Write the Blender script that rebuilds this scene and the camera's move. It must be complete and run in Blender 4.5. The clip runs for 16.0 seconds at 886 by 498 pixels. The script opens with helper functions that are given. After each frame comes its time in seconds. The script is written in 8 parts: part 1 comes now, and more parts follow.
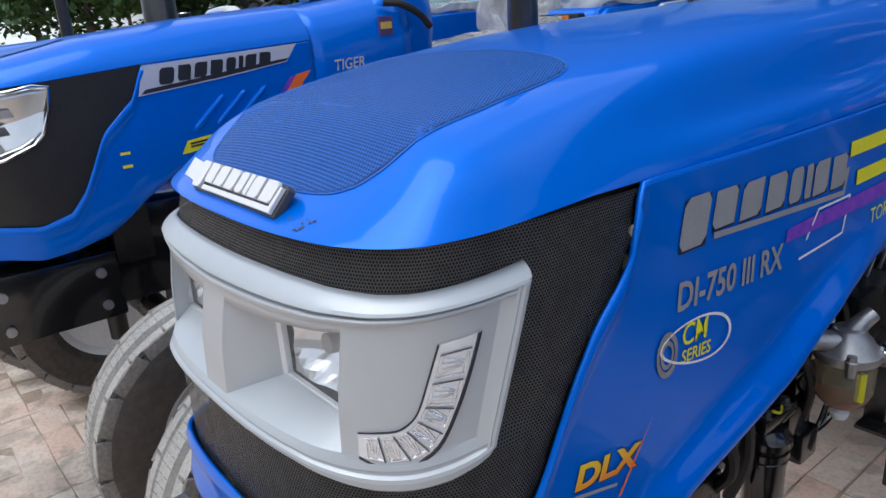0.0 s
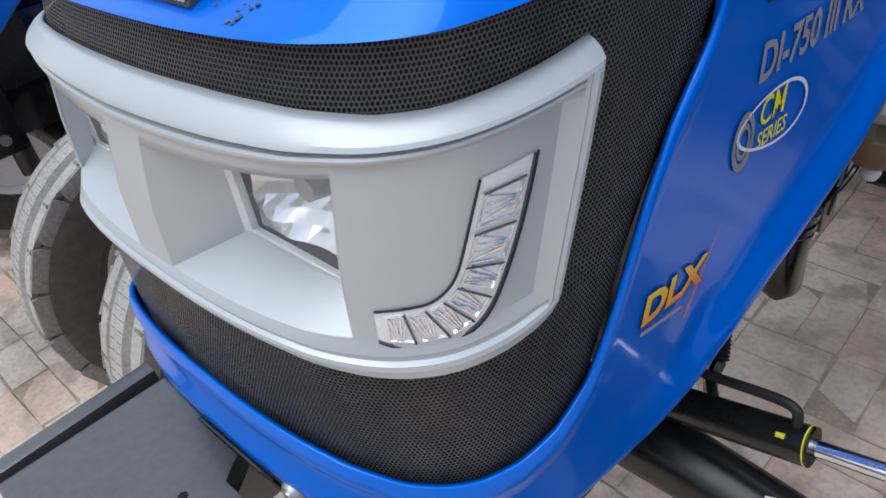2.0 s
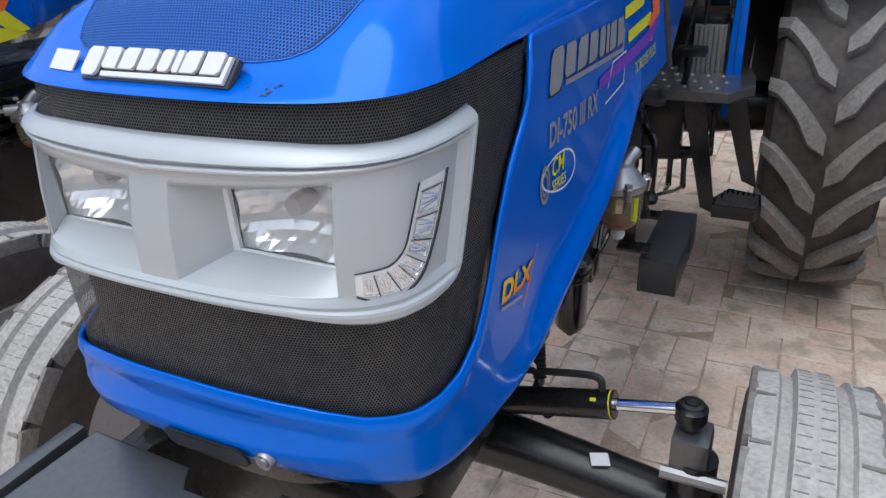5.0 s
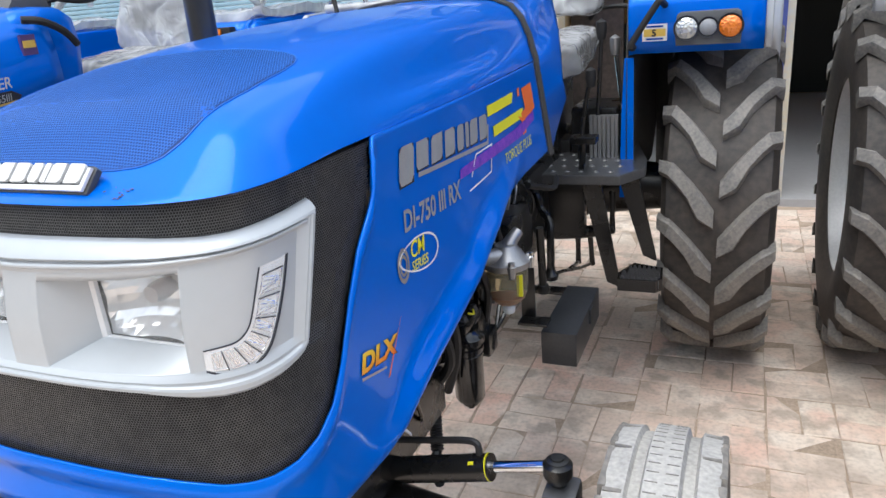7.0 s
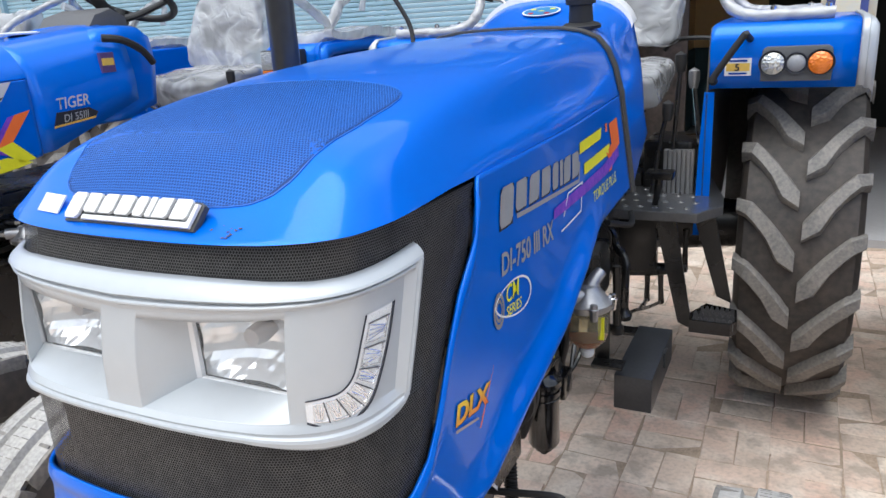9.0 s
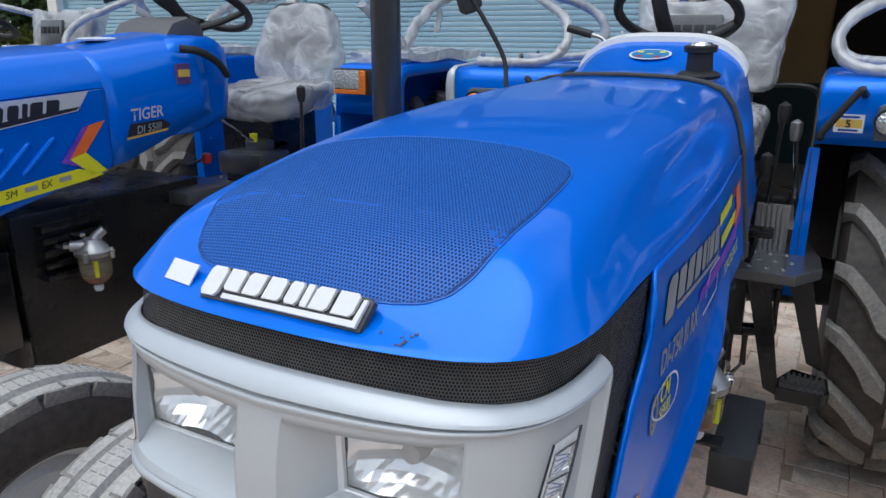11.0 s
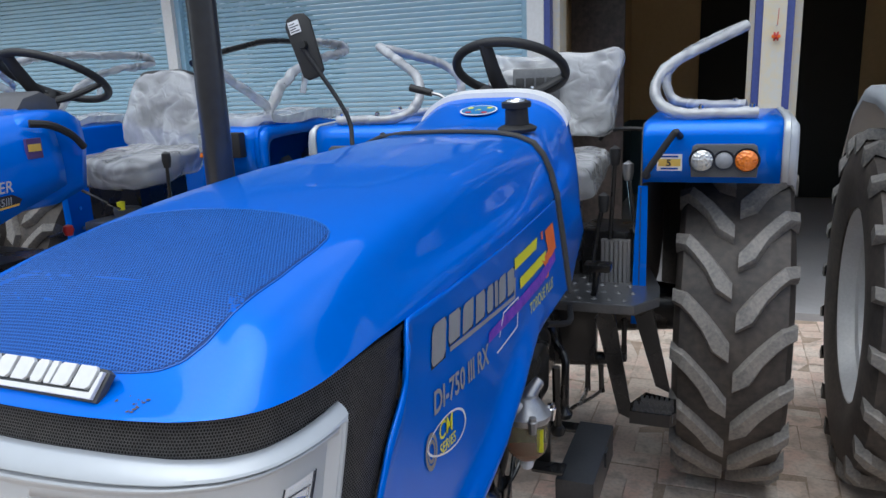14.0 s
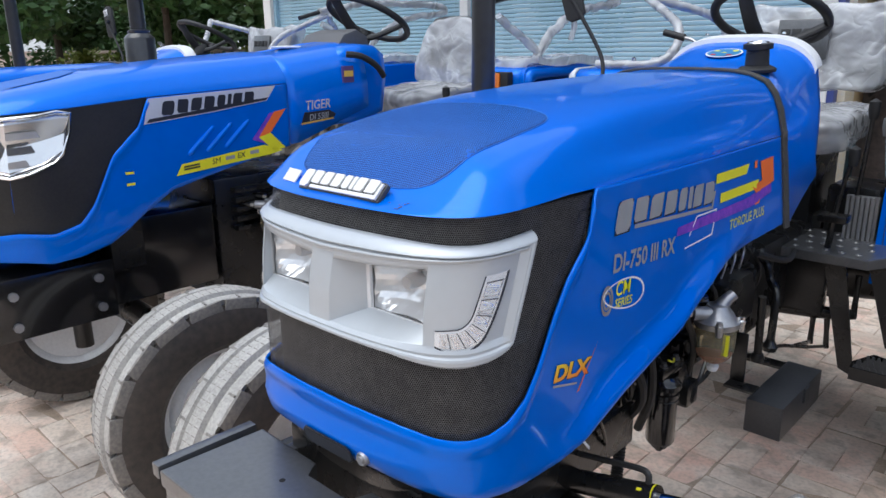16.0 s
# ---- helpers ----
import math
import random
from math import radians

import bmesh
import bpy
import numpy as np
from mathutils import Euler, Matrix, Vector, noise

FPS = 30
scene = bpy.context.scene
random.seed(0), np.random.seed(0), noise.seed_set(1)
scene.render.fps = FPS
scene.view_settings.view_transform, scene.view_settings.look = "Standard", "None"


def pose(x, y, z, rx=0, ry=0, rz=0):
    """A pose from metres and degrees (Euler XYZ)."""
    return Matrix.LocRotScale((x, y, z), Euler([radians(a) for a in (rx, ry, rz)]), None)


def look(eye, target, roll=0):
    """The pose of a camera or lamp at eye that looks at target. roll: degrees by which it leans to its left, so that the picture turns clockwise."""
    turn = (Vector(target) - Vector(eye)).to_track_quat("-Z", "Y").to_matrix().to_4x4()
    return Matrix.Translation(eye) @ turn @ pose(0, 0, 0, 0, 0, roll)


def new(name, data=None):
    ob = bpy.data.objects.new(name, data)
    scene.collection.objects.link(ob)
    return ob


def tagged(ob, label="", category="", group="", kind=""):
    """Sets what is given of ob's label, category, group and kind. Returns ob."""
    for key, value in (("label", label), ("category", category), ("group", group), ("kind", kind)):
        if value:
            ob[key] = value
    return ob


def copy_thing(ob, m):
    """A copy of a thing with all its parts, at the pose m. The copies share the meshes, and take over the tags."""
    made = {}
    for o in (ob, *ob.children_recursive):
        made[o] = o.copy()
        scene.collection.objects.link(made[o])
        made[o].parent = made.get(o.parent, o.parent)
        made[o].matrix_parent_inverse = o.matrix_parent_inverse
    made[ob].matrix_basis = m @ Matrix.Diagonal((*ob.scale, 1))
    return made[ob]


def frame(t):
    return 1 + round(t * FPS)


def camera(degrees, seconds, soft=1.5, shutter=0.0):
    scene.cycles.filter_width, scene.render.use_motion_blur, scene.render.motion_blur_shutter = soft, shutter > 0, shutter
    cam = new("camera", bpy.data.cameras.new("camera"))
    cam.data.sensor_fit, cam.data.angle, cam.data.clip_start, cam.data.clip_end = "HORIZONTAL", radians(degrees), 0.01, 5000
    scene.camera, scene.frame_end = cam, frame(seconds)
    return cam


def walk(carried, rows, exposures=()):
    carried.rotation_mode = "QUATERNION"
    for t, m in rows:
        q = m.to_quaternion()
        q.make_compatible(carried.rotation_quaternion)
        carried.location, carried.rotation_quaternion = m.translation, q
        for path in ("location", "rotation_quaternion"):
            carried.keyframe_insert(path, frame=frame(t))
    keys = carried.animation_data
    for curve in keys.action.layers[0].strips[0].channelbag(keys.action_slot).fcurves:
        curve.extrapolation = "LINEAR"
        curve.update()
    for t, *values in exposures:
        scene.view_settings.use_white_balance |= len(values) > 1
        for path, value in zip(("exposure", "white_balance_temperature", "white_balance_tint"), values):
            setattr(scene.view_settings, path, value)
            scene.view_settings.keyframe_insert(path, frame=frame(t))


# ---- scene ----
from mathutils.bvhtree import BVHTree

cam = camera(63.2, 16.0)
PATH = [
    (0, (0.759, -0.25, 1.576), (-0.728, 0.924, 0.935), -4.0),
    (0.5, (0.645, -0.322, 1.575), (-0.754, 0.895, 0.826), -5.8),
    (1, (0.592, -0.292, 1.556), (-0.61, 1.001, 0.615), -5.9),
    (1.5, (0.558, -0.208, 1.529), (-0.587, 1.008, 0.429), -7.2),
    (2, (0.548, -0.162, 1.512), (-0.656, 0.91, 0.328), -9.2),
    (2.5, (0.552, -0.13, 1.499), (-0.711, 0.838, 0.287), -9.4),
    (3, (0.534, -0.117, 1.504), (-0.801, 0.764, 0.304), -8.6),
    (3.5, (0.491, -0.193, 1.516), (-0.781, 0.814, 0.346), -6.0),
    (4, (0.441, -0.356, 1.528), (-0.634, 0.961, 0.475), -4.4),
    (4.5, (0.49, -0.454, 1.554), (-0.438, 1.049, 0.616), -3.8),
    (5, (0.623, -0.505, 1.553), (-0.191, 1.091, 0.662), -3.3),
    (5.2, (0.691, -0.53, 1.555), (-0.057, 1.105, 0.678), -3.4),
    (7.3, (0.809, -0.544, 1.579), (0.054, 1.192, 0.934), -4.9),
    (7.5, (0.802, -0.542, 1.584), (0.032, 1.19, 0.947), -4.6),
    (8, (0.77, -0.514, 1.593), (-0.034, 1.204, 0.959), -4.3),
    (8.5, (0.736, -0.518, 1.598), (-0.092, 1.191, 0.97), -3.8),
    (9, (0.704, -0.522, 1.596), (-0.149, 1.182, 0.987), -3.5),
    (9.2, (0.678, -0.519, 1.602), (-0.179, 1.184, 0.999), -3.0),
    (11.3, (0.475, -0.455, 1.679), (-0.429, 1.233, 1.103), 0.4),
    (11.5, (0.483, -0.439, 1.694), (-0.333, 1.306, 1.157), 0.5),
    (12, (0.517, -0.407, 1.769), (-0.107, 1.455, 1.391), 0.4),
    (12.5, (0.527, -0.39, 1.78), (-0.028, 1.509, 1.486), 0.1),
    (13, (0.549, -0.415, 1.756), (-0.07, 1.456, 1.417), -0.4),
    (13.5, (0.612, -0.438, 1.73), (-0.093, 1.39, 1.327), -1.7),
    (14, (0.705, -0.456, 1.699), (-0.021, 1.349, 1.236), -2.4),
    (14.5, (0.793, -0.505, 1.668), (0.017, 1.267, 1.161), -3.0),
    (15, (0.824, -0.571, 1.655), (-0.068, 1.146, 1.148), -2.2),
    (15.5, (0.883, -0.688, 1.627), (-0.204, 0.907, 1.105), -1.5),
    (16, (0.966, -0.71, 1.626), (-0.353, 0.693, 1.086), -0.6),
]
walk(cam, [(t, look(eye, target, roll)) for t, eye, target, roll in PATH],
     [(t, stops, kelvin, tint) for t, stops, kelvin, tint in [(0, 0.05, 6050, 8), (0.5, 0.0, 6050, 8), (1, 0.07, 6050, 8), (2, 0.13, 6050, 8), (3, 0.05, 6050, 8.5), (3.5, -0.02, 6050, 8.5), (4.5, -0.1, 6050, 8),
                                                              (5, 0.1, 6050, 8), (5.2, 0.2, 6080, 8), (7.3, 0.68, 6280, 7), (9.2, 0.63, 6280, 7), (11.3, -0.05, 6000, 6.5), (11.6, -0.08, 6000, 6.5),
                                                              (12.5, 0.22, 6000, 6.5), (14, 0.14, 6000, 6.5), (15, 0.24, 6050, 8), (16, 0.34, 6050, 8)]])

# ---- world, sun ----
world = bpy.data.worlds.new("sky")
scene.world = world
world.use_nodes = True
wn, wl = world.node_tree.nodes, world.node_tree.links
sky = wn.new("ShaderNodeTexSky")
sky.sky_type, sky.sun_disc = "NISHITA", False
sky.sun_elevation, sky.sun_rotation, sky.dust_density = radians(68), radians(196), 3.0
cloud = wn.new("ShaderNodeTexNoise")
cloud.inputs["Scale"].default_value, cloud.inputs["Detail"].default_value = 2.2, 6
ramp = wn.new("ShaderNodeValToRGB")
ramp.color_ramp.elements[0].position, ramp.color_ramp.elements[1].position = 0.3, 0.7
mixer = wn.new("ShaderNodeMix")
mixer.data_type = "RGBA"
mixer.inputs["B"].default_value = (8.6, 8.9, 9.3, 1)
coord = wn.new("ShaderNodeTexCoord")
wl.new(coord.outputs["Generated"], cloud.inputs["Vector"])
wl.new(cloud.outputs["Fac"], ramp.inputs["Fac"])
wl.new(ramp.outputs["Color"], mixer.inputs["Factor"])
wl.new(sky.outputs["Color"], mixer.inputs["A"])
wl.new(mixer.outputs["Result"], wn["Background"].inputs["Color"])
wn["Background"].inputs["Strength"].default_value = 0.135
sun = new("sun", bpy.data.lights.new("sun", "SUN"))
sun.data.energy, sun.data.angle, sun.data.color = 1.5, radians(55), (1.0, 0.97, 0.93)
sun.matrix_world = look((-1.2, -4.2, 11), (0, 0, 0))
scene.view_settings.exposure = 0.0


# ---- materials ----
def rgb(*c):
    return (*c, 1)


def material(name, base, rough=0.5, metal=0.0, other=None, scale=6.0, amount=0.5, bump=0.0, bump_scale=200.0, coat=0.0, rough_var=0.0,
             spec=0.5, random=0.0, coat_rough=0.08):
    """A surface whose colour wanders between base and other at a coarse and a fine scale, with fine relief."""
    m = bpy.data.materials.new(name)
    m.use_nodes = True
    n, l = m.node_tree.nodes, m.node_tree.links
    b = n["Principled BSDF"]
    b.inputs["Roughness"].default_value, b.inputs["Metallic"].default_value = rough, metal
    b.inputs["Coat Weight"].default_value, b.inputs["Coat Roughness"].default_value = coat, coat_rough
    b.inputs["Specular IOR Level"].default_value = spec
    tc = n.new("ShaderNodeTexCoord")
    big, small = n.new("ShaderNodeTexNoise"), n.new("ShaderNodeTexNoise")
    big.inputs["Scale"].default_value, big.inputs["Detail"].default_value = scale, 5
    small.inputs["Scale"].default_value, small.inputs["Detail"].default_value = scale * 14, 4
    for t in (big, small):
        l.new(tc.outputs["Object"], t.inputs["Vector"])
    add = n.new("ShaderNodeMath")
    add.operation = "MULTIPLY_ADD"
    l.new(small.outputs["Fac"], add.inputs[0])
    add.inputs[1].default_value = 0.5
    half = n.new("ShaderNodeMath")
    half.operation = "MULTIPLY"
    half.inputs[1].default_value = 0.5
    l.new(big.outputs["Fac"], half.inputs[0])
    l.new(half.outputs[0], add.inputs[2])
    r = n.new("ShaderNodeMapRange")
    r.inputs["From Min"].default_value, r.inputs["From Max"].default_value = 0.36, 0.64
    r.inputs["To Max"].default_value = amount
    l.new(add.outputs[0], r.inputs["Value"])
    mix = n.new("ShaderNodeMix")
    mix.data_type = "RGBA"
    mix.inputs["A"].default_value = rgb(*base)
    mix.inputs["B"].default_value = rgb(*(other or [c * 0.7 for c in base]))
    l.new(r.outputs["Result"], mix.inputs["Factor"])
    colour = mix.outputs["Result"]
    if random:
        info, hsv = n.new("ShaderNodeObjectInfo"), n.new("ShaderNodeHueSaturation")
        rr = n.new("ShaderNodeMapRange")
        rr.inputs["To Min"].default_value, rr.inputs["To Max"].default_value = 1 - random, 1 + random
        l.new(info.outputs["Random"], rr.inputs["Value"])
        l.new(rr.outputs["Result"], hsv.inputs["Value"])
        l.new(colour, hsv.inputs["Color"])
        colour = hsv.outputs["Color"]
    l.new(colour, b.inputs["Base Color"])
    if rough_var:
        q = n.new("ShaderNodeMapRange")
        q.inputs["To Min"].default_value, q.inputs["To Max"].default_value = rough - rough_var, rough + rough_var
        l.new(big.outputs["Fac"], q.inputs["Value"])
        l.new(q.outputs["Result"], b.inputs["Roughness"])
    if bump:
        fine, bp = n.new("ShaderNodeTexNoise"), n.new("ShaderNodeBump")
        fine.inputs["Scale"].default_value = bump_scale
        l.new(tc.outputs["Object"], fine.inputs["Vector"])
        l.new(fine.outputs["Fac"], bp.inputs["Height"])
        bp.inputs["Strength"].default_value, bp.inputs["Distance"].default_value = bump, 0.002
        l.new(bp.outputs["Normal"], b.inputs["Normal"])
    return m


BLUE = material("blue_paint", (0.0, 0.15, 0.755), 0.36, 0.28, (0.0, 0.137, 0.69), 1.5, 0.5, coat=0.52, bump=0.006, bump_scale=45, spec=0.08, coat_rough=0.055)
# body blue darkened for a shaded inner guard; also the ink of sticker bars
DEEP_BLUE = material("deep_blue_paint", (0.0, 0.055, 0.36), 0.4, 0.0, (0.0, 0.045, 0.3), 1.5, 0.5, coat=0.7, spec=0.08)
SILVER = material("silver_paint", (0.5, 0.53, 0.56), 0.42, 0.3, (0.46, 0.49, 0.515), 3, 0.5, bump=0.04, bump_scale=900, coat=0.25)
MESH_BLACK = material("black_mesh", (0.042, 0.042, 0.046), 0.42, 0.0, (0.1, 0.098, 0.096), 4, 0.8)
GRILLE_DARK = material("grille_backing", (0.006, 0.006, 0.006), 0.9)
BLACK = material("black_paint", (0.006, 0.006, 0.0065), 0.28, 0.0, (0.018, 0.0175, 0.017), 8, 0.6, bump=0.08, bump_scale=120, rough_var=0.15)
PLATE = material("worn_black_plate", (0.035, 0.037, 0.041), 0.34, 0.0, (0.075, 0.076, 0.08), 7, 0.7, bump=0.08, bump_scale=90, rough_var=0.1, spec=0.9, coat=0.6, coat_rough=0.22)
RUBBER = material("tyre_rubber", (0.032, 0.029, 0.027), 0.6, 0.0, (0.09, 0.073, 0.06), 3, 0.85, bump=0.25, bump_scale=160)
DUSTY = material("dusty_rubber", (0.29, 0.28, 0.265), 0.85, 0.0, (0.52, 0.5, 0.465), 8, 0.9, bump=0.3, bump_scale=180)
LUG_RUBBER = material("lug_rubber", (0.115, 0.112, 0.108), 0.6, 0.0, (0.28, 0.255, 0.225), 6, 0.85, bump=0.2, bump_scale=160)
RIM = material("silver_rim", (0.8, 0.81, 0.82), 0.38, 0.08, (0.62, 0.63, 0.64), 6, 0.6, bump=0.03, bump_scale=300)
CHROME = material("chrome", (0.75, 0.76, 0.78), 0.12, 1.0, (0.6, 0.6, 0.62), 9, 0.4)
STEEL = material("cast_metal", (0.42, 0.42, 0.43), 0.4, 0.8, (0.3, 0.3, 0.31), 20, 0.6, bump=0.1)
WHITE = material("white_enamel", (0.78, 0.79, 0.8), 0.4, 0.0, (0.68, 0.69, 0.7), 8, 0.5)
SILVER_PRINT = material("silver_print", (0.4, 0.41, 0.43), 0.4, 0.3, (0.27, 0.28, 0.3), 30, 0.5)
DARK_PRINT = material("dark_print", (0.015, 0.018, 0.03), 0.45)
YELLOW = material("yellow_print", (0.78, 0.74, 0.02), 0.4, 0.0, (0.66, 0.62, 0.02), 20, 0.5)
ORANGE = material("orange_print", (0.85, 0.17, 0.03), 0.4, 0.0, (0.72, 0.13, 0.02), 20, 0.5)
PURPLE = material("purple_print", (0.3, 0.07, 0.56), 0.4, 0.0, (0.06, 0.03, 0.42), 60, 1.0)
GLOSS_BLACK = material("gloss_black", (0.008, 0.008, 0.009), 0.16, 0.0, (0.02, 0.02, 0.021), 12, 0.5, coat=0.4)
RED = material("red_plastic", (0.5, 0.02, 0.02), 0.4)
SEAT = material("dark_vinyl", (0.015, 0.015, 0.016), 0.55, bump=0.2, bump_scale=400)
SHUTTER = material("shutter_blue_grey", (0.31, 0.5, 0.62), 0.45, 0.0, (0.38, 0.53, 0.6), 1.2, 0.7, bump=0.05, bump_scale=60)
SHUTTER_RAIL = material("rail_blue_grey", (0.32, 0.52, 0.66), 0.5, 0.0, (0.22, 0.32, 0.38), 2, 0.6)
PILLAR_WHITE = material("white_plaster", (0.76, 0.76, 0.75), 0.8, 0.0, (0.62, 0.6, 0.55), 3, 0.5, bump=0.2, bump_scale=50)
PILLAR_CREAM = material("stained_cream_plaster", (0.72, 0.62, 0.42), 0.85, 0.0, (0.62, 0.63, 0.62), 2.2, 0.9, bump=0.25, bump_scale=45)
FRAME_BLUE = material("navy_door_frame", (0.06, 0.085, 0.30), 0.45, 0.0, (0.045, 0.06, 0.2), 3, 0.7)
TAN = material("tan_wall", (0.56, 0.42, 0.23), 0.85, 0.0, (0.48, 0.36, 0.2), 1.5, 0.7, bump=0.1, bump_scale=30)
DADO = material("dark_teal_wall", (0.02, 0.06, 0.075), 0.5, 0.0, (0.015, 0.045, 0.06), 2, 0.6)
# near-black for the painted shade of the back doorway, and for the rack's metal
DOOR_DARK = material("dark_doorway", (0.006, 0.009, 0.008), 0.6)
FLOOR_GREY = material("grey_floor", (0.42, 0.42, 0.43), 0.5, 0.0, (0.35, 0.35, 0.36), 1.4, 0.6)
SOFFIT = material("dark_soffit", (0.07, 0.07, 0.075), 0.8, 0.0, (0.12, 0.105, 0.09), 3, 0.8)


# ---- building blocks ----
def bm_mesh(name, bm, mat, smooth=True, angle=35):
    me = bpy.data.meshes.new(name)
    bmesh.ops.recalc_face_normals(bm, faces=bm.faces)
    if smooth:
        for f in bm.faces:
            f.smooth = True
        limit = radians(angle)
        for e in bm.edges:
            if len(e.link_faces) == 2 and e.calc_face_angle(0) > limit:
                e.smooth = False
    bm.to_mesh(me)
    bm.free()
    if mat:
        me.materials.append(mat)
    return me


def part(name, bm, mat, parent=None, label="", smooth=True, angle=35):
    """One bmesh as one mesh object under a thing or a part."""
    ob = new(name, bm_mesh(name, bm, mat, smooth, angle))
    ob.parent = parent
    return tagged(ob, label)


def again(ob, m, parent=None):
    """Another piece on the same mesh."""
    o = new(ob.name.split(".")[0], ob.data)
    o.parent, o.matrix_basis = parent or ob.parent, m
    return o


def thing(name, label, category, at=(0, 0, 0), group="", kind="", turn=0):
    ob = new(name)
    ob.matrix_basis = pose(*at, 0, 0, turn)
    ob.empty_display_size = 0.1
    return tagged(ob, label, category, group, kind)


def box(bm, x0, x1, y0, y1, z0, z1, bevel=0.0, m=None):
    vs = [bm.verts.new((x, y, z)) for x in (x0, x1) for y in (y0, y1) for z in (z0, z1)]
    q = [(0, 1, 3, 2), (4, 6, 7, 5), (0, 4, 5, 1), (2, 3, 7, 6), (0, 2, 6, 4), (1, 5, 7, 3)]
    fs = [bm.faces.new([vs[i] for i in f]) for f in q]
    if bevel:
        es = list({e for f in fs for e in f.edges})
        r = bmesh.ops.bevel(bm, geom=es, offset=bevel, segments=2, profile=0.6, affect="EDGES")
        vs = list({v for f in r["faces"] for v in f.verts} | {v for v in vs if v.is_valid})
    if m is not None:
        bmesh.ops.transform(bm, matrix=m, verts=[v for v in vs if v.is_valid])
    return bm


def boxes(*specs, bevel=0.0):
    bm = bmesh.new()
    for s in specs:
        box(bm, *s, bevel=bevel)
    return bm


def prism(bm, pts, a, b, axis="x", bevel=0.0):
    """A polygon drawn in the two axes other than axis, drawn out from a to b."""
    def put(p, v):
        return {"x": (v, p[0], p[1]), "y": (p[0], v, p[1]), "z": (p[0], p[1], v)}[axis]
    lo, hi = [bm.verts.new(put(p, a)) for p in pts], [bm.verts.new(put(p, b)) for p in pts]
    fs = [bm.faces.new(lo), bm.faces.new(hi[::-1])]
    n = len(pts)
    for i in range(n):
        fs.append(bm.faces.new((lo[i], hi[i], hi[(i + 1) % n], lo[(i + 1) % n])))
    if bevel:
        es = list({e for f in fs[:2] for e in f.edges})
        bmesh.ops.bevel(bm, geom=es, offset=bevel, segments=2, profile=0.6, affect="EDGES")
    return bm


def tube(bm, pts, r, seg=10, smooth=6, cap=True, flat=1.0):
    """A round bar along a line of points, its corners rounded by a spline. r: one radius or one for each point."""
    pts = [Vector(p) for p in pts]
    rs = list(r) if isinstance(r, (list, tuple)) else [r] * len(pts)
    if len(pts) > 2 and smooth:
        out, ro = [], []
        for i in range(len(pts) - 1):
            p0, p1, p2, p3 = pts[max(i - 1, 0)], pts[i], pts[i + 1], pts[min(i + 2, len(pts) - 1)]
            for k in range(smooth):
                t = k / smooth
                out.append(0.5 * (2 * p1 + (p2 - p0) * t + (2 * p0 - 5 * p1 + 4 * p2 - p3) * t * t + (3 * p1 - p0 - 3 * p2 + p3) * t ** 3))
                ro.append(rs[i] + (rs[i + 1] - rs[i]) * t)
        pts, rs = out + [pts[-1]], ro + [rs[-1]]
    rings, side = [], None
    for i, p in enumerate(pts):
        d = (pts[min(i + 1, len(pts) - 1)] - pts[max(i - 1, 0)]).normalized()
        if side is None:
            side = d.orthogonal().normalized()
        side = (side - d * side.dot(d)).normalized()
        up = d.cross(side)
        rings.append([bm.verts.new(p + (side * math.cos(a) + up * math.sin(a) * flat) * rs[i]) for a in [math.tau * k / seg for k in range(seg)]])
    for a, b in zip(rings, rings[1:]):
        for k in range(seg):
            bm.faces.new((a[k], a[(k + 1) % seg], b[(k + 1) % seg], b[k]))
    if cap:
        bm.faces.new(rings[0][::-1])
        bm.faces.new(rings[-1])
    return bm


def lathe(bm, prof, seg=48, axis="x", at=(0, 0, 0), closed=False):
    """A profile of (along, radius) turned round an axis through at."""
    rings = []
    for a, r in prof:
        ring = []
        for k in range(seg):
            c, s = r * math.cos(math.tau * k / seg), r * math.sin(math.tau * k / seg)
            v = {"x": (a, c, s), "y": (c, a, s), "z": (c, s, a)}[axis]
            ring.append(bm.verts.new(Vector(at) + Vector(v)))
        rings.append(ring)
    pairs = list(zip(rings, rings[1:])) + ([(rings[-1], rings[0])] if closed else [])
    for p, q in pairs:
        for k in range(seg):
            bm.faces.new((p[k], p[(k + 1) % seg], q[(k + 1) % seg], q[k]))
    if not closed:
        for ring, r in ((rings[0], prof[0][1]), (rings[-1], prof[-1][1])):
            if r > 1e-6:
                bm.faces.new(ring)
    bmesh.ops.remove_doubles(bm, verts=bm.verts, dist=1e-6)
    return bm


def bar(bm, a, b, r, seg=12):
    return tube(bm, [a, b], r, seg, 0)


def lerp_table(table, v):
    """Straight interpolation in a table of (key, value)."""
    return float(np.interp(v, [p[0] for p in table], [p[1] for p in table]))


def grid(bm, pts):
    """Faces over rows of points."""
    vs = [[bm.verts.new(p) for p in row] for row in pts]
    for a, b in zip(vs, vs[1:]):
        for i in range(len(a) - 1):
            bm.faces.new((a[i], a[i + 1], b[i + 1], b[i]))
    return vs


def solid(ob, depth):
    m = ob.modifiers.new("thickness", "SOLIDIFY")
    m.thickness, m.offset = depth, -1
    return ob


# ---- the body's plan: a U round the nose, s metres along it from the middle ----
NOSE = [(0, 0), (0.06, 0.0008), (0.11, 0.004), (0.16, 0.011), (0.2, 0.022), (0.24, 0.045), (0.272, 0.08), (0.292, 0.125), (0.302, 0.17), (0.306, 0.22),
        (0.309, 0.3), (0.313, 0.42), (0.319, 0.6), (0.321, 0.85), (0.315, 1.1), (0.308, 1.33), (0.303, 1.5)]
SIDE_LEAN = [(0.35, 0.0), (0.8, 0.06), (1.35, 0.135)]


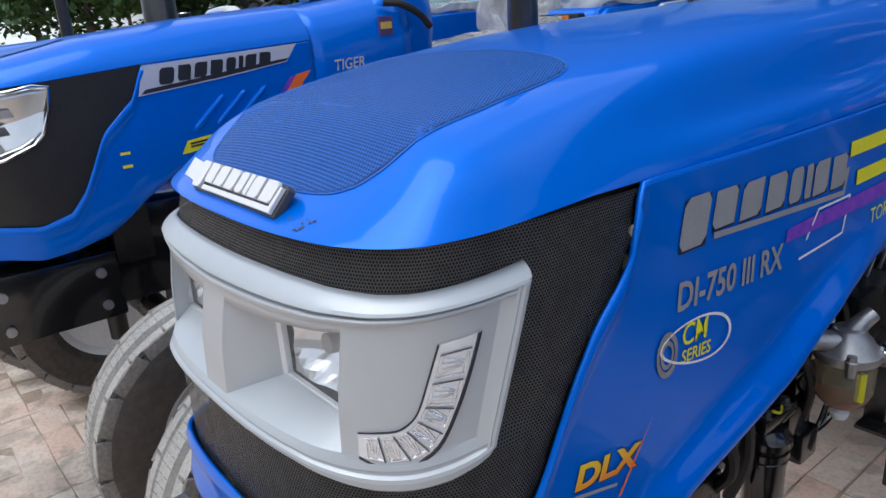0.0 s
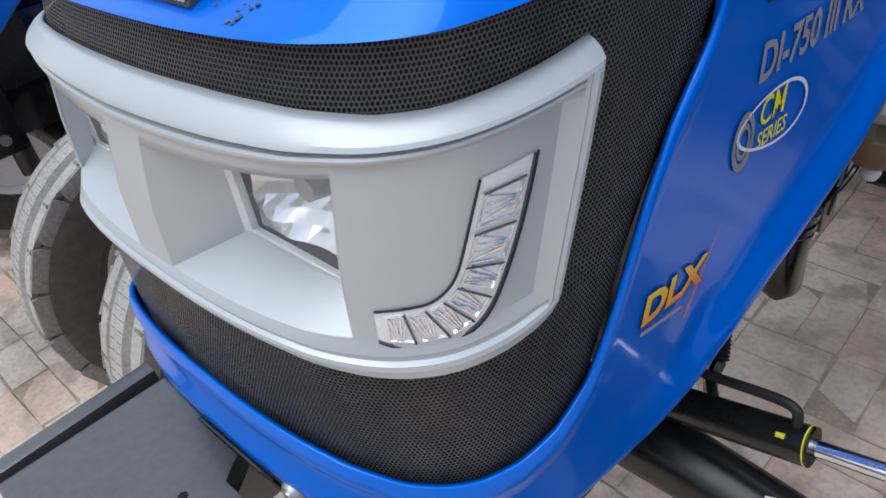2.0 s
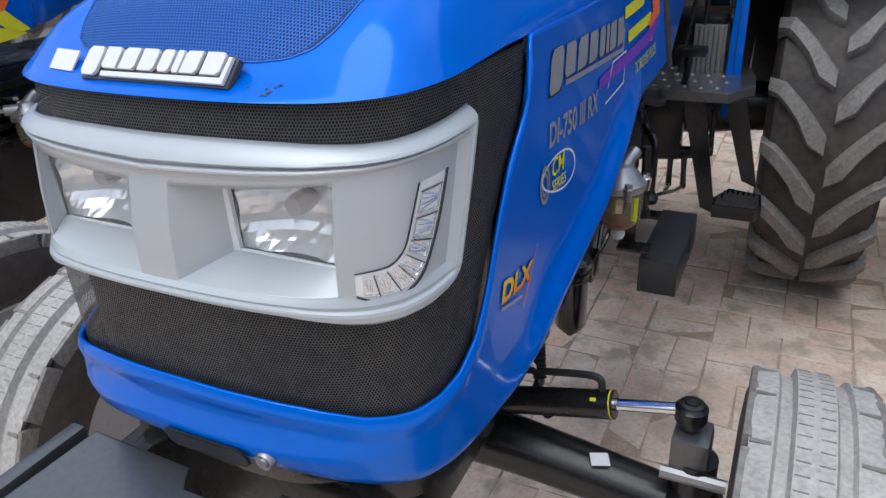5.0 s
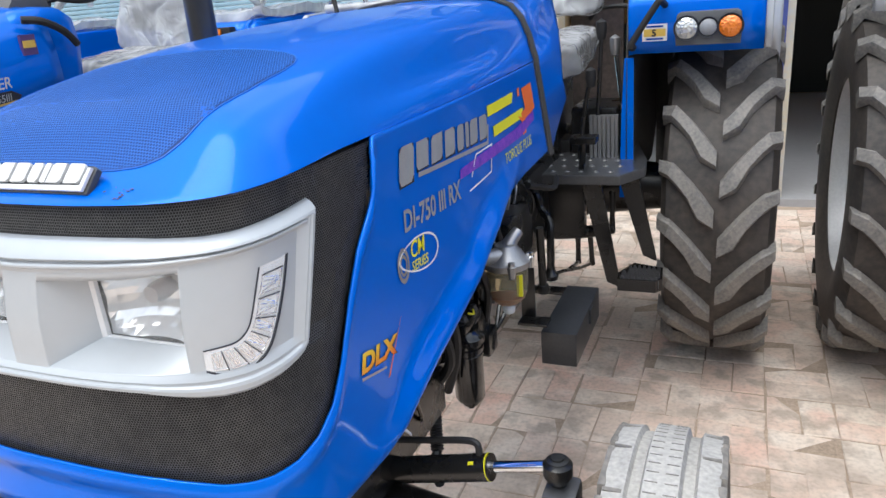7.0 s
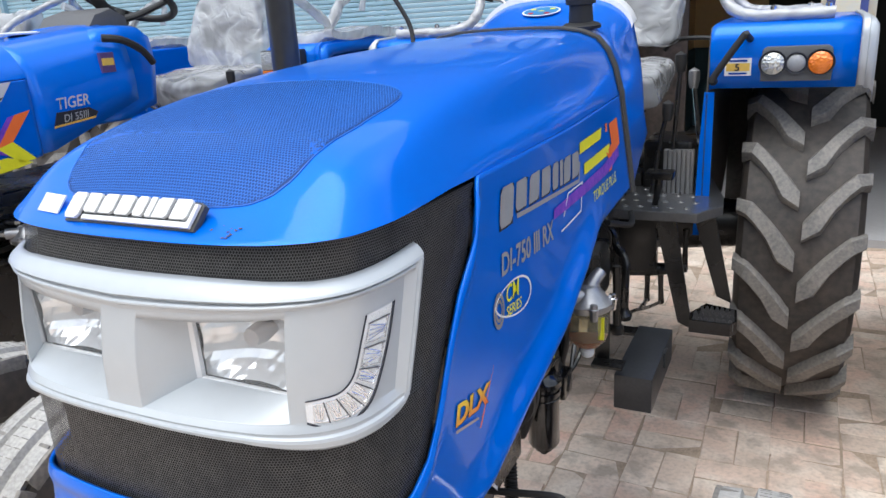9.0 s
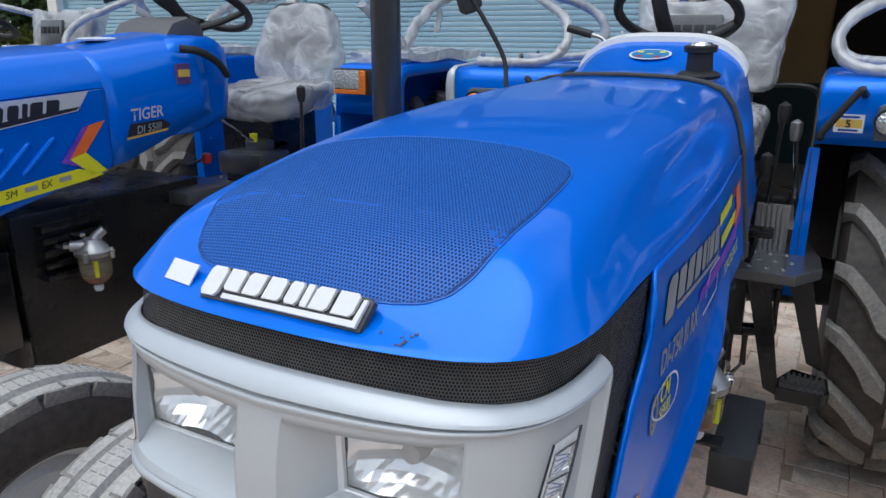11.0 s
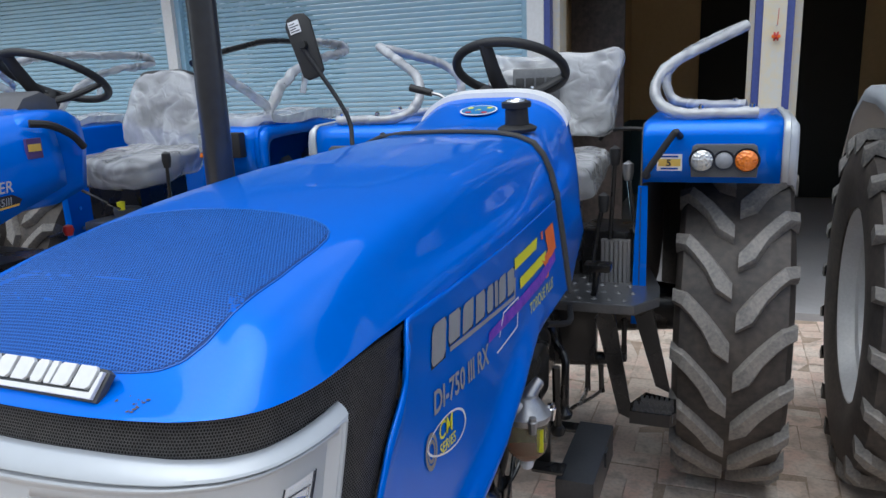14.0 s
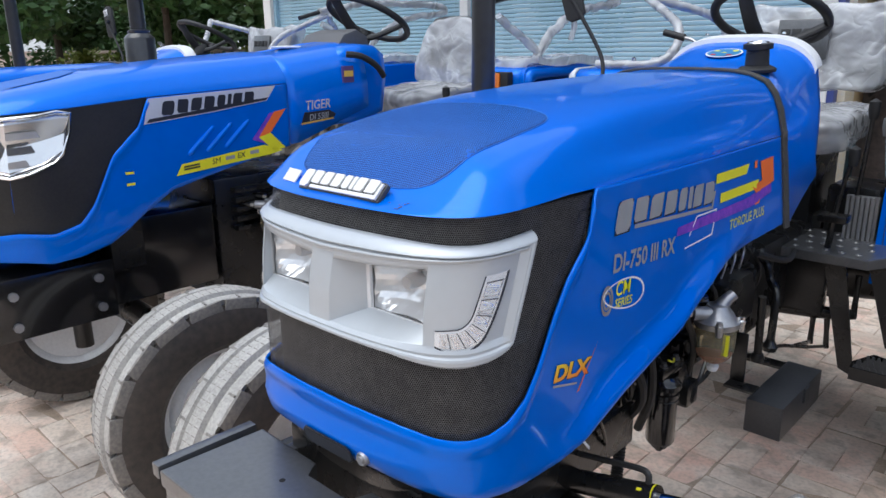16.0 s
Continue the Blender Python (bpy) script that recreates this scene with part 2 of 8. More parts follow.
class Plan:
    """Points and outward normals along a U-shaped outline, mirrored about x = 0."""

    def __init__(self, half, lean, side=((0, 0.0), (1, 0.0))):
        pts = [Vector((x, y, 0)) for x, y in half]
        full = [Vector((-p.x, p.y, 0)) for p in pts[:0:-1]] + pts
        fine = []
        for i in range(len(full) - 1):
            p0, p1, p2, p3 = full[max(i - 1, 0)], full[i], full[i + 1], full[min(i + 2, len(full) - 1)]
            for k in range(6):
                t = k / 6
                fine.append(0.5 * (2 * p1 + (p2 - p0) * t + (2 * p0 - 5 * p1 + 4 * p2 - p3) * t * t + (3 * p1 - p0 - 3 * p2 + p3) * t ** 3))
        fine.append(full[-1])
        s = [0.0]
        for a, b in zip(fine, fine[1:]):
            s.append(s[-1] + (b - a).length)
        self.s = np.array(s) - s[-1] / 2
        self.x, self.y = np.array([p.x for p in fine]), np.array([p.y for p in fine])
        self.end, self.lean, self.side = s[-1] / 2, lean, side

    def at(self, s, z, out=0.0):
        """The place at s along the outline and height z, out metres proud of the sheet."""
        x, y = np.interp(s, self.s, self.x), np.interp(s, self.s, self.y)
        e = 0.004
        dx = np.interp(s + e, self.s, self.x) - np.interp(s - e, self.s, self.x)
        dy = np.interp(s + e, self.s, self.y) - np.interp(s - e, self.s, self.y)
        d = math.hypot(dx, dy) or 1
        nx, ny = dy / d, -dx / d
        x -= nx * lerp_table(self.side, y) * (z - 1.28)
        return Vector((x + nx * out, y + ny * out + lerp_table(self.lean, z) * max(0, -ny) ** 1.2, z))

    def s_of_y(self, y):
        """The way along the right-hand side to the place y."""
        h = len(self.s) // 2
        k = h + int(np.argmax(self.x[h:] > 0.27))
        return float(np.interp(y, self.y[k:], self.s[k:]))


LEAN = [(0.85, 0.03), (0.92, 0.0), (0.96, -0.012), (1.0, 0.0), (1.17, 0.0), (1.23, 0.004), (1.3, 0.018), (1.34, 0.028), (1.37, 0.036), (1.42, 0.045)]
plan = Plan(NOSE, LEAN, SIDE_LEAN)
LIP = 1.374


def sheet(bm, plan_, s0, s1, n, low, high, rows, out=0.0):
    """A strip of the U between two edges, low(s) and high(s); out: a number or out(s, v)."""
    rows_ = []
    for j in range(rows + 1):
        v = j / rows
        line = []
        for i in range(n + 1):
            s = s0 + (s1 - s0) * i / n
            a, b = low(s), high(s)
            line.append(plan_.at(s, a + (b - a) * v, out(s, v) if callable(out) else out))
        rows_.append(line)
    return grid(bm, rows_)


def hex_mesh(name, place, u0, u1, v0, v1, pitch, wall, depth, keep, mat, parent, label=""):
    """A perforated sheet of six-sided holes, laid by place(u, v, out)."""
    r = pitch / math.sqrt(3)
    verts, faces = [], []
    dv = r * 1.5
    nv, nu = int((v1 - v0) / dv), int((u1 - u0) / pitch)
    ca = [(math.sin(math.tau * k / 6), math.cos(math.tau * k / 6)) for k in range(6)]
    for j in range(nv + 1):
        for i in range(nu + 1):
            u, v = u0 + (i + 0.5 * (j % 2)) * pitch, v0 + j * dv
            if not keep(u, v):
                continue
            n = len(verts)
            for rad, out in ((r, 0.0), (r - wall, 0.0), (r - wall, -depth)):
                for sx, sy in ca:
                    verts.append(place(u + sx * rad, v + sy * rad, out))
            for k in range(6):
                m = (k + 1) % 6
                faces.append((n + k, n + m, n + 6 + m, n + 6 + k))
                faces.append((n + 6 + k, n + 6 + m, n + 12 + m, n + 12 + k))
    me = bpy.data.meshes.new(name)
    me.from_pydata(verts, [], faces)
    me.materials.append(mat)
    ob = new(name, me)
    ob.parent = parent
    return tagged(ob, label)


def text_mesh(word, size, place, mat, parent, name="lettering", slant=0.0, stretch=1.0, bold=0.0, label=""):
    """Letters in the built-in font, laid by place(u, v); u runs along the line, v up, from the line's start."""
    cu = bpy.data.curves.new("line", "FONT")
    cu.body, cu.size, cu.shear, cu.offset, cu.resolution_u = word, size, slant, bold, 3
    ob = bpy.data.objects.new("line", cu)
    scene.collection.objects.link(ob)
    me = bpy.data.meshes.new_from_object(ob.evaluated_get(bpy.context.evaluated_depsgraph_get()))
    bpy.data.objects.remove(ob)
    bm = bmesh.new()
    bm.from_mesh(me)
    bpy.data.meshes.remove(me)
    for v in bm.verts:
        v.co = place(v.co.x * stretch, min(max(v.co.y, -0.3 * size), 0.85 * size))
    return part(name, bm, mat, parent, label, smooth=False)


def flat_shape(pts, place, mat, parent, name, label=""):
    """A printed shape: a polygon of (u, v), cut finely along u so that it follows its panel."""
    bm = bmesh.new()
    bm.faces.new([bm.verts.new((u, v, 0)) for u, v in pts])
    us = [p[0] for p in pts]
    k = min(us) + 0.03
    while k < max(us):
        bmesh.ops.bisect_plane(bm, geom=list(bm.verts) + list(bm.edges) + list(bm.faces), plane_co=(k, 0, 0), plane_no=(1, 0, 0))
        k += 0.03
    for v in bm.verts:
        v.co = place(v.co.x, v.co.y)
    return part(name, bm, mat, parent, label, smooth=False)


# ---- wheels ----
def rear_tyre_profile(w, r):
    h = w / 2
    return [(-h * 0.62, r * 0.535), (-h * 0.86, r * 0.56), (-h * 0.98, r * 0.66), (-h, r * 0.76), (-h * 0.95, r * 0.87), (-h * 0.86, r * 0.925),
            (-h * 0.55, r * 0.945), (0, r * 0.952), (h * 0.55, r * 0.945), (h * 0.86, r * 0.925), (h * 0.95, r * 0.87), (h, r * 0.76),
            (h * 0.98, r * 0.66), (h * 0.86, r * 0.56), (h * 0.62, r * 0.535)]


def lug_mesh(w, r, side):
    """One bar of the tread on the tyre's front face, running from the middle up to the shoulder. Local: axle along x, front towards -y."""
    h = w / 2
    path = [(0.008, -0.122, 0.033), (0.05, -0.085, 0.033), (h * 0.45, -0.02, 0.025), (h * 0.65, 0.028, 0.023), (h * 0.8, 0.058, 0.023), (h * 1.0, 0.075, 0.024)]
    bm = bmesh.new()
    rows_ = []
    for k, (x, arc, half) in enumerate(path):
        top = r * (1.0 if x < h * 0.9 else 0.955)
        base = r * (0.945 if x < h * 0.9 else 0.86)
        line = []
        for rad, wide in ((base, 1.25), (top - 0.006, 1.0), (top, 0.82), (top, -0.82), (top - 0.006, -1.0), (base, -1.25)):
            ang = (arc + half * wide * (1.0 if k else 0.9)) / r
            xx = x + (0.35 * half * wide if 0 < k < 5 else 0) * -1
            line.append(Vector((side * min(xx, h * 1.01), -rad * math.cos(ang), rad * math.sin(ang))))
        rows_.append(line)
    vs = grid(bm, rows_)
    bm.faces.new(vs[0])
    bm.faces.new(vs[-1][::-1])
    return bm


def rear_wheel(parent, at, r, w, name="rear_wheel", out=1, lugs=20, turn=0.0, disc_label="silver steel wheel disc", dish=0.0):
    """Wheel disc with tyre, rim and tread bars. out: +1 where the outer face looks to +x."""
    h = w / 2
    hub = part(name, lathe(bmesh.new(), [((a - dish) * out, b) for a, b in ((-0.02, 0.0), (-0.02, 0.09), (0.02, 0.1), (0.035, 0.16), (-0.02, 0.22), (-0.03, r * 0.48), (-0.042, r * 0.48),
                                                                           (-0.045, 0.1), (-0.06, 0.0))], 40), RIM, parent, disc_label)
    hub.location = at
    part("tyre", lathe(bmesh.new(), rear_tyre_profile(w, r), 96, closed=True), RUBBER, hub, "black rubber tractor tyre")
    half_rim = [(0.88, 0.588), (0.875, 0.604), (0.85, 0.6), (0.82, 0.548), (0.6, 0.529), (0.5, 0.526), (0.45, 0.5), (0.4, 0.496), (0.1, 0.49)]
    inner_rim = [(-h * a, r * b) for a, b in half_rim] + [(h * a, r * b) for a, b in half_rim[::-1]]
    outer_rim = [(a, b + 0.006 * (1 if abs(a) < h * 0.8 else 0)) for a, b in ((h * 0.86, r * 0.61), (h * 0.8, r * 0.56), (h * 0.4, r * 0.515), (-h * 0.4, r * 0.515), (-h * 0.8, r * 0.56), (-h * 0.86, r * 0.61))]
    part("rim", lathe(bmesh.new(), inner_rim + outer_rim, 72, closed=True), RIM, hub, "silver painted steel rim")
    for side in (1, -1):
        first = None
        for k in range(lugs):
            a = math.tau * (k + (0.5 if side > 0 else 0)) / lugs + turn
            m = Matrix.Rotation(a, 4, "X")
            if first is None:
                first = part("tread_bar", lug_mesh(w, r, side), LUG_RUBBER, hub, "", angle=30)
                first.matrix_basis = m
            else:
                again(first, m)
    return hub


def front_wheel(parent, at, out=1, steer=0, r=0.42, w=0.205):
    """A ribbed steering wheel with its disc. out: the side its dish shows."""
    q = r / 0.405
    big = lambda prof_: [(a, b * q) for a, b in prof_]
    h = w / 2
    hub = part("front_wheel", lathe(bmesh.new(), big([(0.03 * out, 0.0), (0.03 * out, 0.045), (0.0, 0.05), (-0.005 * out, 0.09), (0.012 * out, 0.15), (-0.03 * out, 0.2), (-0.04 * out, 0.2),
                                                   (-0.02 * out, 0.09), (-0.03 * out, 0.0)]), 36), RIM, parent, "grey steel wheel disc")
    hub.matrix_basis = pose(*at, 0, 0, steer)
    prof = big([(-h * 0.7, 0.225), (-h * 0.95, 0.25), (-h, 0.3), (-h * 0.97, 0.35), (-h * 0.88, 0.378), (-h * 0.84, 0.396), (-h * 0.52, 0.399), (-h * 0.47, 0.389), (-h * 0.31, 0.389),
            (-h * 0.26, 0.405), (h * 0.26, 0.405), (h * 0.31, 0.389), (h * 0.47, 0.389), (h * 0.52, 0.399), (h * 0.84, 0.396), (h * 0.88, 0.378), (h * 0.97, 0.35), (h, 0.3),
            (h * 0.95, 0.25), (h * 0.7, 0.225)])
    part("tyre", lathe(bmesh.new(), prof[:5] + prof[-5:], 72, closed=True), RUBBER, hub, "black rubber steering tyre")
    bm = bmesh.new()
    lathe(bm, [(a, b) for a, b in prof[5:15]] + [(h * 0.7, 0.37 * q), (-h * 0.7, 0.37 * q)], 72, closed=True)
    part("tread_ribs", bm, DUSTY, hub, "dusty pale grey ribbed tread")
    bm = bmesh.new()
    for k in range(110):
        a = math.tau * k / 110
        turn_ = Matrix.Rotation(a, 4, "X")
        for x0, x1 in ((-h * 0.24, -h * 0.05), (h * 0.05, h * 0.24)):
            box(bm, x0, x1, 0.4 * q, 0.4056 * q, -0.0009, 0.0009, 0, turn_)
        if k % 5 == 0:
            for x0, x1 in ((-h * 0.83, -h * 0.55), (h * 0.55, h * 0.83)):
                box(bm, x0, x1, 0.39 * q, 0.3992 * q, -0.0035, 0.0035, 0, turn_)
    tagged(part("tread_pattern", bm, LUG_RUBBER, hub, "fine dark slits across the tread", smooth=False), "", "", "", "stuff")
    part("rim", lathe(bmesh.new(), big([(-h * 0.8, 0.242), (-h * 0.75, 0.25), (-h * 0.6, 0.228), (0, 0.2), (h * 0.6, 0.228), (h * 0.75, 0.25), (h * 0.8, 0.242), (h * 0.6, 0.215), (0, 0.185),
                                     (-h * 0.6, 0.215)]), 48, closed=True), RIM, hub, "grey steel rim")
    first = None
    for side in (-1, 1):
        for k in range(20):
            m = Matrix.Rotation(math.tau * (k + 0.5 * (side > 0)) / 20, 4, "X")
            if side < 0:
                m = m @ Matrix.Rotation(math.pi, 4, "Z")
            if first is None:
                bm = bmesh.new()
                prism(bm, [(-0.06, 0.355 * q), (0.056, 0.355 * q), (0.052, 0.396 * q), (-0.056, 0.394 * q)], h * 0.8, h * 0.935, "x", 0.005)
                first = part("shoulder_block", bm, LUG_RUBBER, hub)
                first.matrix_basis = m
            else:
                again(first, m)
    return hub


# ---- ground and building ----
ground = tagged(part("ground", boxes((-60, 60, -60, 60, -0.3, -0.0035)), material("mortar_and_dirt", (0.5, 0.39, 0.3), 0.95, 0.0, (0.26, 0.2, 0.15), 9, 0.9, bump=0.3, bump_scale=80),
                     None, "sandy ground between worn brick pavers", smooth=False), "", "ground", "", "structure")

tagged(part("wall_south", boxes((-45, 45, -16.3, -16, 0, 7.0)), material("far_render", (0.34, 0.32, 0.29), 0.9, 0.0, (0.24, 0.23, 0.21), 0.4, 0.8), None, "plain rendered wall across the yard", smooth=False), "", "wall", "", "structure")
tagged(part("wall_east", boxes((24, 24.3, -16, 4.7, 0, 6.0)), material("far_render_b", (0.36, 0.33, 0.29), 0.9, 0.0, (0.27, 0.25, 0.22), 0.4, 0.8), None, "plain rendered side wall of the yard", smooth=False), "", "wall", "", "structure")
WALL_Y = 4.75
bays = [(-7.0, -3.86), (-3.76, -0.66)]
wall = tagged(part("wall_north", boxes((-3.86, -3.76, WALL_Y - 0.06, WALL_Y + 0.25, 0, 3.2), (-0.66, -0.54, WALL_Y - 0.06, WALL_Y + 0.25, 0, 3.2),
                                       (-7.15, -7.0, WALL_Y - 0.06, WALL_Y + 0.25, 0, 3.2)), PILLAR_WHITE, None,
                   "white plastered piers between roller shutters", smooth=False), "", "wall", "", "structure")
pier = tagged(part("wall_pier", boxes((0.865, 1.0, WALL_Y - 0.06, WALL_Y + 0.25, 0, 3.2)), PILLAR_CREAM, None, "cream plastered pier with rust stains", smooth=False),
              "", "wall", "", "structure")
upper = tagged(part("wall_upper", boxes((-12, 6, WALL_Y + 0.02, WALL_Y + 0.3, 2.71, 5.5)), SOFFIT, None, "dark weathered wall above the shutters", smooth=False), "", "wall", "", "structure")


def shutter(x0, x1, z0, z1, mat=None):
    """A roller shutter of curved slats with its two side rails."""
    sh = thing("roller_shutter", "closed blue-grey roller shutter with horizontal ribs", "shutter", (0, WALL_Y, 0), "shop shutters")
    step = 0.0385
    n = int((z1 - z0) / step)
    bm = bmesh.new()
    prof = [(0.003, 0.0), (-0.006, 0.006), (-0.008, 0.017), (-0.0065, 0.028), (-0.001, 0.034), (0.006, 0.0362)]
    for y, z in prof:
        for x in (x0, x1):
            bm.verts.new((x, y, z))
    bm.verts.ensure_lookup_table()
    for i in range(len(prof) - 1):
        bm.faces.new([bm.verts[k] for k in (2 * i, 2 * i + 1, 2 * i + 3, 2 * i + 2)])
    bm.faces.new([bm.verts[k] for k in (10, 11, 1, 0)])
    first = part("slat", bm, SHUTTER, sh)
    first.location = (0, 0.04, z0)
    for k in range(1, n):
        again(first, pose(0, 0.04, z0 + k * step))
    for a, b in ((x0 - 0.005, x0 + 0.05), (x1 - 0.05, x1 + 0.005)):
        part("side_rail", boxes((a, b, -0.015, 0.06, 0, z1), bevel=0.004), SHUTTER_RAIL, sh)
    part("bottom_bar", boxes((x0 + 0.06, x1 - 0.06, 0.0, 0.06, 0.0, 0.03)), SHUTTER_RAIL, sh)
    return sh


for x0, x1 in bays:
    shutter(x0, x1, 0.03, 2.72)

# the open shop: navy frames, walls, floor and ceiling of the room behind
frame_label = "navy blue painted steel door frame"
for i, (x0, x1) in enumerate(((-0.54, 0.865), (1.0, 3.6))):
    f = tagged(thing("door_frame", frame_label, "door frame", (0, WALL_Y, 0)), "", "", "", "structure")
    part("jamb", boxes((x0, x0 + 0.045, -0.05, 0.12, 0, 2.5), bevel=0.003), FRAME_BLUE, f)
    part("jamb", boxes((x1 - 0.045, x1, -0.05, 0.12, 0, 2.5), bevel=0.003), FRAME_BLUE, f)
    part("inner_lining", boxes((x0 + 0.046, x0 + 0.095, 0.03, 0.25, 0, 2.5), (x1 - 0.075, x1 - 0.046, 0.03, 0.25, 0, 2.5)), PILLAR_CREAM, f, "cream painted reveal")
    part("lintel", boxes((x0, x1, -0.052, 0.12, 2.48, 2.62), bevel=0.003), FRAME_BLUE, f)
    part("shutter_box", boxes((x0, x1, -0.2, 0.1, 2.624, 2.78), bevel=0.01), SOFFIT, f, "dark rolled-up shutter box")
room = tagged(part("wall_room", boxes((-0.9, 6.4, 9.5, 9.7, 0, 3.1), (-0.75, -0.545, 5.0, 9.5, 0, 3.1), (6.2, 6.4, 5.0, 9.5, 0, 3.1)), TAN, None, "tan painted inner walls of the shop",
                   smooth=False), "", "wall", "", "structure")
tagged(part("trim_dado", boxes((-0.54, 0.25, 9.47, 9.497, 0.06, 1.05), (2.12, 6.2, 9.47, 9.497, 0.06, 1.05), (-0.542, -0.52, 5.1, 9.46, 0.06, 1.05)), DADO, None,
            "dark teal painted dado on the inner walls", smooth=False), "", "wall", "", "structure")
tagged(part("floor_room", boxes((-0.75, 6.4, WALL_Y - 0.02, 9.7, -0.1, 0.05)), FLOOR_GREY, None, "smooth grey shop floor", smooth=False), "", "floor", "", "structure")
tagged(part("ceiling", boxes((-0.9, 6.4, WALL_Y + 0.3, 9.7, 3.1, 3.25)), TAN, None, "plain tan ceiling of the shop", smooth=False), "", "ceiling", "", "structure")
# no opening is cut: a near-black slab paints the doorway's shade
d = tagged(thing("door_back", "near-black slab standing for the shade in an open doorway of the tan back wall", "door", (0, 9.47, 0)), "", "", "", "structure")
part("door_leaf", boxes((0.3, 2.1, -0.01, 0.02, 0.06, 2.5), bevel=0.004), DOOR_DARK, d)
tagged(part("wall_side_panel", boxes((-0.52, -0.1, 5.55, 5.6, 0.06, 2.7)), material("dark_poster_panel", (0.03, 0.026, 0.024), 0.3, 0.0, (0.11, 0.085, 0.075), 2.0, 0.9), None,
            "dark mottled panel inside the shop", smooth=False), "", "wall", "", "structure")
tagged(part("wall_east", boxes((3.6, 8, WALL_Y - 0.06, WALL_Y + 0.3, 0, 3.2)), PILLAR_WHITE, None, "plain plastered wall", smooth=False), "", "wall", "", "structure")
awning = thing("awning_frame", "grey steel awning frame above the shutters", "awning", (0, WALL_Y, 2.74))
part("fascia", boxes((-7.1, -0.7, -0.5, -0.02, 0.2, 0.26), bevel=0.004), SOFFIT, awning, "weathered sheet soffit")
for y in (-0.45, -0.25, -0.06):
    part("rail", bar(bmesh.new(), (-7.1, y, 0.02 if y < -0.4 else 0.12), (-0.72, y, 0.02 if y < -0.4 else 0.12), 0.016), SHUTTER_RAIL, awning)
first = None
for k in range(11):
    x = -7.0 + k * 0.62
    if first is None:
        first = part("stay", bar(bmesh.new(), (0, -0.45, 0.02), (0, -0.04, 0.19), 0.012), SHUTTER_RAIL, awning)
        first.location = (x, 0, 0)
    else:
        again(first, pose(x, 0, 0))
for x in (-3.95, -0.72):
    part("roller_drum", lathe(bmesh.new(), [(x - 0.12, 0.0), (x - 0.12, 0.12), (x + 0.14, 0.12), (x + 0.14, 0.0)], 28, "x", (0, -0.12, 0.07)), SOFFIT, awning, "dark shutter drum end")


# ---- the tractor in front ----
s_y = plan.s_of_y
# lower edge and front edge of the blue side panel, along s
EDGE = [(0.0, 1.036), (0.1, 1.035), (0.17, 1.032), (0.21, 1.025), (0.24, 1.016), (0.27, 1.01), (0.3, 1.007), (0.335, 1.01), (s_y(0.15), 1.024), (s_y(0.185), 1.052), (s_y(0.215), 1.098), (s_y(0.24), 1.15),
        (s_y(0.262), 1.192), (s_y(0.295), 1.243), (s_y(0.338), 1.288), (s_y(0.358), 1.325), (s_y(0.368), 1.384), (s_y(0.38), 1.386), (s_y(1.34), 1.384)]
FOOT = [(0.0, 0.918), (0.12, 0.916), (0.18, 0.908), (0.24, 0.892), (0.3, 0.88), (s_y(0.2), 0.872), (s_y(0.3), 0.874), (s_y(0.36), 0.886), (s_y(0.42), 0.922), (s_y(0.48), 0.95), (s_y(0.57), 0.982), (s_y(0.69), 1.022),
        (s_y(0.76), 1.058), (s_y(0.85), 1.098), (s_y(0.92), 1.12), (s_y(1.0), 1.138), (s_y(1.1), 1.146), (s_y(1.34), 1.148)]


def edge(s):
    return lerp_table(EDGE, abs(s))


def foot(s):
    return lerp_table(FOOT, abs(s))


RIDGE = [(0.0, 1.4), (0.04, 1.413), (0.08, 1.43), (0.11, 1.442), (0.15, 1.457), (0.2, 1.472), (0.28, 1.489), (0.4, 1.508), (0.5, 1.52), (0.6, 1.529), (0.8, 1.541), (1.1, 1.55), (1.3, 1.553), (1.5, 1.556)]
P_FRONT = [(0, 0), (0.006, 0.1), (0.022, 0.25), (0.044, 0.44), (0.06, 0.57), (0.075, 0.68), (0.095, 0.82), (0.12, 0.93), (0.16, 1), (1, 1)]
P_MID = [(0, 0), (0.008, 0.17), (0.02, 0.43), (0.035, 0.68), (0.055, 0.85), (0.08, 0.95), (0.12, 1), (1, 1)]
P_SIDE = [(0, 0), (0.006, 0.16), (0.015, 0.42), (0.033, 0.69), (0.059, 0.88), (0.1, 0.97), (0.15, 1), (1, 1)]
P_CREASE = [(0, 0), (0.004, 0.14), (0.01, 0.24), (0.018, 0.285), (0.026, 0.34), (0.034, 0.49), (0.044, 0.71), (0.056, 0.86), (0.075, 0.935), (0.11, 0.975), (0.15, 1), (1, 1)]
outline = np.array([plan.at(s, LIP)[:2] for s in np.linspace(-plan.end, plan.end, 700)])


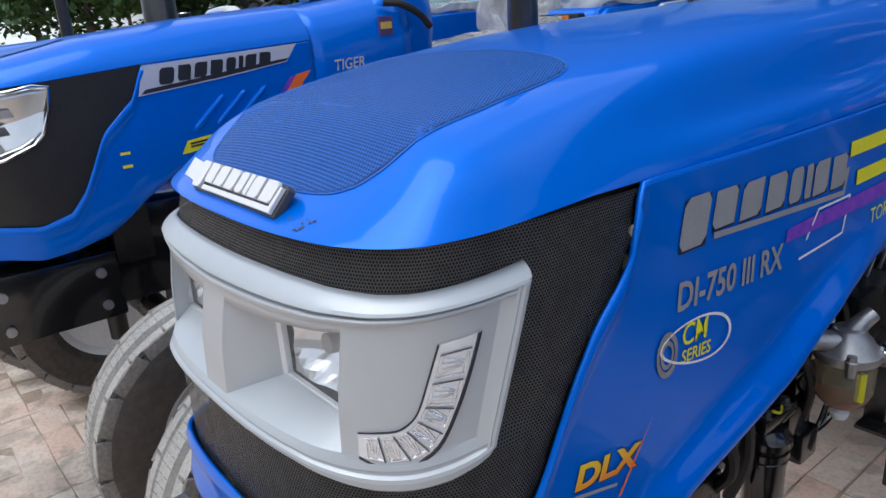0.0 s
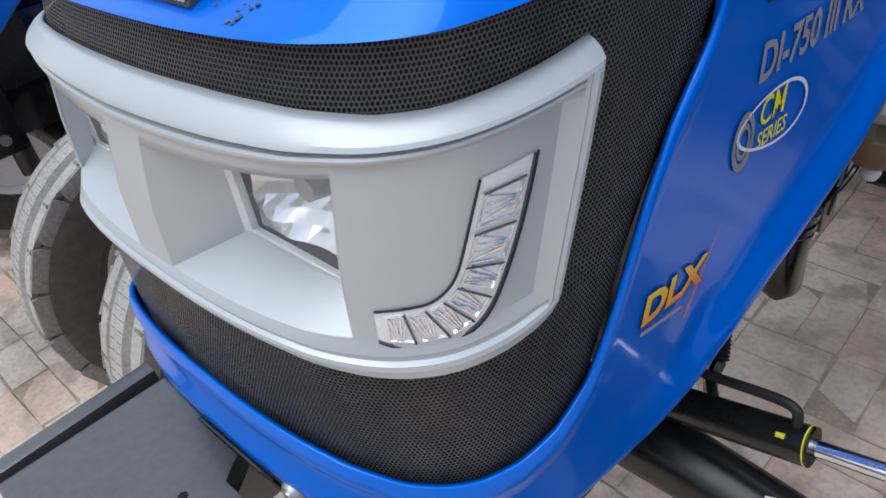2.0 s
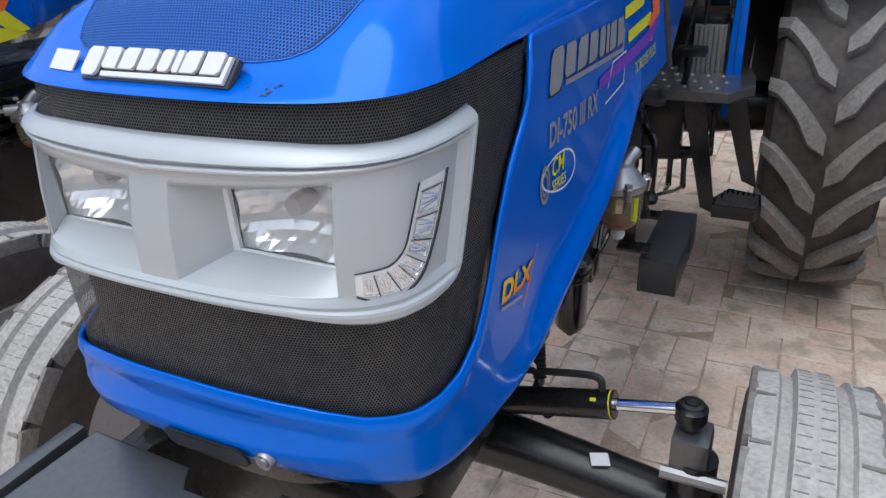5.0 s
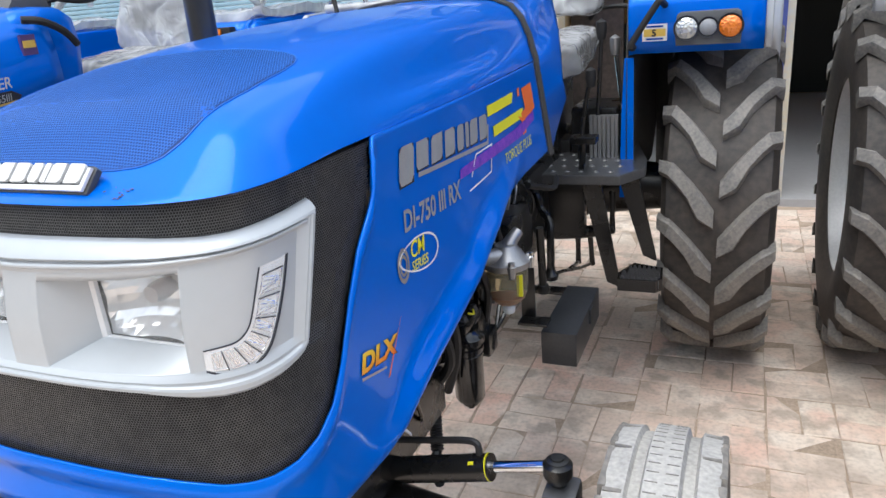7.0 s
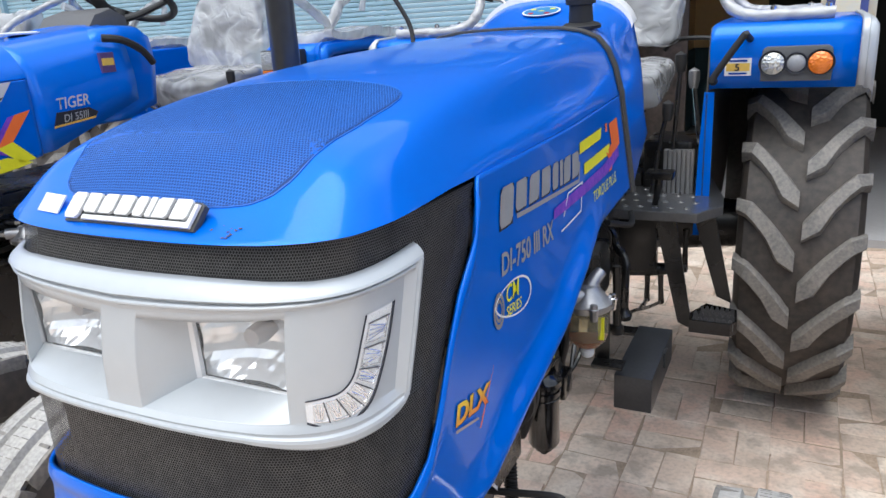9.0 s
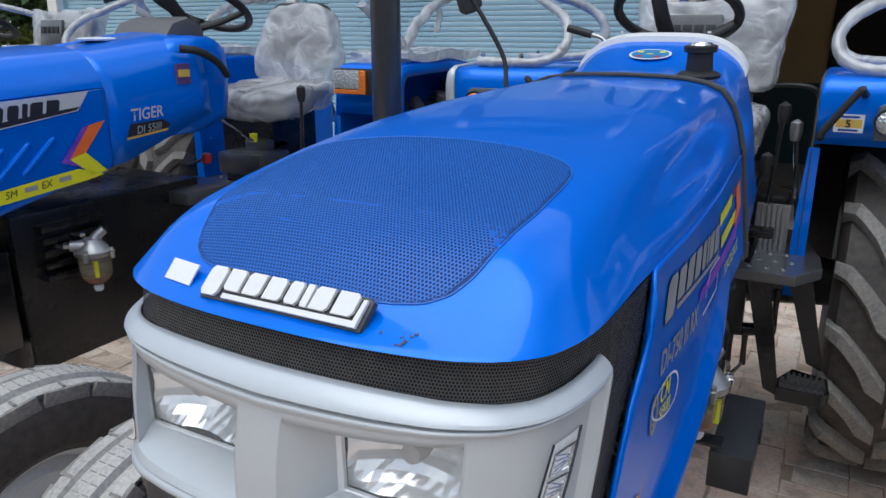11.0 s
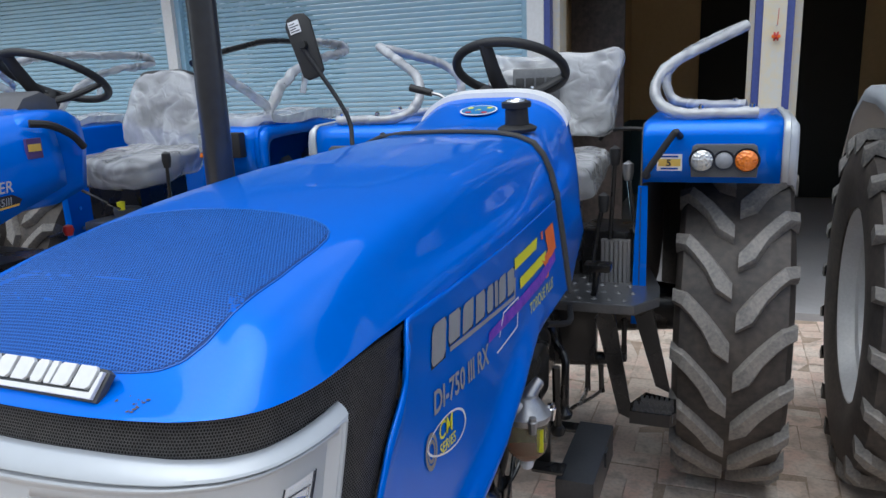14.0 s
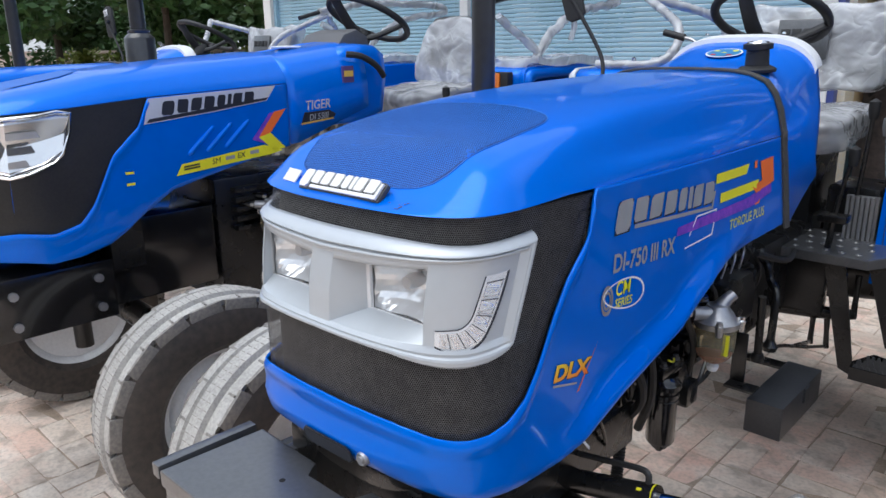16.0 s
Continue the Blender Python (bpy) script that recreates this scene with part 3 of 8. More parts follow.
def hood_z(x, y):
    """The height of the bonnet over a place of the plan."""
    k = int(((outline - (x, y)) ** 2).sum(1).argmin())
    d = float(math.hypot(x - outline[k][0], y - outline[k][1]))
    w = min(1.0, max(0.0, (y - 0.2) / 0.4))
    w = w * w * (3 - 2 * w)
    e = min(1.0, max(0.0, (y - 0.95) / 0.38))
    f = min(1.0, max(0.0, (y - outline[k][1]) / d)) ** 2 if d > 1e-5 else 0.5
    p = (lerp_table(P_FRONT, d) * f + lerp_table(P_MID, d) * (1 - f)) * (1 - w) + (lerp_table(P_CREASE, d) * (1 - e) + lerp_table(P_SIDE, d) * e) * w
    lip = 1.372 + 0.014 * min(1, max(0, y) / 0.3)
    return lip + (lerp_table(RIDGE, y) - 0.012 * (x / 0.25) ** 2 - lip) * p


tractor = thing("tractor", "blue farm tractor with silver headlamp bezel parked on brick paving", "tractor")
S_HOOD = s_y(1.345)
rows_ = []
for j in range(31):
    a = (j / 30) ** 1.6
    line = []
    for i in range(181):
        b = plan.at(S_HOOD * (-1 + i / 90), LIP)
        c = Vector((0, max(b.y, 0.3 + 0.7 * b.y), 0)) if b.y < 1.0 else Vector((0, b.y, 0))
        p = b + (c - b) * a
        line.append(Vector((p.x, p.y, hood_z(p.x, p.y) if j else 1.372 + 0.014 * min(1, max(0, b.y) / 0.3))))
    rows_.append(line)
Z = np.array([[p.z for p in line] for line in rows_])
for _ in range(2):
    Z[2:-1, 1:-1] = (4 * Z[2:-1, 1:-1] + Z[1:-2, 1:-1] + Z[3:, 1:-1] + Z[2:-1, :-2] + Z[2:-1, 2:]) / 8
for j, line in enumerate(rows_):
    for i, p in enumerate(line):
        p.z = float(Z[j, i])
under = [Vector((p.x * 0.965, p.y + 0.012 * (abs(p.x) < 0.28), p.z - 0.004)) for p in rows_[0]]
bm = bmesh.new()
grid(bm, [under] + rows_)
bmesh.ops.remove_doubles(bm, verts=bm.verts, dist=0.0004)
bonnet = part("bonnet", bm, BLUE, tractor, "glossy blue bonnet", angle=60)

# blue chin and side panels in one strip, with a rolled rim along the upper edge
S_END = s_y(1.335)
bm = bmesh.new()


PRESS = [(0.0, -0.004), (0.01, 0.01), (0.02, 0.0195), (0.027, 0.0215), (0.035, 0.02), (0.07, 0.0035), (0.08, 0.0004), (0.09, 0.0), (1.0, 0.0)]


def rim_out(s, v):
    """Rolled rim along the upper edge, pressed band along the foot of the side."""
    h = (edge(s) - foot(s)) * (1 - v)
    r = 0.0075 * math.exp(-((h - 0.015) / 0.016) ** 2) if abs(s) < s_y(0.37) else 0.0
    up = (edge(s) - foot(s)) * v
    low = max(0.0, 1 - up / 0.03)
    slope = (foot(abs(s) + 0.03) - foot(abs(s) - 0.03)) / 0.06
    w = min(1.0, max(0.0, (abs(s) - s_y(0.2)) / (s_y(0.42) - s_y(0.2))))
    fade = min(1.0, max(0.0, (s_y(1.12) - abs(s)) / 0.3))
    return 0.004 + r - 0.012 * low * low * (1 - w) + lerp_table(PRESS, up / math.hypot(1, slope)) * w * fade


ss = sorted({round(k * S_END / 130, 5) for k in range(-130, 131)})
vv = [0, 0.02, 0.04, 0.06, 0.08, 0.1, 0.125, 0.15, 0.18, 0.22, 0.26, 0.31, 0.37, 0.44, 0.52, 0.6, 0.68, 0.74, 0.8, 0.85, 0.89, 0.925, 0.95, 0.97, 0.985, 1.0]
grid(bm, [[plan.at(s, foot(s) + (edge(s) - foot(s)) * v, rim_out(s, v)) for s in ss] for v in vv])
lower_panel = solid(part("lower_panel", bm, BLUE, tractor, "blue chin and side panel", angle=60), 0.006)

# black mesh with its dark backing
bm = bmesh.new()
sheet(bm, plan, -s_y(0.43), s_y(0.43), 130, lambda s: edge(s) - 0.05, lambda s: LIP + 0.012, 40,
      lambda s, v: -0.011 if v < 0.13 and abs(s) > 0.24 else -0.13 if abs(s) < 0.27 and 1.155 < edge(s) - 0.03 + (LIP + 0.042 - edge(s)) * v < 1.3 else -0.028)
part("grille_backing", bm, GRILLE_DARK, tractor)
def mesh_back(u, v):
    """How far the mesh lies behind the body's skin: a little more behind the bezel."""
    near = min(1, max(0, (0.45 - abs(u)) / 0.04)) * min(1, max(0, (v - 1.15) / 0.02))
    return 0.003 + 0.009 * near


hex_mesh("grille_mesh", lambda u, v, o: plan.at(u, v, o - mesh_back(u, v)), -s_y(0.384), s_y(0.384), 0.985, LIP + 0.004, 0.0039, 0.00075, 0.0,
         lambda u, v: v > edge(u) - 0.014 and not (abs(u) < 0.30 and 1.172 < v < 1.29), MESH_BLACK, tractor, "black hexagonal wire mesh grille")

# silver bezel with two lamp recesses
TOP = [(0, 1.335), (0.1, 1.336), (0.17, 1.335), (0.22, 1.333), (0.26, 1.331), (0.3, 1.331), (0.34, 1.333), (0.38, 1.336), (0.44, 1.341)]
BOT = [(0, 1.155), (0.1, 1.154), (0.17, 1.151), (0.2, 1.146), (0.23, 1.14), (0.26, 1.135), (0.29, 1.133), (0.33, 1.136), (0.355, 1.143), (0.37, 1.151), (0.378, 1.16), (0.44, 1.17)]
REC_LOW = [(0, 1.175), (0.23, 1.1755), (0.3, 1.174), (0.44, 1.186)]
REC_TOP = [(0, 1.283), (0.03, 1.2845), (0.13, 1.2895), (0.23, 1.2965), (0.44, 1.305)]
S_TOP, S_BOT = 0.434, 0.379
V0, V1 = 0.2, 0.8
# how far the moulding stands out: along the top band, the lower lip and the end, as shares of their height
O_TOP = [(0, 0.002), (0.07, 0.0085), (0.18, 0.0145), (0.33, 0.0195), (0.42, 0.0208), (0.445, 0.0195), (0.465, 0.0145), (0.53, 0.0135), (0.555, 0.0172), (0.6, 0.0182), (0.65, 0.0176), (0.7, 0.0135), (0.8, 0.0113), (1, 0.011)]
O_LOW = [(0, 0.004), (0.05, 0.0145), (0.16, 0.019), (0.34, 0.0198), (0.44, 0.0186), (0.5, 0.0148), (0.56, 0.0146), (0.64, 0.0158), (0.8, 0.0135), (0.92, 0.0115), (1, 0.011)]
O_END = [(0, 0.003), (0.002, 0.019), (0.005, 0.0215), (0.009, 0.0215), (0.011, 0.0185), (0.0135, 0.0195), (0.016, 0.018), (0.028, 0.0112), (1, 0.011)]
R0, R1 = 0.029, 0.226


IN = 0.011


def rec_z(s, f):
    """Heights between the recess's floor, f = 0, and its roof, f = 1."""
    a, b = lerp_table(REC_LOW, abs(s)), lerp_table(REC_TOP, abs(s))
    return a + (b - a) * f


def bezel_z(s, q):
    if q < V0:
        a, b = lerp_table(BOT, abs(s)), rec_z(s, 0)
        return a + (b - a) * q / V0
    if q > V1:
        a, b = rec_z(s, 1), lerp_table(TOP, abs(s))
        return a + (b - a) * (q - V1) / (1 - V1)
    return rec_z(s, (q - V0) / (V1 - V0))


def bezel_at(k, q):
    """k: -1 to 1 along, q: 0 to 1 up."""
    sz = S_BOT + (S_TOP - S_BOT) * (bezel_z(0.4, q) - bezel_z(0.4, 0)) / (bezel_z(0.4, 1) - bezel_z(0.4, 0))
    s = k * 0.26 / 0.75 if abs(k) <= 0.75 else math.copysign(0.26 + (abs(k) - 0.75) / 0.25 * (sz - 0.26), k)
    ft, fl_, de = (1 - q) / (1 - V1), q / V0, (1 - abs(k)) / 0.25 * 0.15
    ot, ol, oe = lerp_table(O_TOP, min(ft, 1)), lerp_table(O_LOW, min(fl_, 1)), lerp_table(O_END, de)
    o = max(ot, ol, oe)
    if ft < 0.45:
        o = ot if de > 0.009 else min(ot, oe)
    if fl_ < 0.45:
        o = ol if de > 0.009 else min(ol, oe)
    if de < 0.003:
        o = min(o, oe)
    return s, bezel_z(s, q), o - IN


ks = sorted({round(v, 5) for k in range(61) for v in (k / 60 * 0.75, -k / 60 * 0.75)} | {round(g * (0.75 + 0.25 * e), 5) for g in (1, -1) for e in [i / 10 for i in range(8)]}
            | {round(g * (1 - d[0] / 0.15 * 0.25), 5) for g in (1, -1) for d in O_END[:-1]}
            | {round(g * v * 0.75 / 0.26, 5) for g in (1, -1) for v in (R0, R1)})
qs = sorted({round(d[0] * V0, 5) for d in O_LOW} | {round(1 - d[0] * (1 - V1), 5) for d in O_TOP} | {0.3, 0.4, 0.5, 0.6, 0.7})
bm = bmesh.new()
vs = [[bm.verts.new(plan.at(*bezel_at(k, q))) for k in ks] for q in qs]
for j in range(len(qs) - 1):
    for i in range(len(ks) - 1):
        s, z, _ = bezel_at((ks[i] + ks[i + 1]) / 2, (qs[j] + qs[j + 1]) / 2)
        if R0 < abs(s) < R1 and V0 < (qs[j] + qs[j + 1]) / 2 < V1:
            continue
        bm.faces.new((vs[j][i], vs[j][i + 1], vs[j + 1][i + 1], vs[j + 1][i]))
bezel = solid(part("headlamp_bezel", bm, SILVER, tractor, "satin silver headlamp bezel", angle=17), 0.003)

def clear_sheet(name, alpha, tint=(0.9, 0.93, 0.95), ribs=0.0):
    """Thin clear glass: mostly let through, with a sharp reflection."""
    m = bpy.data.materials.new(name)
    m.use_nodes = True
    b = m.node_tree.nodes["Principled BSDF"]
    b.inputs["Base Color"].default_value, b.inputs["Roughness"].default_value, b.inputs["Alpha"].default_value = rgb(*tint), 0.04, alpha
    b.inputs["Coat Weight"].default_value, b.inputs["Coat Roughness"].default_value = 1.0, 0.02
    if ribs:
        n, l = m.node_tree.nodes, m.node_tree.links
        tc, wv, bp = n.new("ShaderNodeTexCoord"), n.new("ShaderNodeTexWave"), n.new("ShaderNodeBump")
        wv.inputs["Scale"].default_value, wv.inputs["Distortion"].default_value = ribs, 1.5
        bp.inputs["Strength"].default_value, bp.inputs["Distance"].default_value = 0.6, 0.002
        l.new(tc.outputs["Object"], wv.inputs["Vector"])
        l.new(wv.outputs["Fac"], bp.inputs["Height"])
        l.new(bp.outputs["Normal"], b.inputs["Normal"])
        l.new(bp.outputs["Normal"], b.inputs["Coat Normal"])
    return m


GLASS = clear_sheet("lamp_glass", 0.09, ribs=45.0)
CELL = material("lamp_cell_chrome", (0.9, 0.91, 0.93), 0.1, 0.85, (0.6, 0.6, 0.62), 60, 0.6, bump=0.5, bump_scale=160)
REFLECT = material("lamp_reflector", (0.95, 0.96, 0.97), 0.1, 0.55, (0.88, 0.89, 0.9), 60, 0.6)

WHITE_STRIP = material("pale_reflector", (0.82, 0.83, 0.85), 0.22, 0.2, (0.7, 0.71, 0.73), 40, 0.6)
for g in (1, -1):
    # recess: four walls running back from the bezel to the lamp
    bm = bmesh.new()
    n = 14
    front = [plan.at(g * (R0 + (R1 - R0) * i / n), rec_z(R0 + (R1 - R0) * i / n, 0), 0.011 - IN) for i in range(n + 1)]
    front += [plan.at(g * R1, rec_z(R1, i / 6), 0.011 - IN) for i in range(1, 7)]
    front += [plan.at(g * (R1 + (R0 - R1) * i / n), rec_z(R1 + (R0 - R1) * i / n, 1), 0.011 - IN) for i in range(1, n + 1)]
    front += [plan.at(g * R0, rec_z(R0, 1 - i / 6), 0.011 - IN) for i in range(1, 6)]
    back = []
    for p in front:
        ax = 0.07 + (abs(p.x) - R0) / (0.221 - R0) * 0.15
        zz = 1.194 + (p.z - 1.175) / 0.114 * 0.094
        back.append(Vector((g * ax, 0.056, zz)))
    # the edges of the opening and of its floor are softly rounded
    ring1 = [a + (b - a) * 0.07 + Vector((0, 0.0006, 0)) for a, b in zip(front, back)]
    rings_ = [[bm.verts.new(p) for p in ring] for ring in (front, ring1, back)]
    for va, vb in zip(rings_, rings_[1:]):
        for i in range(len(va)):
            bm.faces.new((va[i], va[(i + 1) % len(va)], vb[(i + 1) % len(va)], vb[i]))
    part("lamp_recess", bm, SILVER, bezel, "silver recess round a headlamp", angle=40)
    lamp = part("headlamp", boxes((-0.084, 0.084, 0.05, 0.075, -0.053, 0.053), bevel=0.006), SILVER, tractor, "rectangular headlamp with ribbed clear lens")
    lamp.location = (g * 0.149, 0.064, 1.2405)
    bm = bmesh.new()
    # a bowl cut into many small flat facets
    rows_ = []
    cut = random.Random(21)
    for j in range(11):
        v = -1 + j / 5
        line = []
        for i in range(19):
            u = -1 + i / 9
            deep = 0.04 * max(0.0, 1 - (u * 0.95) ** 2 - (v * 0.9) ** 2)
            line.append(Vector((0.08 * u, 0.006 + deep + cut.uniform(-0.0007, 0.0007), 0.049 * v)))
        rows_.append(line)
    grid(bm, rows_)
    part("reflector", bm, REFLECT, lamp, "bright faceted chrome reflector", smooth=False)
    bm = bmesh.new()
    rows_ = []
    for j in range(15):
        rows_.append([Vector((0.079 * (-1 + i / 20), -0.005 - 0.006 * (1 - (-1 + i / 20) ** 2) + 0.0007 * math.sin(i * 1.6), 0.05 * (-1 + j / 7))) for i in range(41)])
    grid(bm, rows_)
    lens = solid(part("lens", bm, GLASS, lamp, "clear fluted glass lens"), 0.003)
    lens.visible_shadow = False
    loop = [Vector((g2 * 0.081, -0.004, h2 * 0.052)) for g2, h2 in ((-1, -1), (1, -1), (1, 1), (-1, 1), (-1, -1))]
    part("lens_rim", tube(bmesh.new(), loop, 0.0065, 6, 0), WHITE_STRIP, lamp, "pale moulded lens rim")
    part("bulb_shield", lathe(bmesh.new(), [(0.006, 0.0), (0.006, 0.011), (0.02, 0.0135), (0.03, 0.013), (0.045, 0.01), (0.045, 0.0)], 20, "y", (0, 0.0, 0.012)), STEEL, lamp, "round bulb shield")
    # indicator strip: an angled clear lamp let into the bezel's corner
    ind = bmesh.new()
    outer = [(0.245, 1.172), (0.259, 1.1635), (0.289, 1.161), (0.309, 1.1645), (0.327, 1.178), (0.338, 1.2), (0.35, 1.225), (0.362, 1.258), (0.371, 1.287)]
    inner = [(0.245, 1.199), (0.258, 1.1995), (0.272, 1.2), (0.284, 1.2005), (0.296, 1.208), (0.303, 1.217), (0.308, 1.229), (0.3165, 1.258), (0.325, 1.283)]

    def lay(path, o, m=22):
        t = np.linspace(0, len(path) - 1, m)
        us, vs_ = np.interp(t, range(len(path)), [p[0] for p in path]), np.interp(t, range(len(path)), [p[1] for p in path])
        for _ in range(2):
            us[1:-1], vs_[1:-1] = (us[:-2] + 2 * us[1:-1] + us[2:]) / 4, (vs_[:-2] + 2 * vs_[1:-1] + vs_[2:]) / 4
        return [plan.at(g * u, v, o - IN) for u, v in zip(us, vs_)]
    shrink = lambda a, b, f: [(p[0] + (q[0] - p[0]) * f, p[1] + (q[1] - p[1]) * f) for p, q in zip(a, b)]
    grid(ind, [lay(outer, 0.010), lay(outer, 0.0135), lay(shrink(outer, inner, 0.06), 0.0135), lay(shrink(outer, inner, 0.09), 0.0122)])
    grid(ind, [lay(inner, 0.010), lay(inner, 0.0132), lay(shrink(inner, outer, 0.02), 0.0132), lay(shrink(inner, outer, 0.04), 0.0122)])
    frame_ = part("indicator_lamp", ind, DARK_PRINT, tractor, "angled clear indicator lamp with black rim")
    bm = bmesh.new()
    grid(bm, [lay(shrink(outer, inner, f), 0.0138 + 0.003 * math.sin(f * math.pi)) for f in (0.1, 0.3, 0.5, 0.7, 0.9)])
    cover = part("lens", bm, GLASS, frame_, "clear plastic cover")
    cover.visible_shadow = False
    bm = bmesh.new()
    grid(bm, [lay(shrink(outer, inner, f), 0.0121) for f in (0.02, 0.35, 0.65, 0.98)])
    part("reflector_strip", bm, WHITE_STRIP, frame_, "pale chrome reflector strip")
    m_ = 57
    a, b = lay(shrink(outer, inner, 0.17), 0.0122, m_), lay(shrink(outer, inner, 0.88), 0.0122, m_)
    for c in range(7):
        # each cell: a raised frame round a small hollow, with a dark divider after it
        i0 = 4 + int(c * 7.3)
        i1 = i0 + 6
        q4 = [a[i0], a[i1], b[i1], b[i0]]
        mid_p = sum(q4, Vector()) / 4
        nrm = (q4[1] - q4[0]).cross(q4[3] - q4[0]).normalized() * g
        nrm = nrm if nrm.y < 0 else -nrm
        bm = bmesh.new()
        rings_ = [[bm.verts.new(mid_p + (p - mid_p) * f + nrm * o) for p in q4] for f, o in ((0.98, 0.0), (0.96, 0.0018), (0.88, 0.0018), (0.8, -0.0004))]
        for w0, w1 in zip(rings_, rings_[1:]):
            for i in range(4):
                bm.faces.new((w0[i], w0[(i + 1) % 4], w1[(i + 1) % 4], w1[i]))
        bm.faces.new(rings_[-1])
        hub_ = mid_p + (q4[3] - q4[0]) * -0.36 + nrm * 0.0008
        for fan in (-0.34, -0.14, 0.1, 0.32):
            bar(bm, hub_ + (q4[1] - q4[0]) * fan * 0.35, mid_p + (q4[3] - q4[0]) * 0.36 + (q4[1] - q4[0]) * fan + nrm * 0.0004, 0.0011, 6)
        cell = part("lamp_cell", bm, CELL, frame_, "small chrome reflector cell", smooth=False)
        part("lamp_divider", bar(bmesh.new(), a[i1] + nrm * 0.0016, b[i1] + nrm * 0.0016, 0.0009, 6), DARK_PRINT, cell)

# printed blue mesh panel on the bonnet
PANEL = [(0.084, 0.04), (0.086, 0.08), (0.09, 0.115), (0.098, 0.148), (0.112, 0.17), (0.135, 0.185), (0.18, 0.199), (0.25, 0.207), (0.33, 0.208), (0.37, 0.204), (0.392, 0.195), (0.408, 0.18),
         (0.422, 0.155), (0.434, 0.12), (0.444, 0.075), (0.448, 0.03)]
NX, NY = np.linspace(-0.25, 0.25, 101), np.linspace(0.03, 0.6, 115)
tree = BVHTree.FromPolygons([v.co.copy() for v in bonnet.data.vertices], [tuple(p.vertices) for p in bonnet.data.polygons])
ZH = np.array([[(tree.ray_cast(Vector((x, y, 2)), Vector((0, 0, -1)))[0] or Vector((0, 0, hood_z(x, y)))).z for x in NX] for y in NY])


def on_hood(x, y, o):
    i, j = min(max((x + 0.25) / 0.005, 0), 99.99), min(max((y - 0.03) / 0.005, 0), 113.99)
    a, b = int(i), int(j)
    fx, fy = i - a, j - b
    z = (ZH[b, a] * (1 - fx) + ZH[b, a + 1] * fx) * (1 - fy) + (ZH[b + 1, a] * (1 - fx) + ZH[b + 1, a + 1] * fx) * fy
    return (x, y, z + 0.0014 + o)


def panel_half(y):
    return lerp_table(PANEL, y) if 0.084 <= y <= 0.448 else -1


PANEL_BLUE = material("panel_blue", (0.0, 0.115, 0.52), 0.4, 0.0, (0.0, 0.1, 0.46), 2, 0.5)
PANEL_HOLE = material("panel_recess", (0.001, 0.04, 0.2), 0.7)
hex_mesh("bonnet_screen", on_hood, -0.215, 0.215, 0.08, 0.46, 0.0044, 0.0009, 0.0, lambda u, v: abs(u) < panel_half(v) - 0.003, PANEL_BLUE, tractor, "fine dark blue mesh screen")
bm = bmesh.new()
ys = 0.266 - 0.182 * np.cos(np.linspace(0, math.pi, 60))
grid(bm, [[Vector(on_hood(panel_half(y) * k / 16, y, -0.0012)) for k in range(-16, 17)] for y in ys])
part("screen_backing", bm, PANEL_HOLE, tractor)
bm = bmesh.new()
ring = [Vector(on_hood(panel_half(y) + 0.001, y, -0.001)) for y in ys] + [Vector(on_hood(-panel_half(y) - 0.001, y, -0.001)) for y in ys[::-1]]
tube(bm, ring + [ring[0]], 0.0013, 6, 0)
part("screen_seam", bm, PANEL_BLUE, tractor)

BADGE_BLACK = material("badge_black", (0.05, 0.052, 0.055), 0.5, 0, (0.08, 0.08, 0.082), 40, 0.5)
MUD = material("dried_mud", (0.12, 0.1, 0.08), 0.95)
# front badge: dark plate with raised plain blocks in place of the maker's letters
badge = part("badge", prism(bmesh.new(), [(-0.112, -0.02), (0.101, -0.02), (0.107, 0.012), (0.1, 0.016), (-0.095, 0.0185), (-0.11, 0.01)], -0.003, 0.006, "y", 0.0015), BADGE_BLACK, tractor, "black badge with raised white blocks")
badge.matrix_basis = Matrix.Translation((0.003, 0.066, 1.3985)) @ Euler((radians(-36), 0, radians(0))).to_matrix().to_4x4()
BLOCKS = [(-0.11, 0.031), (-0.08, 0.029), (-0.053, 0.03), (-0.025, 0.03), (0.003, 0.022), (0.024, 0.012), (0.036, 0.029), (0.064, 0.033)]


def block_shape(x, w, k, low, top):
    """A plain slanted block with cut corners."""
    h, a, b, q = top - low, x, x + w * 0.88, 0.22 * (top - low)
    e = w * 0.14
    at = lambda px_, f: (px_ + q * f, low + h * f)
    cut = ((1, 1, 1, 1), (1, 0, 1, 0), (0, 1, 0, 1), (0, 0, 1, 1))[k % 4]
    pts = [at(a + e, 0), at(a, 0.16)] if cut[0] else [at(a, 0)]
    pts = pts + ([at(a, 0.84), at(a + e, 1)] if cut[1] else [at(a, 1)])
    pts = pts + ([at(b - e, 1), at(b, 0.84)] if cut[2] else [at(b, 1)])
    return (pts + ([at(b, 0.16), at(b - e, 0)] if cut[3] else [at(b, 0)]))[::-1]


for k, (x, w) in enumerate(BLOCKS):
    bm = bmesh.new()
    prism(bm, block_shape(x, w * 0.86, k, -0.017 if k == 0 else -0.008, 0.017), -0.0085, -0.0035, "y", 0.0008)
    part("raised_block", bm, WHITE, badge, "", smooth=False)
bm = bmesh.new()
prism(bm, [(-0.078, -0.0175), (0.097, -0.0175), (0.103, 0.012), (0.098, 0.012), (0.093, -0.0115), (-0.077, -0.0115)], -0.0085, -0.0035, "y", 0.0008)
part("underline", bm, WHITE, badge, "", smooth=False)
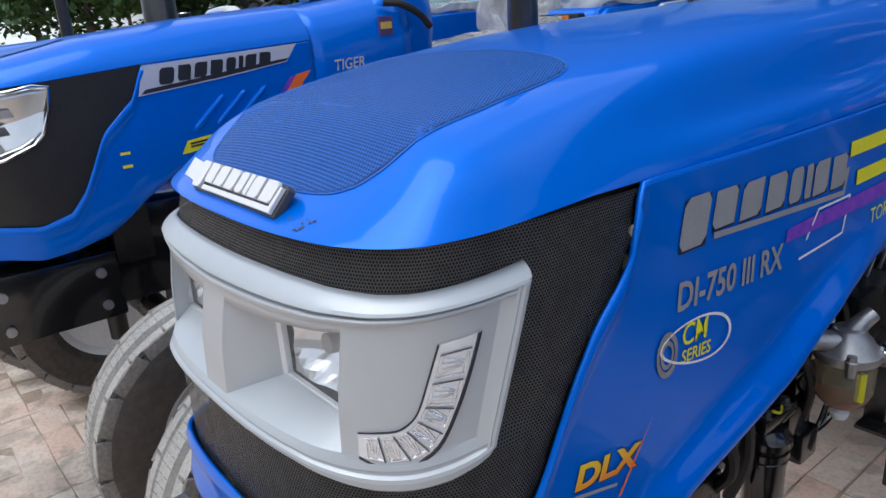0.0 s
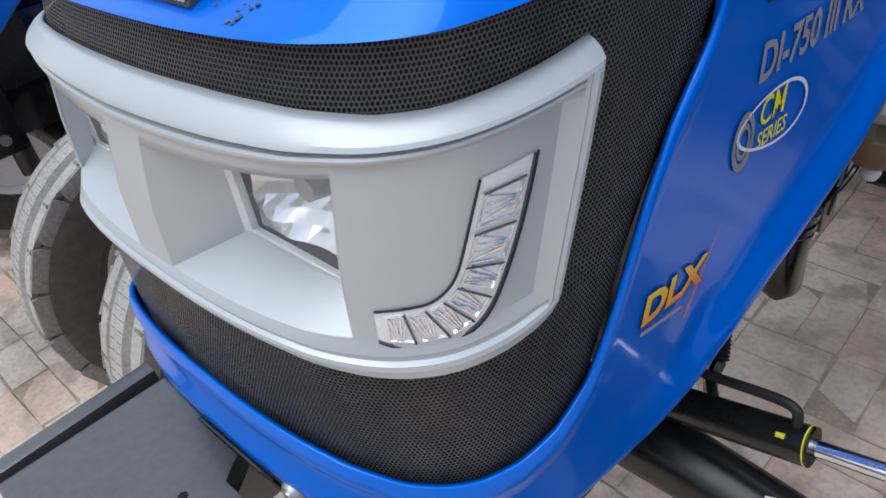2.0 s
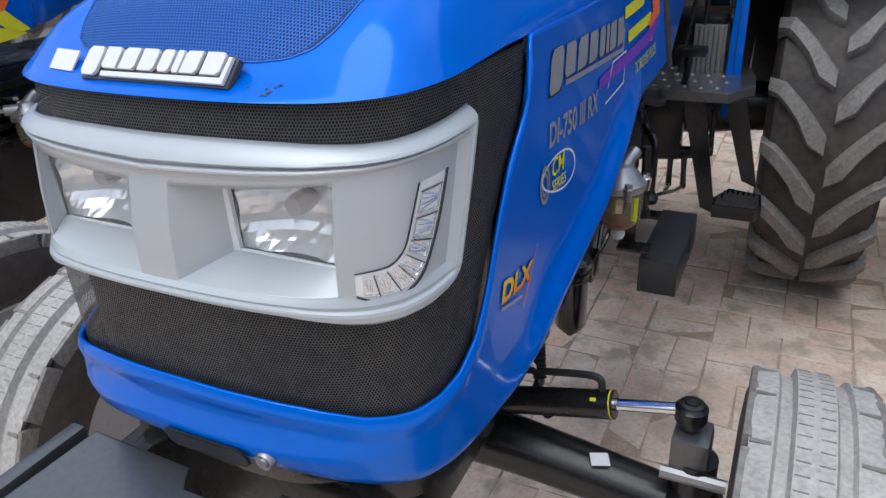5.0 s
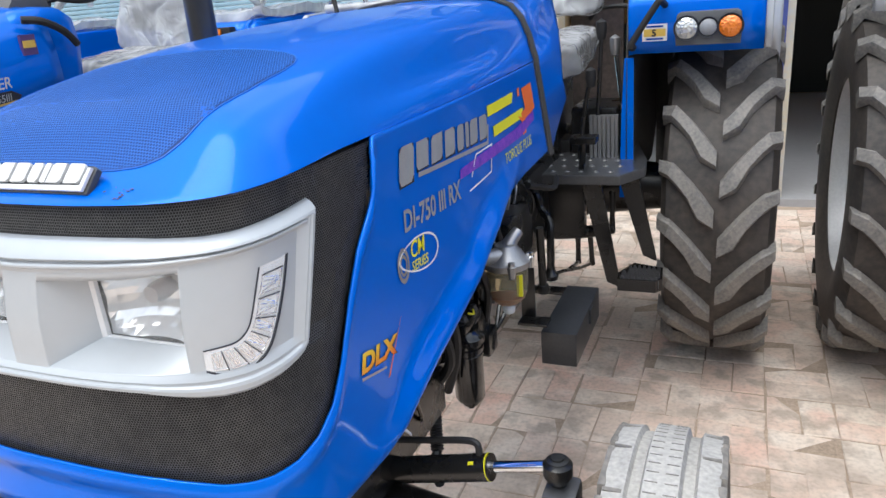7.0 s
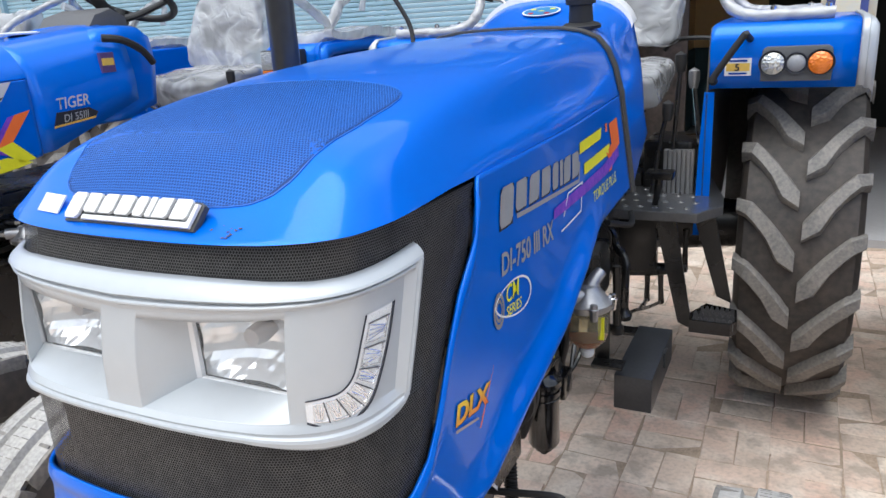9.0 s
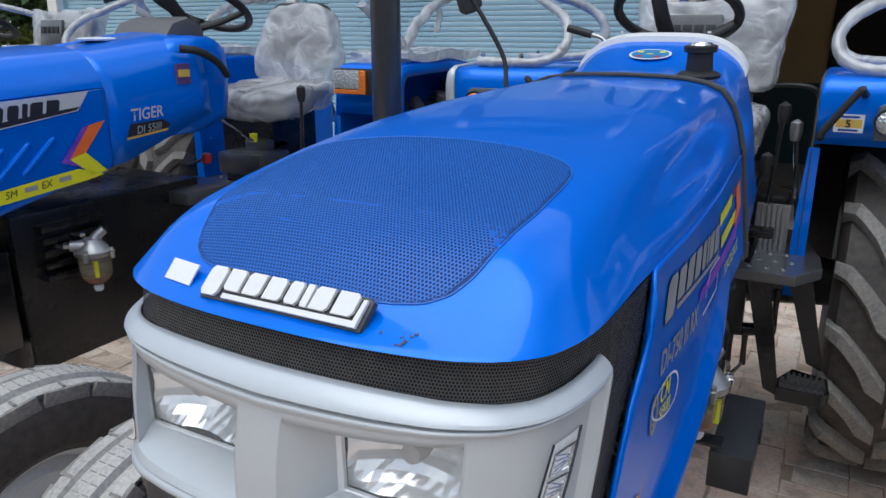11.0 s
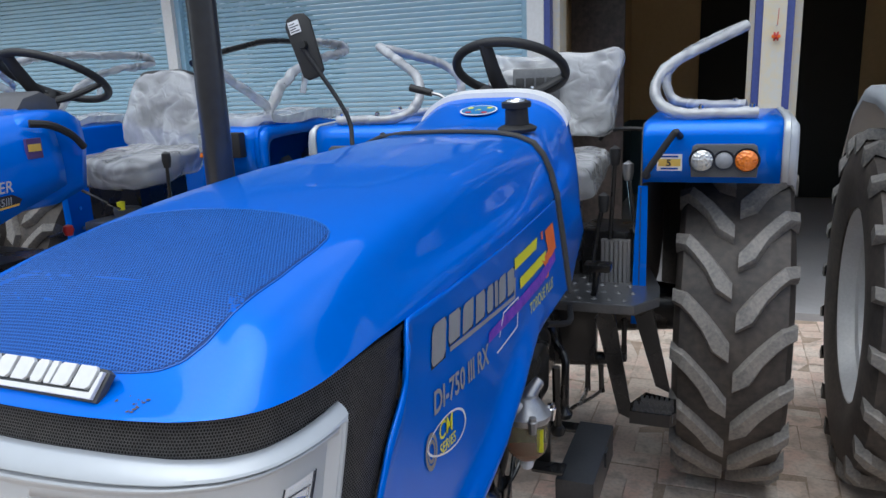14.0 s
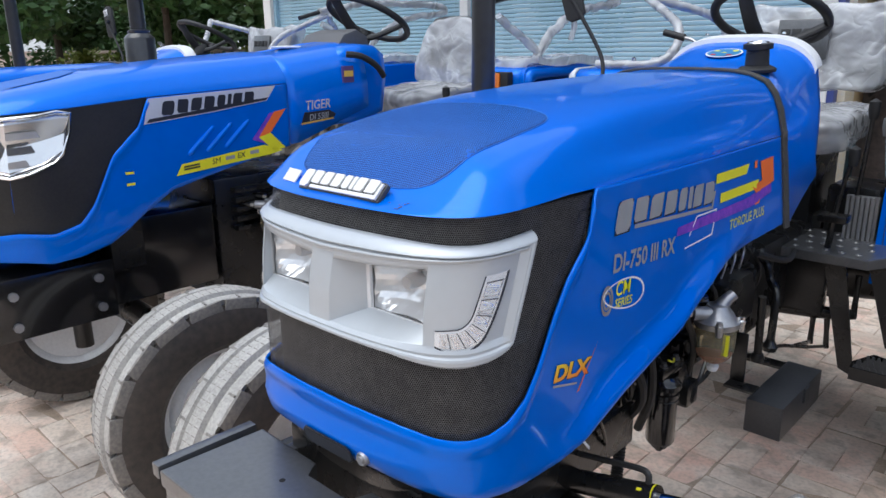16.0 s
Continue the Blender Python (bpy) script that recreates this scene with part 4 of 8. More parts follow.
sticker = part("paper_sticker", boxes((-0.024, 0.024, -0.001, 0.001, -0.013, 0.013)), WHITE, tractor, "small white paper sticker")
sticker.matrix_basis = Matrix.Translation((-0.16, 0.0765, 1.397)) @ Euler((radians(-40), 0, radians(-9))).to_matrix().to_4x4()


# dried mud flecks on the recess floor and nose
fleck = random.Random(9)
for k in range(4):
    u, d_ = fleck.uniform(-0.2, -0.06), fleck.uniform(0.012, 0.04)
    part("mud_fleck", lathe(bmesh.new(), [(0, fleck.uniform(0.002, 0.005)), (0.0012, 0.0015), (0.0014, 0.0)], 7, "z", (u, 0.02 + d_ + 0.3 * u * u, 1.1825 + 0.1 * d_)), MUD, tractor, "", angle=60)


for k in range(16):
    u, v_ = fleck.gauss(0.148, 0.011), fleck.gauss(0.062, 0.008)
    part("mud_fleck", lathe(bmesh.new(), [(0, fleck.uniform(0.0008, 0.003)), (0.0005, 0.0006), (0.0006, 0.0)], 6, "z", (u, v_, hood_z(u, v_) + 0.0002)), MUD, tractor, "", angle=60)


# side prints
def on_side(y, z, out=0.0062, g=1):
    p = plan.at(s_y(y) * g, z, out)
    return p


FADE = bpy.data.materials.new("yellow_to_orange_print")
FADE.use_nodes = True
fdn, fdl = FADE.node_tree.nodes, FADE.node_tree.links
fd_c, fd_s, fd_r = fdn.new("ShaderNodeTexCoord"), fdn.new("ShaderNodeSeparateXYZ"), fdn.new("ShaderNodeValToRGB")
fd_m = fdn.new("ShaderNodeMapRange")
fd_m.inputs["From Min"].default_value, fd_m.inputs["From Max"].default_value = 1.032, 1.085
fd_r.color_ramp.elements[0].color, fd_r.color_ramp.elements[1].color = (0.8, 0.12, 0.02, 1), (0.8, 0.62, 0.03, 1)
fdl.new(fd_c.outputs["Object"], fd_s.inputs[0])
fdl.new(fd_s.outputs["Z"], fd_m.inputs["Value"])
fdl.new(fd_m.outputs["Result"], fd_r.inputs["Fac"])
fdl.new(fd_r.outputs["Color"], fdn["Principled BSDF"].inputs["Base Color"])
fdn["Principled BSDF"].inputs["Roughness"].default_value = 0.4


def side_print(g):
    lay_ = lambda u, v: on_side(u, v, 0.0062, g)
    over = lambda u, v: on_side(u, v, 0.0072, g)
    under_ = lambda u, v: on_side(u, v, 0.0054, g)
    x = 0.437
    widths = [0.062, 0.056, 0.058, 0.056, 0.04, 0.022, 0.052, 0.056]
    for k, w in enumerate(widths):
        drop = 0.03 * (x - 0.4)
        low, top = (1.291 - drop, 1.352 - drop) if k == 0 else (1.306 - drop * 1.5, 1.352 - drop * 1.5)
        flat_shape([(x + 0.002, low - 0.003), (x + w * 0.84 + 0.002, low - 0.003), (x + w * 0.84 + 0.014, top - 0.002), (x + 0.014, top - 0.002)], under_, DARK_PRINT, tractor, "print_shadow")
        flat_shape(block_shape(x, w * 0.96, k, low, top), lay_, SILVER_PRINT, tractor, "print_block")
        x += w + 0.003
    flat_shape([(0.507, 1.29), (0.852, 1.271), (0.868, 1.31), (0.857, 1.31), (0.847, 1.279), (0.508, 1.298)], lay_, SILVER_PRINT, tractor, "print_underline")
    text_mesh("DI-750 III RX", 0.05, lambda u, v: lay_(0.437 + u, 1.217 - 0.04 * u + v), SILVER_PRINT, tractor, slant=0.1, stretch=0.86, bold=0.0012)
    bm = bmesh.new()
    n = 40
    a = [bm.verts.new(lay_(0.481 + 0.072 * math.cos(math.tau * k / n), 1.167 + (0.031 + 0.006 * math.cos(math.tau * k / n)) * math.sin(math.tau * k / n) - 0.012 * math.cos(math.tau * k / n) * 0.6)) for k in range(n)]
    b = [bm.verts.new(lay_(0.481 + 0.067 * math.cos(math.tau * k / n), 1.167 + (0.028 + 0.005 * math.cos(math.tau * k / n)) * math.sin(math.tau * k / n) - 0.012 * math.cos(math.tau * k / n) * 0.6)) for k in range(n)]
    for k in range(n):
        bm.faces.new((a[k], a[(k + 1) % n], b[(k + 1) % n], b[k]))
    part("print_oval", bm, WHITE, tractor, "white oval outline", smooth=False)
    text_mesh("CM", 0.04, lambda u, v: lay_(0.449 + u, 1.168 - 0.05 * u + v), YELLOW, tractor, slant=0.15, stretch=0.88, bold=0.0004)
    text_mesh("SERIES", 0.024, lambda u, v: lay_(0.449 + u, 1.145 - 0.05 * u + v), YELLOW, tractor, slant=0.15, stretch=0.9, bold=0.0003)
    bm = bmesh.new()
    for r0, r1 in ((1.0, 0.72), (0.62, 0.42)):
        a = [bm.verts.new(lay_(0.423 + 0.02 * r0 * math.cos(math.tau * k / 24), 1.166 + 0.03 * r0 * math.sin(math.tau * k / 24))) for k in range(24)]
        b = [bm.verts.new(lay_(0.423 + 0.02 * r1 * math.cos(math.tau * k / 24), 1.166 + 0.03 * r1 * math.sin(math.tau * k / 24))) for k in range(24)]
        for k in range(24):
            bm.faces.new((a[k], a[(k + 1) % 24], b[(k + 1) % 24], b[k]))
    part("print_tyre", bm, material("grey_print", (0.16, 0.16, 0.17), 0.4, 0, (0.3, 0.3, 0.31), 60, 0.9), tractor, "grey printed tyre sign", smooth=False)
    text_mesh("DLX", 0.042, lambda u, v: lay_(0.262 + u, 1.056 - 0.15 * u + v), FADE, tractor, slant=0.25, stretch=1.28, bold=0.0018, label="orange and yellow lettering")
    text_mesh("DLX", 0.042, lambda u, v: on_side(0.2645 + u, 1.0545 - 0.15 * u + v, 0.0056, g), DARK_PRINT, tractor, slant=0.25, stretch=1.28, bold=0.0024, label="dark shadow of the lettering")
    flat_shape([(0.262, 1.045), (0.335, 1.028), (0.335, 1.032), (0.262, 1.05)], over, SILVER_PRINT, tractor, "print_bar")
    flat_shape([(0.336, 1.01), (0.343, 1.012), (0.398, 1.096)], over, ORANGE, tractor, "print_slash")
    for z0, y0, y1 in ((1.324, 0.868, 1.08), (1.277, 0.893, 1.15)):
        flat_shape([(y0, z0), (y1 - 0.02, z0 - 0.002), (y1, z0 + 0.02), (y0 + 0.004, z0 + 0.022)], lay_, YELLOW, tractor, "print_bar")
    flat_shape([(1.1, 1.284), (1.17, 1.292), (1.16, 1.34), (1.26, 1.342), (1.262, 1.278), (1.13, 1.262)], lay_, ORANGE, tractor, "print_chevron")
    flat_shape([(1.115, 1.328), (1.135, 1.328), (1.14, 1.346), (1.12, 1.346)], lay_, ORANGE, tractor, "print_square")
    flat_shape([(1.118, 1.236), (1.15, 1.236), (1.158, 1.26), (1.126, 1.26)], lay_, ORANGE, tractor, "print_square")
    flat_shape([(0.68, 1.241), (0.8, 1.24), (1.09, 1.236), (1.24, 1.252), (1.24, 1.274), (1.06, 1.262), (0.8, 1.262), (0.684, 1.259)], lay_, PURPLE, tractor, "print_band")
    text_mesh("TORQUE PLUS", 0.034, lambda u, v: lay_(0.95 + u, 1.203 - 0.01 * u + v), YELLOW, tractor, slant=0.2, stretch=1.05)
    for pts in ([(0.718, 1.206), (0.85, 1.212), (0.85, 1.2155), (0.718, 1.2095)], [(0.847, 1.213), (0.852, 1.213), (0.876, 1.268), (0.871, 1.268)], [(0.77, 1.266), (0.874, 1.265), (0.874, 1.2685), (0.77, 1.2695)],
                [(0.735, 1.231), (0.74, 1.231), (0.774, 1.267), (0.769, 1.268)]):
        flat_shape(pts, lay_, WHITE, tractor, "print_line")
    bm = bmesh.new()
    grid(bm, [[on_side(0.352 + 0.03 * f, 0.91 - 0.034 * f + dz, 0.0115 - 0.003 * abs(f - 0.4), g) for f in (0, 0.25, 0.5, 0.75, 1)] for dz in (-0.0035, 0.0035)])
    solid(part("white_tie", bm, WHITE, tractor, "short white plastic tie"), 0.002)


side_print(1)

# chin details
for s0, s1, z0, z1, mat in ((-0.042, 0.086, 0.925, 0.957, BLACK),):
    pts = [(s0 + 0.008, z0), (s1 - 0.008, z0), (s1, z0 + 0.008), (s1, z1 - 0.008), (s1 - 0.008, z1), (s0 + 0.008, z1), (s0, z1 - 0.008), (s0, z0 + 0.008)]
    flat_shape(pts, lambda u, v: plan.at(u, v, 0.0105), DARK_PRINT, tractor, "chin_slot", "dark slot in the chin")
    loop = [plan.at(u, v, 0.0085) for u, v in pts]
    part("slot_rim", tube(bmesh.new(), loop + [loop[0]], 0.0022, 6, 0), BLACK, tractor)
p = plan.at(0.113, 0.947, 0.006)
part("round_plug", lathe(bmesh.new(), [(0.006, 0.0), (0.006, 0.013), (-0.003, 0.013), (-0.006, 0.011), (-0.004, 0.007), (-0.008, 0.006), (-0.008, 0.0)], 20, "y", p), STEEL, tractor, "round metal plug")
bm = bmesh.new()
rows_ = [[plan.at(s, z, o) for s in np.linspace(-0.52, 0.52, 70)] for z, o in ((0.835, -0.05), (0.835, -0.022), (0.876, -0.02), (0.886, -0.024), (0.9, -0.05))]
grid(bm, rows_)
part("front_frame", bm, BLACK, tractor, "worn black front frame rail")

# front plate, axle, steering
bm = bmesh.new()
prism(bm, [(-0.25, -0.205), (0.25, -0.205), (0.25, 0.02), (0.1, 0.02), (0.09, -0.03), (-0.03, -0.03), (-0.05, 0.01), (-0.24, 0.015)], 0.825, 0.86, "z", 0.004)
part("front_plate", bm, PLATE, tractor, "scuffed black front hitch plate", smooth=False)
part("plate_flange", boxes((-0.284, -0.258, -0.205, 0.012, 0.835, 0.864), bevel=0.003), PLATE, tractor, "folded edge of the front plate")
part("plate_hole", lathe(bmesh.new(), [(0.8602, 0.0), (0.8602, 0.006), (0.8606, 0.006), (0.8606, 0.0)], 12, "z", (-0.05, -0.068, 0)), GRILLE_DARK, tractor)
part("plate_skirt", boxes((-0.245, 0.245, -0.2, -0.185, 0.68, 0.826), (-0.2, -0.17, -0.18, 0.1, 0.6, 0.826), (0.17, 0.2, -0.18, 0.1, 0.6, 0.826), bevel=0.003), PLATE, tractor)
for g in (1, -1):
    part("chassis_rail", boxes((g * 0.215 - 0.025, g * 0.215 + 0.025, -0.05, 0.72, 0.71, 0.815), bevel=0.006), BLACK, tractor, "black cast chassis rail")
part("chassis_cross", boxes((-0.189, 0.189, 0.05, 0.09, 0.68, 0.88), bevel=0.006), BLACK, tractor, "black chassis cross member")
part("front_axle", tube(bmesh.new(), [(-0.6, 0.45, 0.6), (-0.3, 0.45, 0.64), (0, 0.45, 0.66), (0.3, 0.45, 0.64), (0.6, 0.45, 0.6)], [0.042, 0.05, 0.065, 0.05, 0.042], 16, 4), BLACK, tractor, "black tubular front axle")
for g in (1, -1):
    part("steering_cylinder", bar(bmesh.new(), (g * 0.17, 0.465, 0.712), (g * 0.43, 0.46, 0.776), 0.025, 24), BLACK, tractor, "black hydraulic steering cylinder")
    part("cylinder_ring", bar(bmesh.new(), (g * 0.429, 0.46, 0.776), (g * 0.4305, 0.46, 0.7764), 0.0253, 24), YELLOW, tractor)
    part("cylinder_cap", bar(bmesh.new(), (g * 0.4305, 0.46, 0.7764), (g * 0.434, 0.46, 0.777), 0.0246, 24), BLACK, tractor)
    part("paint_dab", bar(bmesh.new(), (g * 0.395, 0.4465, 0.786), (g * 0.405, 0.4465, 0.7885), 0.004, 8), YELLOW, tractor)
    part("cylinder_rod", bar(bmesh.new(), (g * 0.43, 0.46, 0.777), (g * 0.535, 0.458, 0.8), 0.0105, 16), CHROME, tractor, "chrome piston rod")
    part("ball_joint", lathe(bmesh.new(), [(-0.03, 0.0), (-0.03, 0.015), (-0.012, 0.0255), (0.009, 0.0255), (0.014, 0.02), (0.017, 0.019), (0.019, 0.012), (0.022, 0.011), (0.023, 0.0)], 24, "z", (g * 0.553, 0.458, 0.8)),
         BLACK, tractor, "black ball joint")
    part("steering_arm", boxes((g * 0.56 - 0.03, g * 0.56 + 0.03, 0.42, 0.49, 0.69, 0.768), bevel=0.012), PLATE, tractor)
    part("kingpin", lathe(bmesh.new(), [(0.28, 0.0), (0.28, 0.04), (0.5, 0.045), (0.64, 0.05), (0.66, 0.034), (0.72, 0.034), (0.72, 0.0)], 24, "z", (g * 0.57, 0.45, 0)), BLACK, tractor)
    part("clamp_bolt", bar(bmesh.new(), (g * 0.57 - 0.05, 0.42, 0.7), (g * 0.57 + 0.05, 0.42, 0.7), 0.011, 8), STEEL, tractor, "bright clamp bolt")
    part("stub_axle", bar(bmesh.new(), (g * 0.57, 0.45, 0.405), (g * 0.74, 0.45, 0.405), 0.035), BLACK, tractor)
    part("hydraulic_hose", tube(bmesh.new(), [(g * 0.2, 0.48, 0.78), (g * 0.3, 0.478, 0.797), (g * 0.38, 0.472, 0.815), (g * 0.405, 0.468, 0.814), (g * 0.41, 0.464, 0.796)], 0.0065, 8), SEAT, tractor, "black rubber hose")

tag = part("paper_tag", boxes((-0.016, 0.016, -0.012, 0.012, 0, 0.0015)), WHITE, tractor, "white paper tag")
tag.matrix_basis = Matrix.Translation((0.42, 0.43, 0.679)) @ Euler((0.3, 0.12, 0.5)).to_matrix().to_4x4()

# engine, gearbox and what hangs on them
part("engine_block", boxes((-0.2, 0.2, 0.95, 1.5, 0.75, 1.05), bevel=0.012), BLACK, tractor, "black painted engine block")
part("cylinder_head", boxes((-0.15, 0.15, 1.0, 1.5, 1.053, 1.2), bevel=0.012), BLACK, tractor)
part("oil_pan", prism(bmesh.new(), [(-0.13, 0.747), (-0.1, 0.64), (0.1, 0.64), (0.13, 0.747)], 0.97, 1.48, "y", 0.01), BLACK, tractor, "black oil pan")
part("radiator", boxes((-0.24, 0.24, 0.33, 0.42, 0.9, 1.36), bevel=0.006), BLACK, tractor)
part("gearbox", boxes((-0.17, 0.17, 1.505, 2.2, 0.68, 0.98), bevel=0.03), BLACK, tractor, "black gearbox")
part("axle_housing", boxes((-0.2, 0.2, 2.204, 2.45, 0.67, 1.0), (-0.22, 0.22, 2.45, 2.95, 0.6, 1.0), bevel=0.03), BLACK, tractor, "black rear axle housing")
part("rear_axle", lathe(bmesh.new(), [(-0.6, 0.0), (-0.6, 0.09), (-0.25, 0.13), (0.25, 0.13), (0.6, 0.09), (0.6, 0.0)], 24, "x", (0, 2.68, 0.69)), BLACK, tractor)
for z in (0.78, 0.86, 0.96):
    part("block_rib", boxes((0.2, 0.212, 0.98, 1.46, z, z + 0.025), bevel=0.004), BLACK, tractor)
part("injection_pump", boxes((0.21, 0.29, 1.08, 1.3, 0.88, 1.02), bevel=0.012), BLACK, tractor, "black injection pump")
for k in range(4):
    y = 1.08 + 0.06 * k
    part("fuel_pipe", tube(bmesh.new(), [(0.25, y, 1.02), (0.255, y + 0.01, 1.07), (0.22, y + 0.03 * k, 1.1), (0.18, 1.03 + 0.12 * k, 1.14)], 0.004, 6, 4), STEEL, tractor)
for k, pts in enumerate(([(0.2, 0.7, 1.02), (0.25, 0.74, 0.95), (0.25, 0.78, 0.82), (0.21, 0.8, 0.7)], [(0.18, 0.8, 1.08), (0.26, 0.86, 1.02), (0.27, 0.95, 0.9), (0.24, 1.0, 0.78)],
                         [(0.22, 0.62, 0.98), (0.27, 0.66, 0.92), (0.27, 0.69, 0.84), (0.22, 0.71, 0.76), (0.2, 0.66, 0.7)], [(0.28, 1.3, 1.06), (0.3, 1.5, 1.0), (0.26, 1.7, 0.98)])):
    part("black_hose", tube(bmesh.new(), pts, 0.011 - 0.002 * (k % 2), 8, 5), SEAT, tractor, "black rubber hose")
part("oil_filter", lathe(bmesh.new(), [(0.622, 0.0), (0.622, 0.008), (0.632, 0.01), (0.634, 0.02), (0.645, 0.022), (0.648, 0.032), (0.656, 0.036), (0.765, 0.036), (0.767, 0.0385), (0.772, 0.0385), (0.774, 0.036), (0.778, 0.036), (0.78, 0.04),
                                             (0.79, 0.04), (0.792, 0.036), (0.8, 0.035), (0.803, 0.043), (0.815, 0.043), (0.82, 0.036), (0.835, 0.03), (0.838, 0.0)], 28, "z", (0.24, 0.865, 0)), GLOSS_BLACK, tractor, "black canister oil filter")
part("filter_head", boxes((0.1, 0.262, 0.815, 0.93, 0.835, 0.868), (0.14, 0.23, 0.76, 0.84, 0.79, 0.86), (0.1, 0.25, 0.93, 1.02, 0.76, 0.84), bevel=0.012), GLOSS_BLACK, tractor, "black cast filter head")
for x, y in ((0.25, 0.835), (0.25, 0.9), (0.215, 0.87), (0.2, 0.8)):
    part("head_bolt", lathe(bmesh.new(), [(0.866, 0.0), (0.866, 0.011), (0.87, 0.011), (0.87, 0.0075), (0.879, 0.0075), (0.88, 0.0)], 6, "z", (x, y, 0)), PLATE, tractor)
part("drain_block", boxes((0.2, 0.262, 0.965, 1.03, 0.705, 0.77), bevel=0.008), GLOSS_BLACK, tractor)
for k in range(2):
    part("drain_hose", tube(bmesh.new(), [(0.225, 1.0, 0.75), (0.25, 1.04, 0.745), (0.262 - 0.016 * k, 1.1, 0.775 + 0.012 * k), (0.262 - 0.016 * k, 1.14, 0.83), (0.23, 1.15, 0.9)], 0.006, 8, 5), GLOSS_BLACK, tractor, "black hose")
part("wire_tie", tube(bmesh.new(), [(0.276, 0.8, 0.905), (0.28, 0.82, 0.895), (0.27, 0.845, 0.893)], 0.0025, 6, 3), YELLOW, tractor, "yellow wire tie")
# ribbed hose hanging behind the front support, and the support's own casting
rings = []
for k in range(45):
    t = k / 44
    rings += [((0.205 + 0.035 * t, 0.735 - 0.085 * t, 0.8 - 0.155 * t - 0.02 * math.sin(3.14 * t)), 0.0155 if k % 2 else 0.0125)]
part("ribbed_hose", tube(bmesh.new(), [p for p, _ in rings], [r for _, r in rings], 12, 1), SEAT, tractor, "black corrugated hose")
part("hose_clamp", tube(bmesh.new(), [(0.24, 0.65, 0.643), (0.25, 0.6, 0.64), (0.3, 0.52, 0.672)], 0.011, 8, 4), BLACK, tractor)
part("front_casting", boxes((0.03, 0.189, 0.56, 0.93, 0.725, 1.0), bevel=0.025), GLOSS_BLACK, tractor, "black cast front cover")
part("support_casting", lathe(bmesh.new(), [(0.7, 0.0), (0.705, 0.03), (0.76, 0.055), (0.86, 0.07), (0.95, 0.06), (0.95, 0.0)], 20, "z", (0.17, 0.68, 0)), GLOSS_BLACK, tractor)
AMBER_FUEL = bpy.data.materials.new("fuel_glass")
AMBER_FUEL.use_nodes = True
fb = AMBER_FUEL.node_tree.nodes["Principled BSDF"]
fb.inputs["Base Color"].default_value, fb.inputs["Transmission Weight"].default_value = (0.62, 0.55, 0.38, 1), 0.75
fb.inputs["Roughness"].default_value, fb.inputs["IOR"].default_value = 0.08, 1.2
RED_FUEL = material("red_fuel", (0.45, 0.09, 0.06), 0.3)


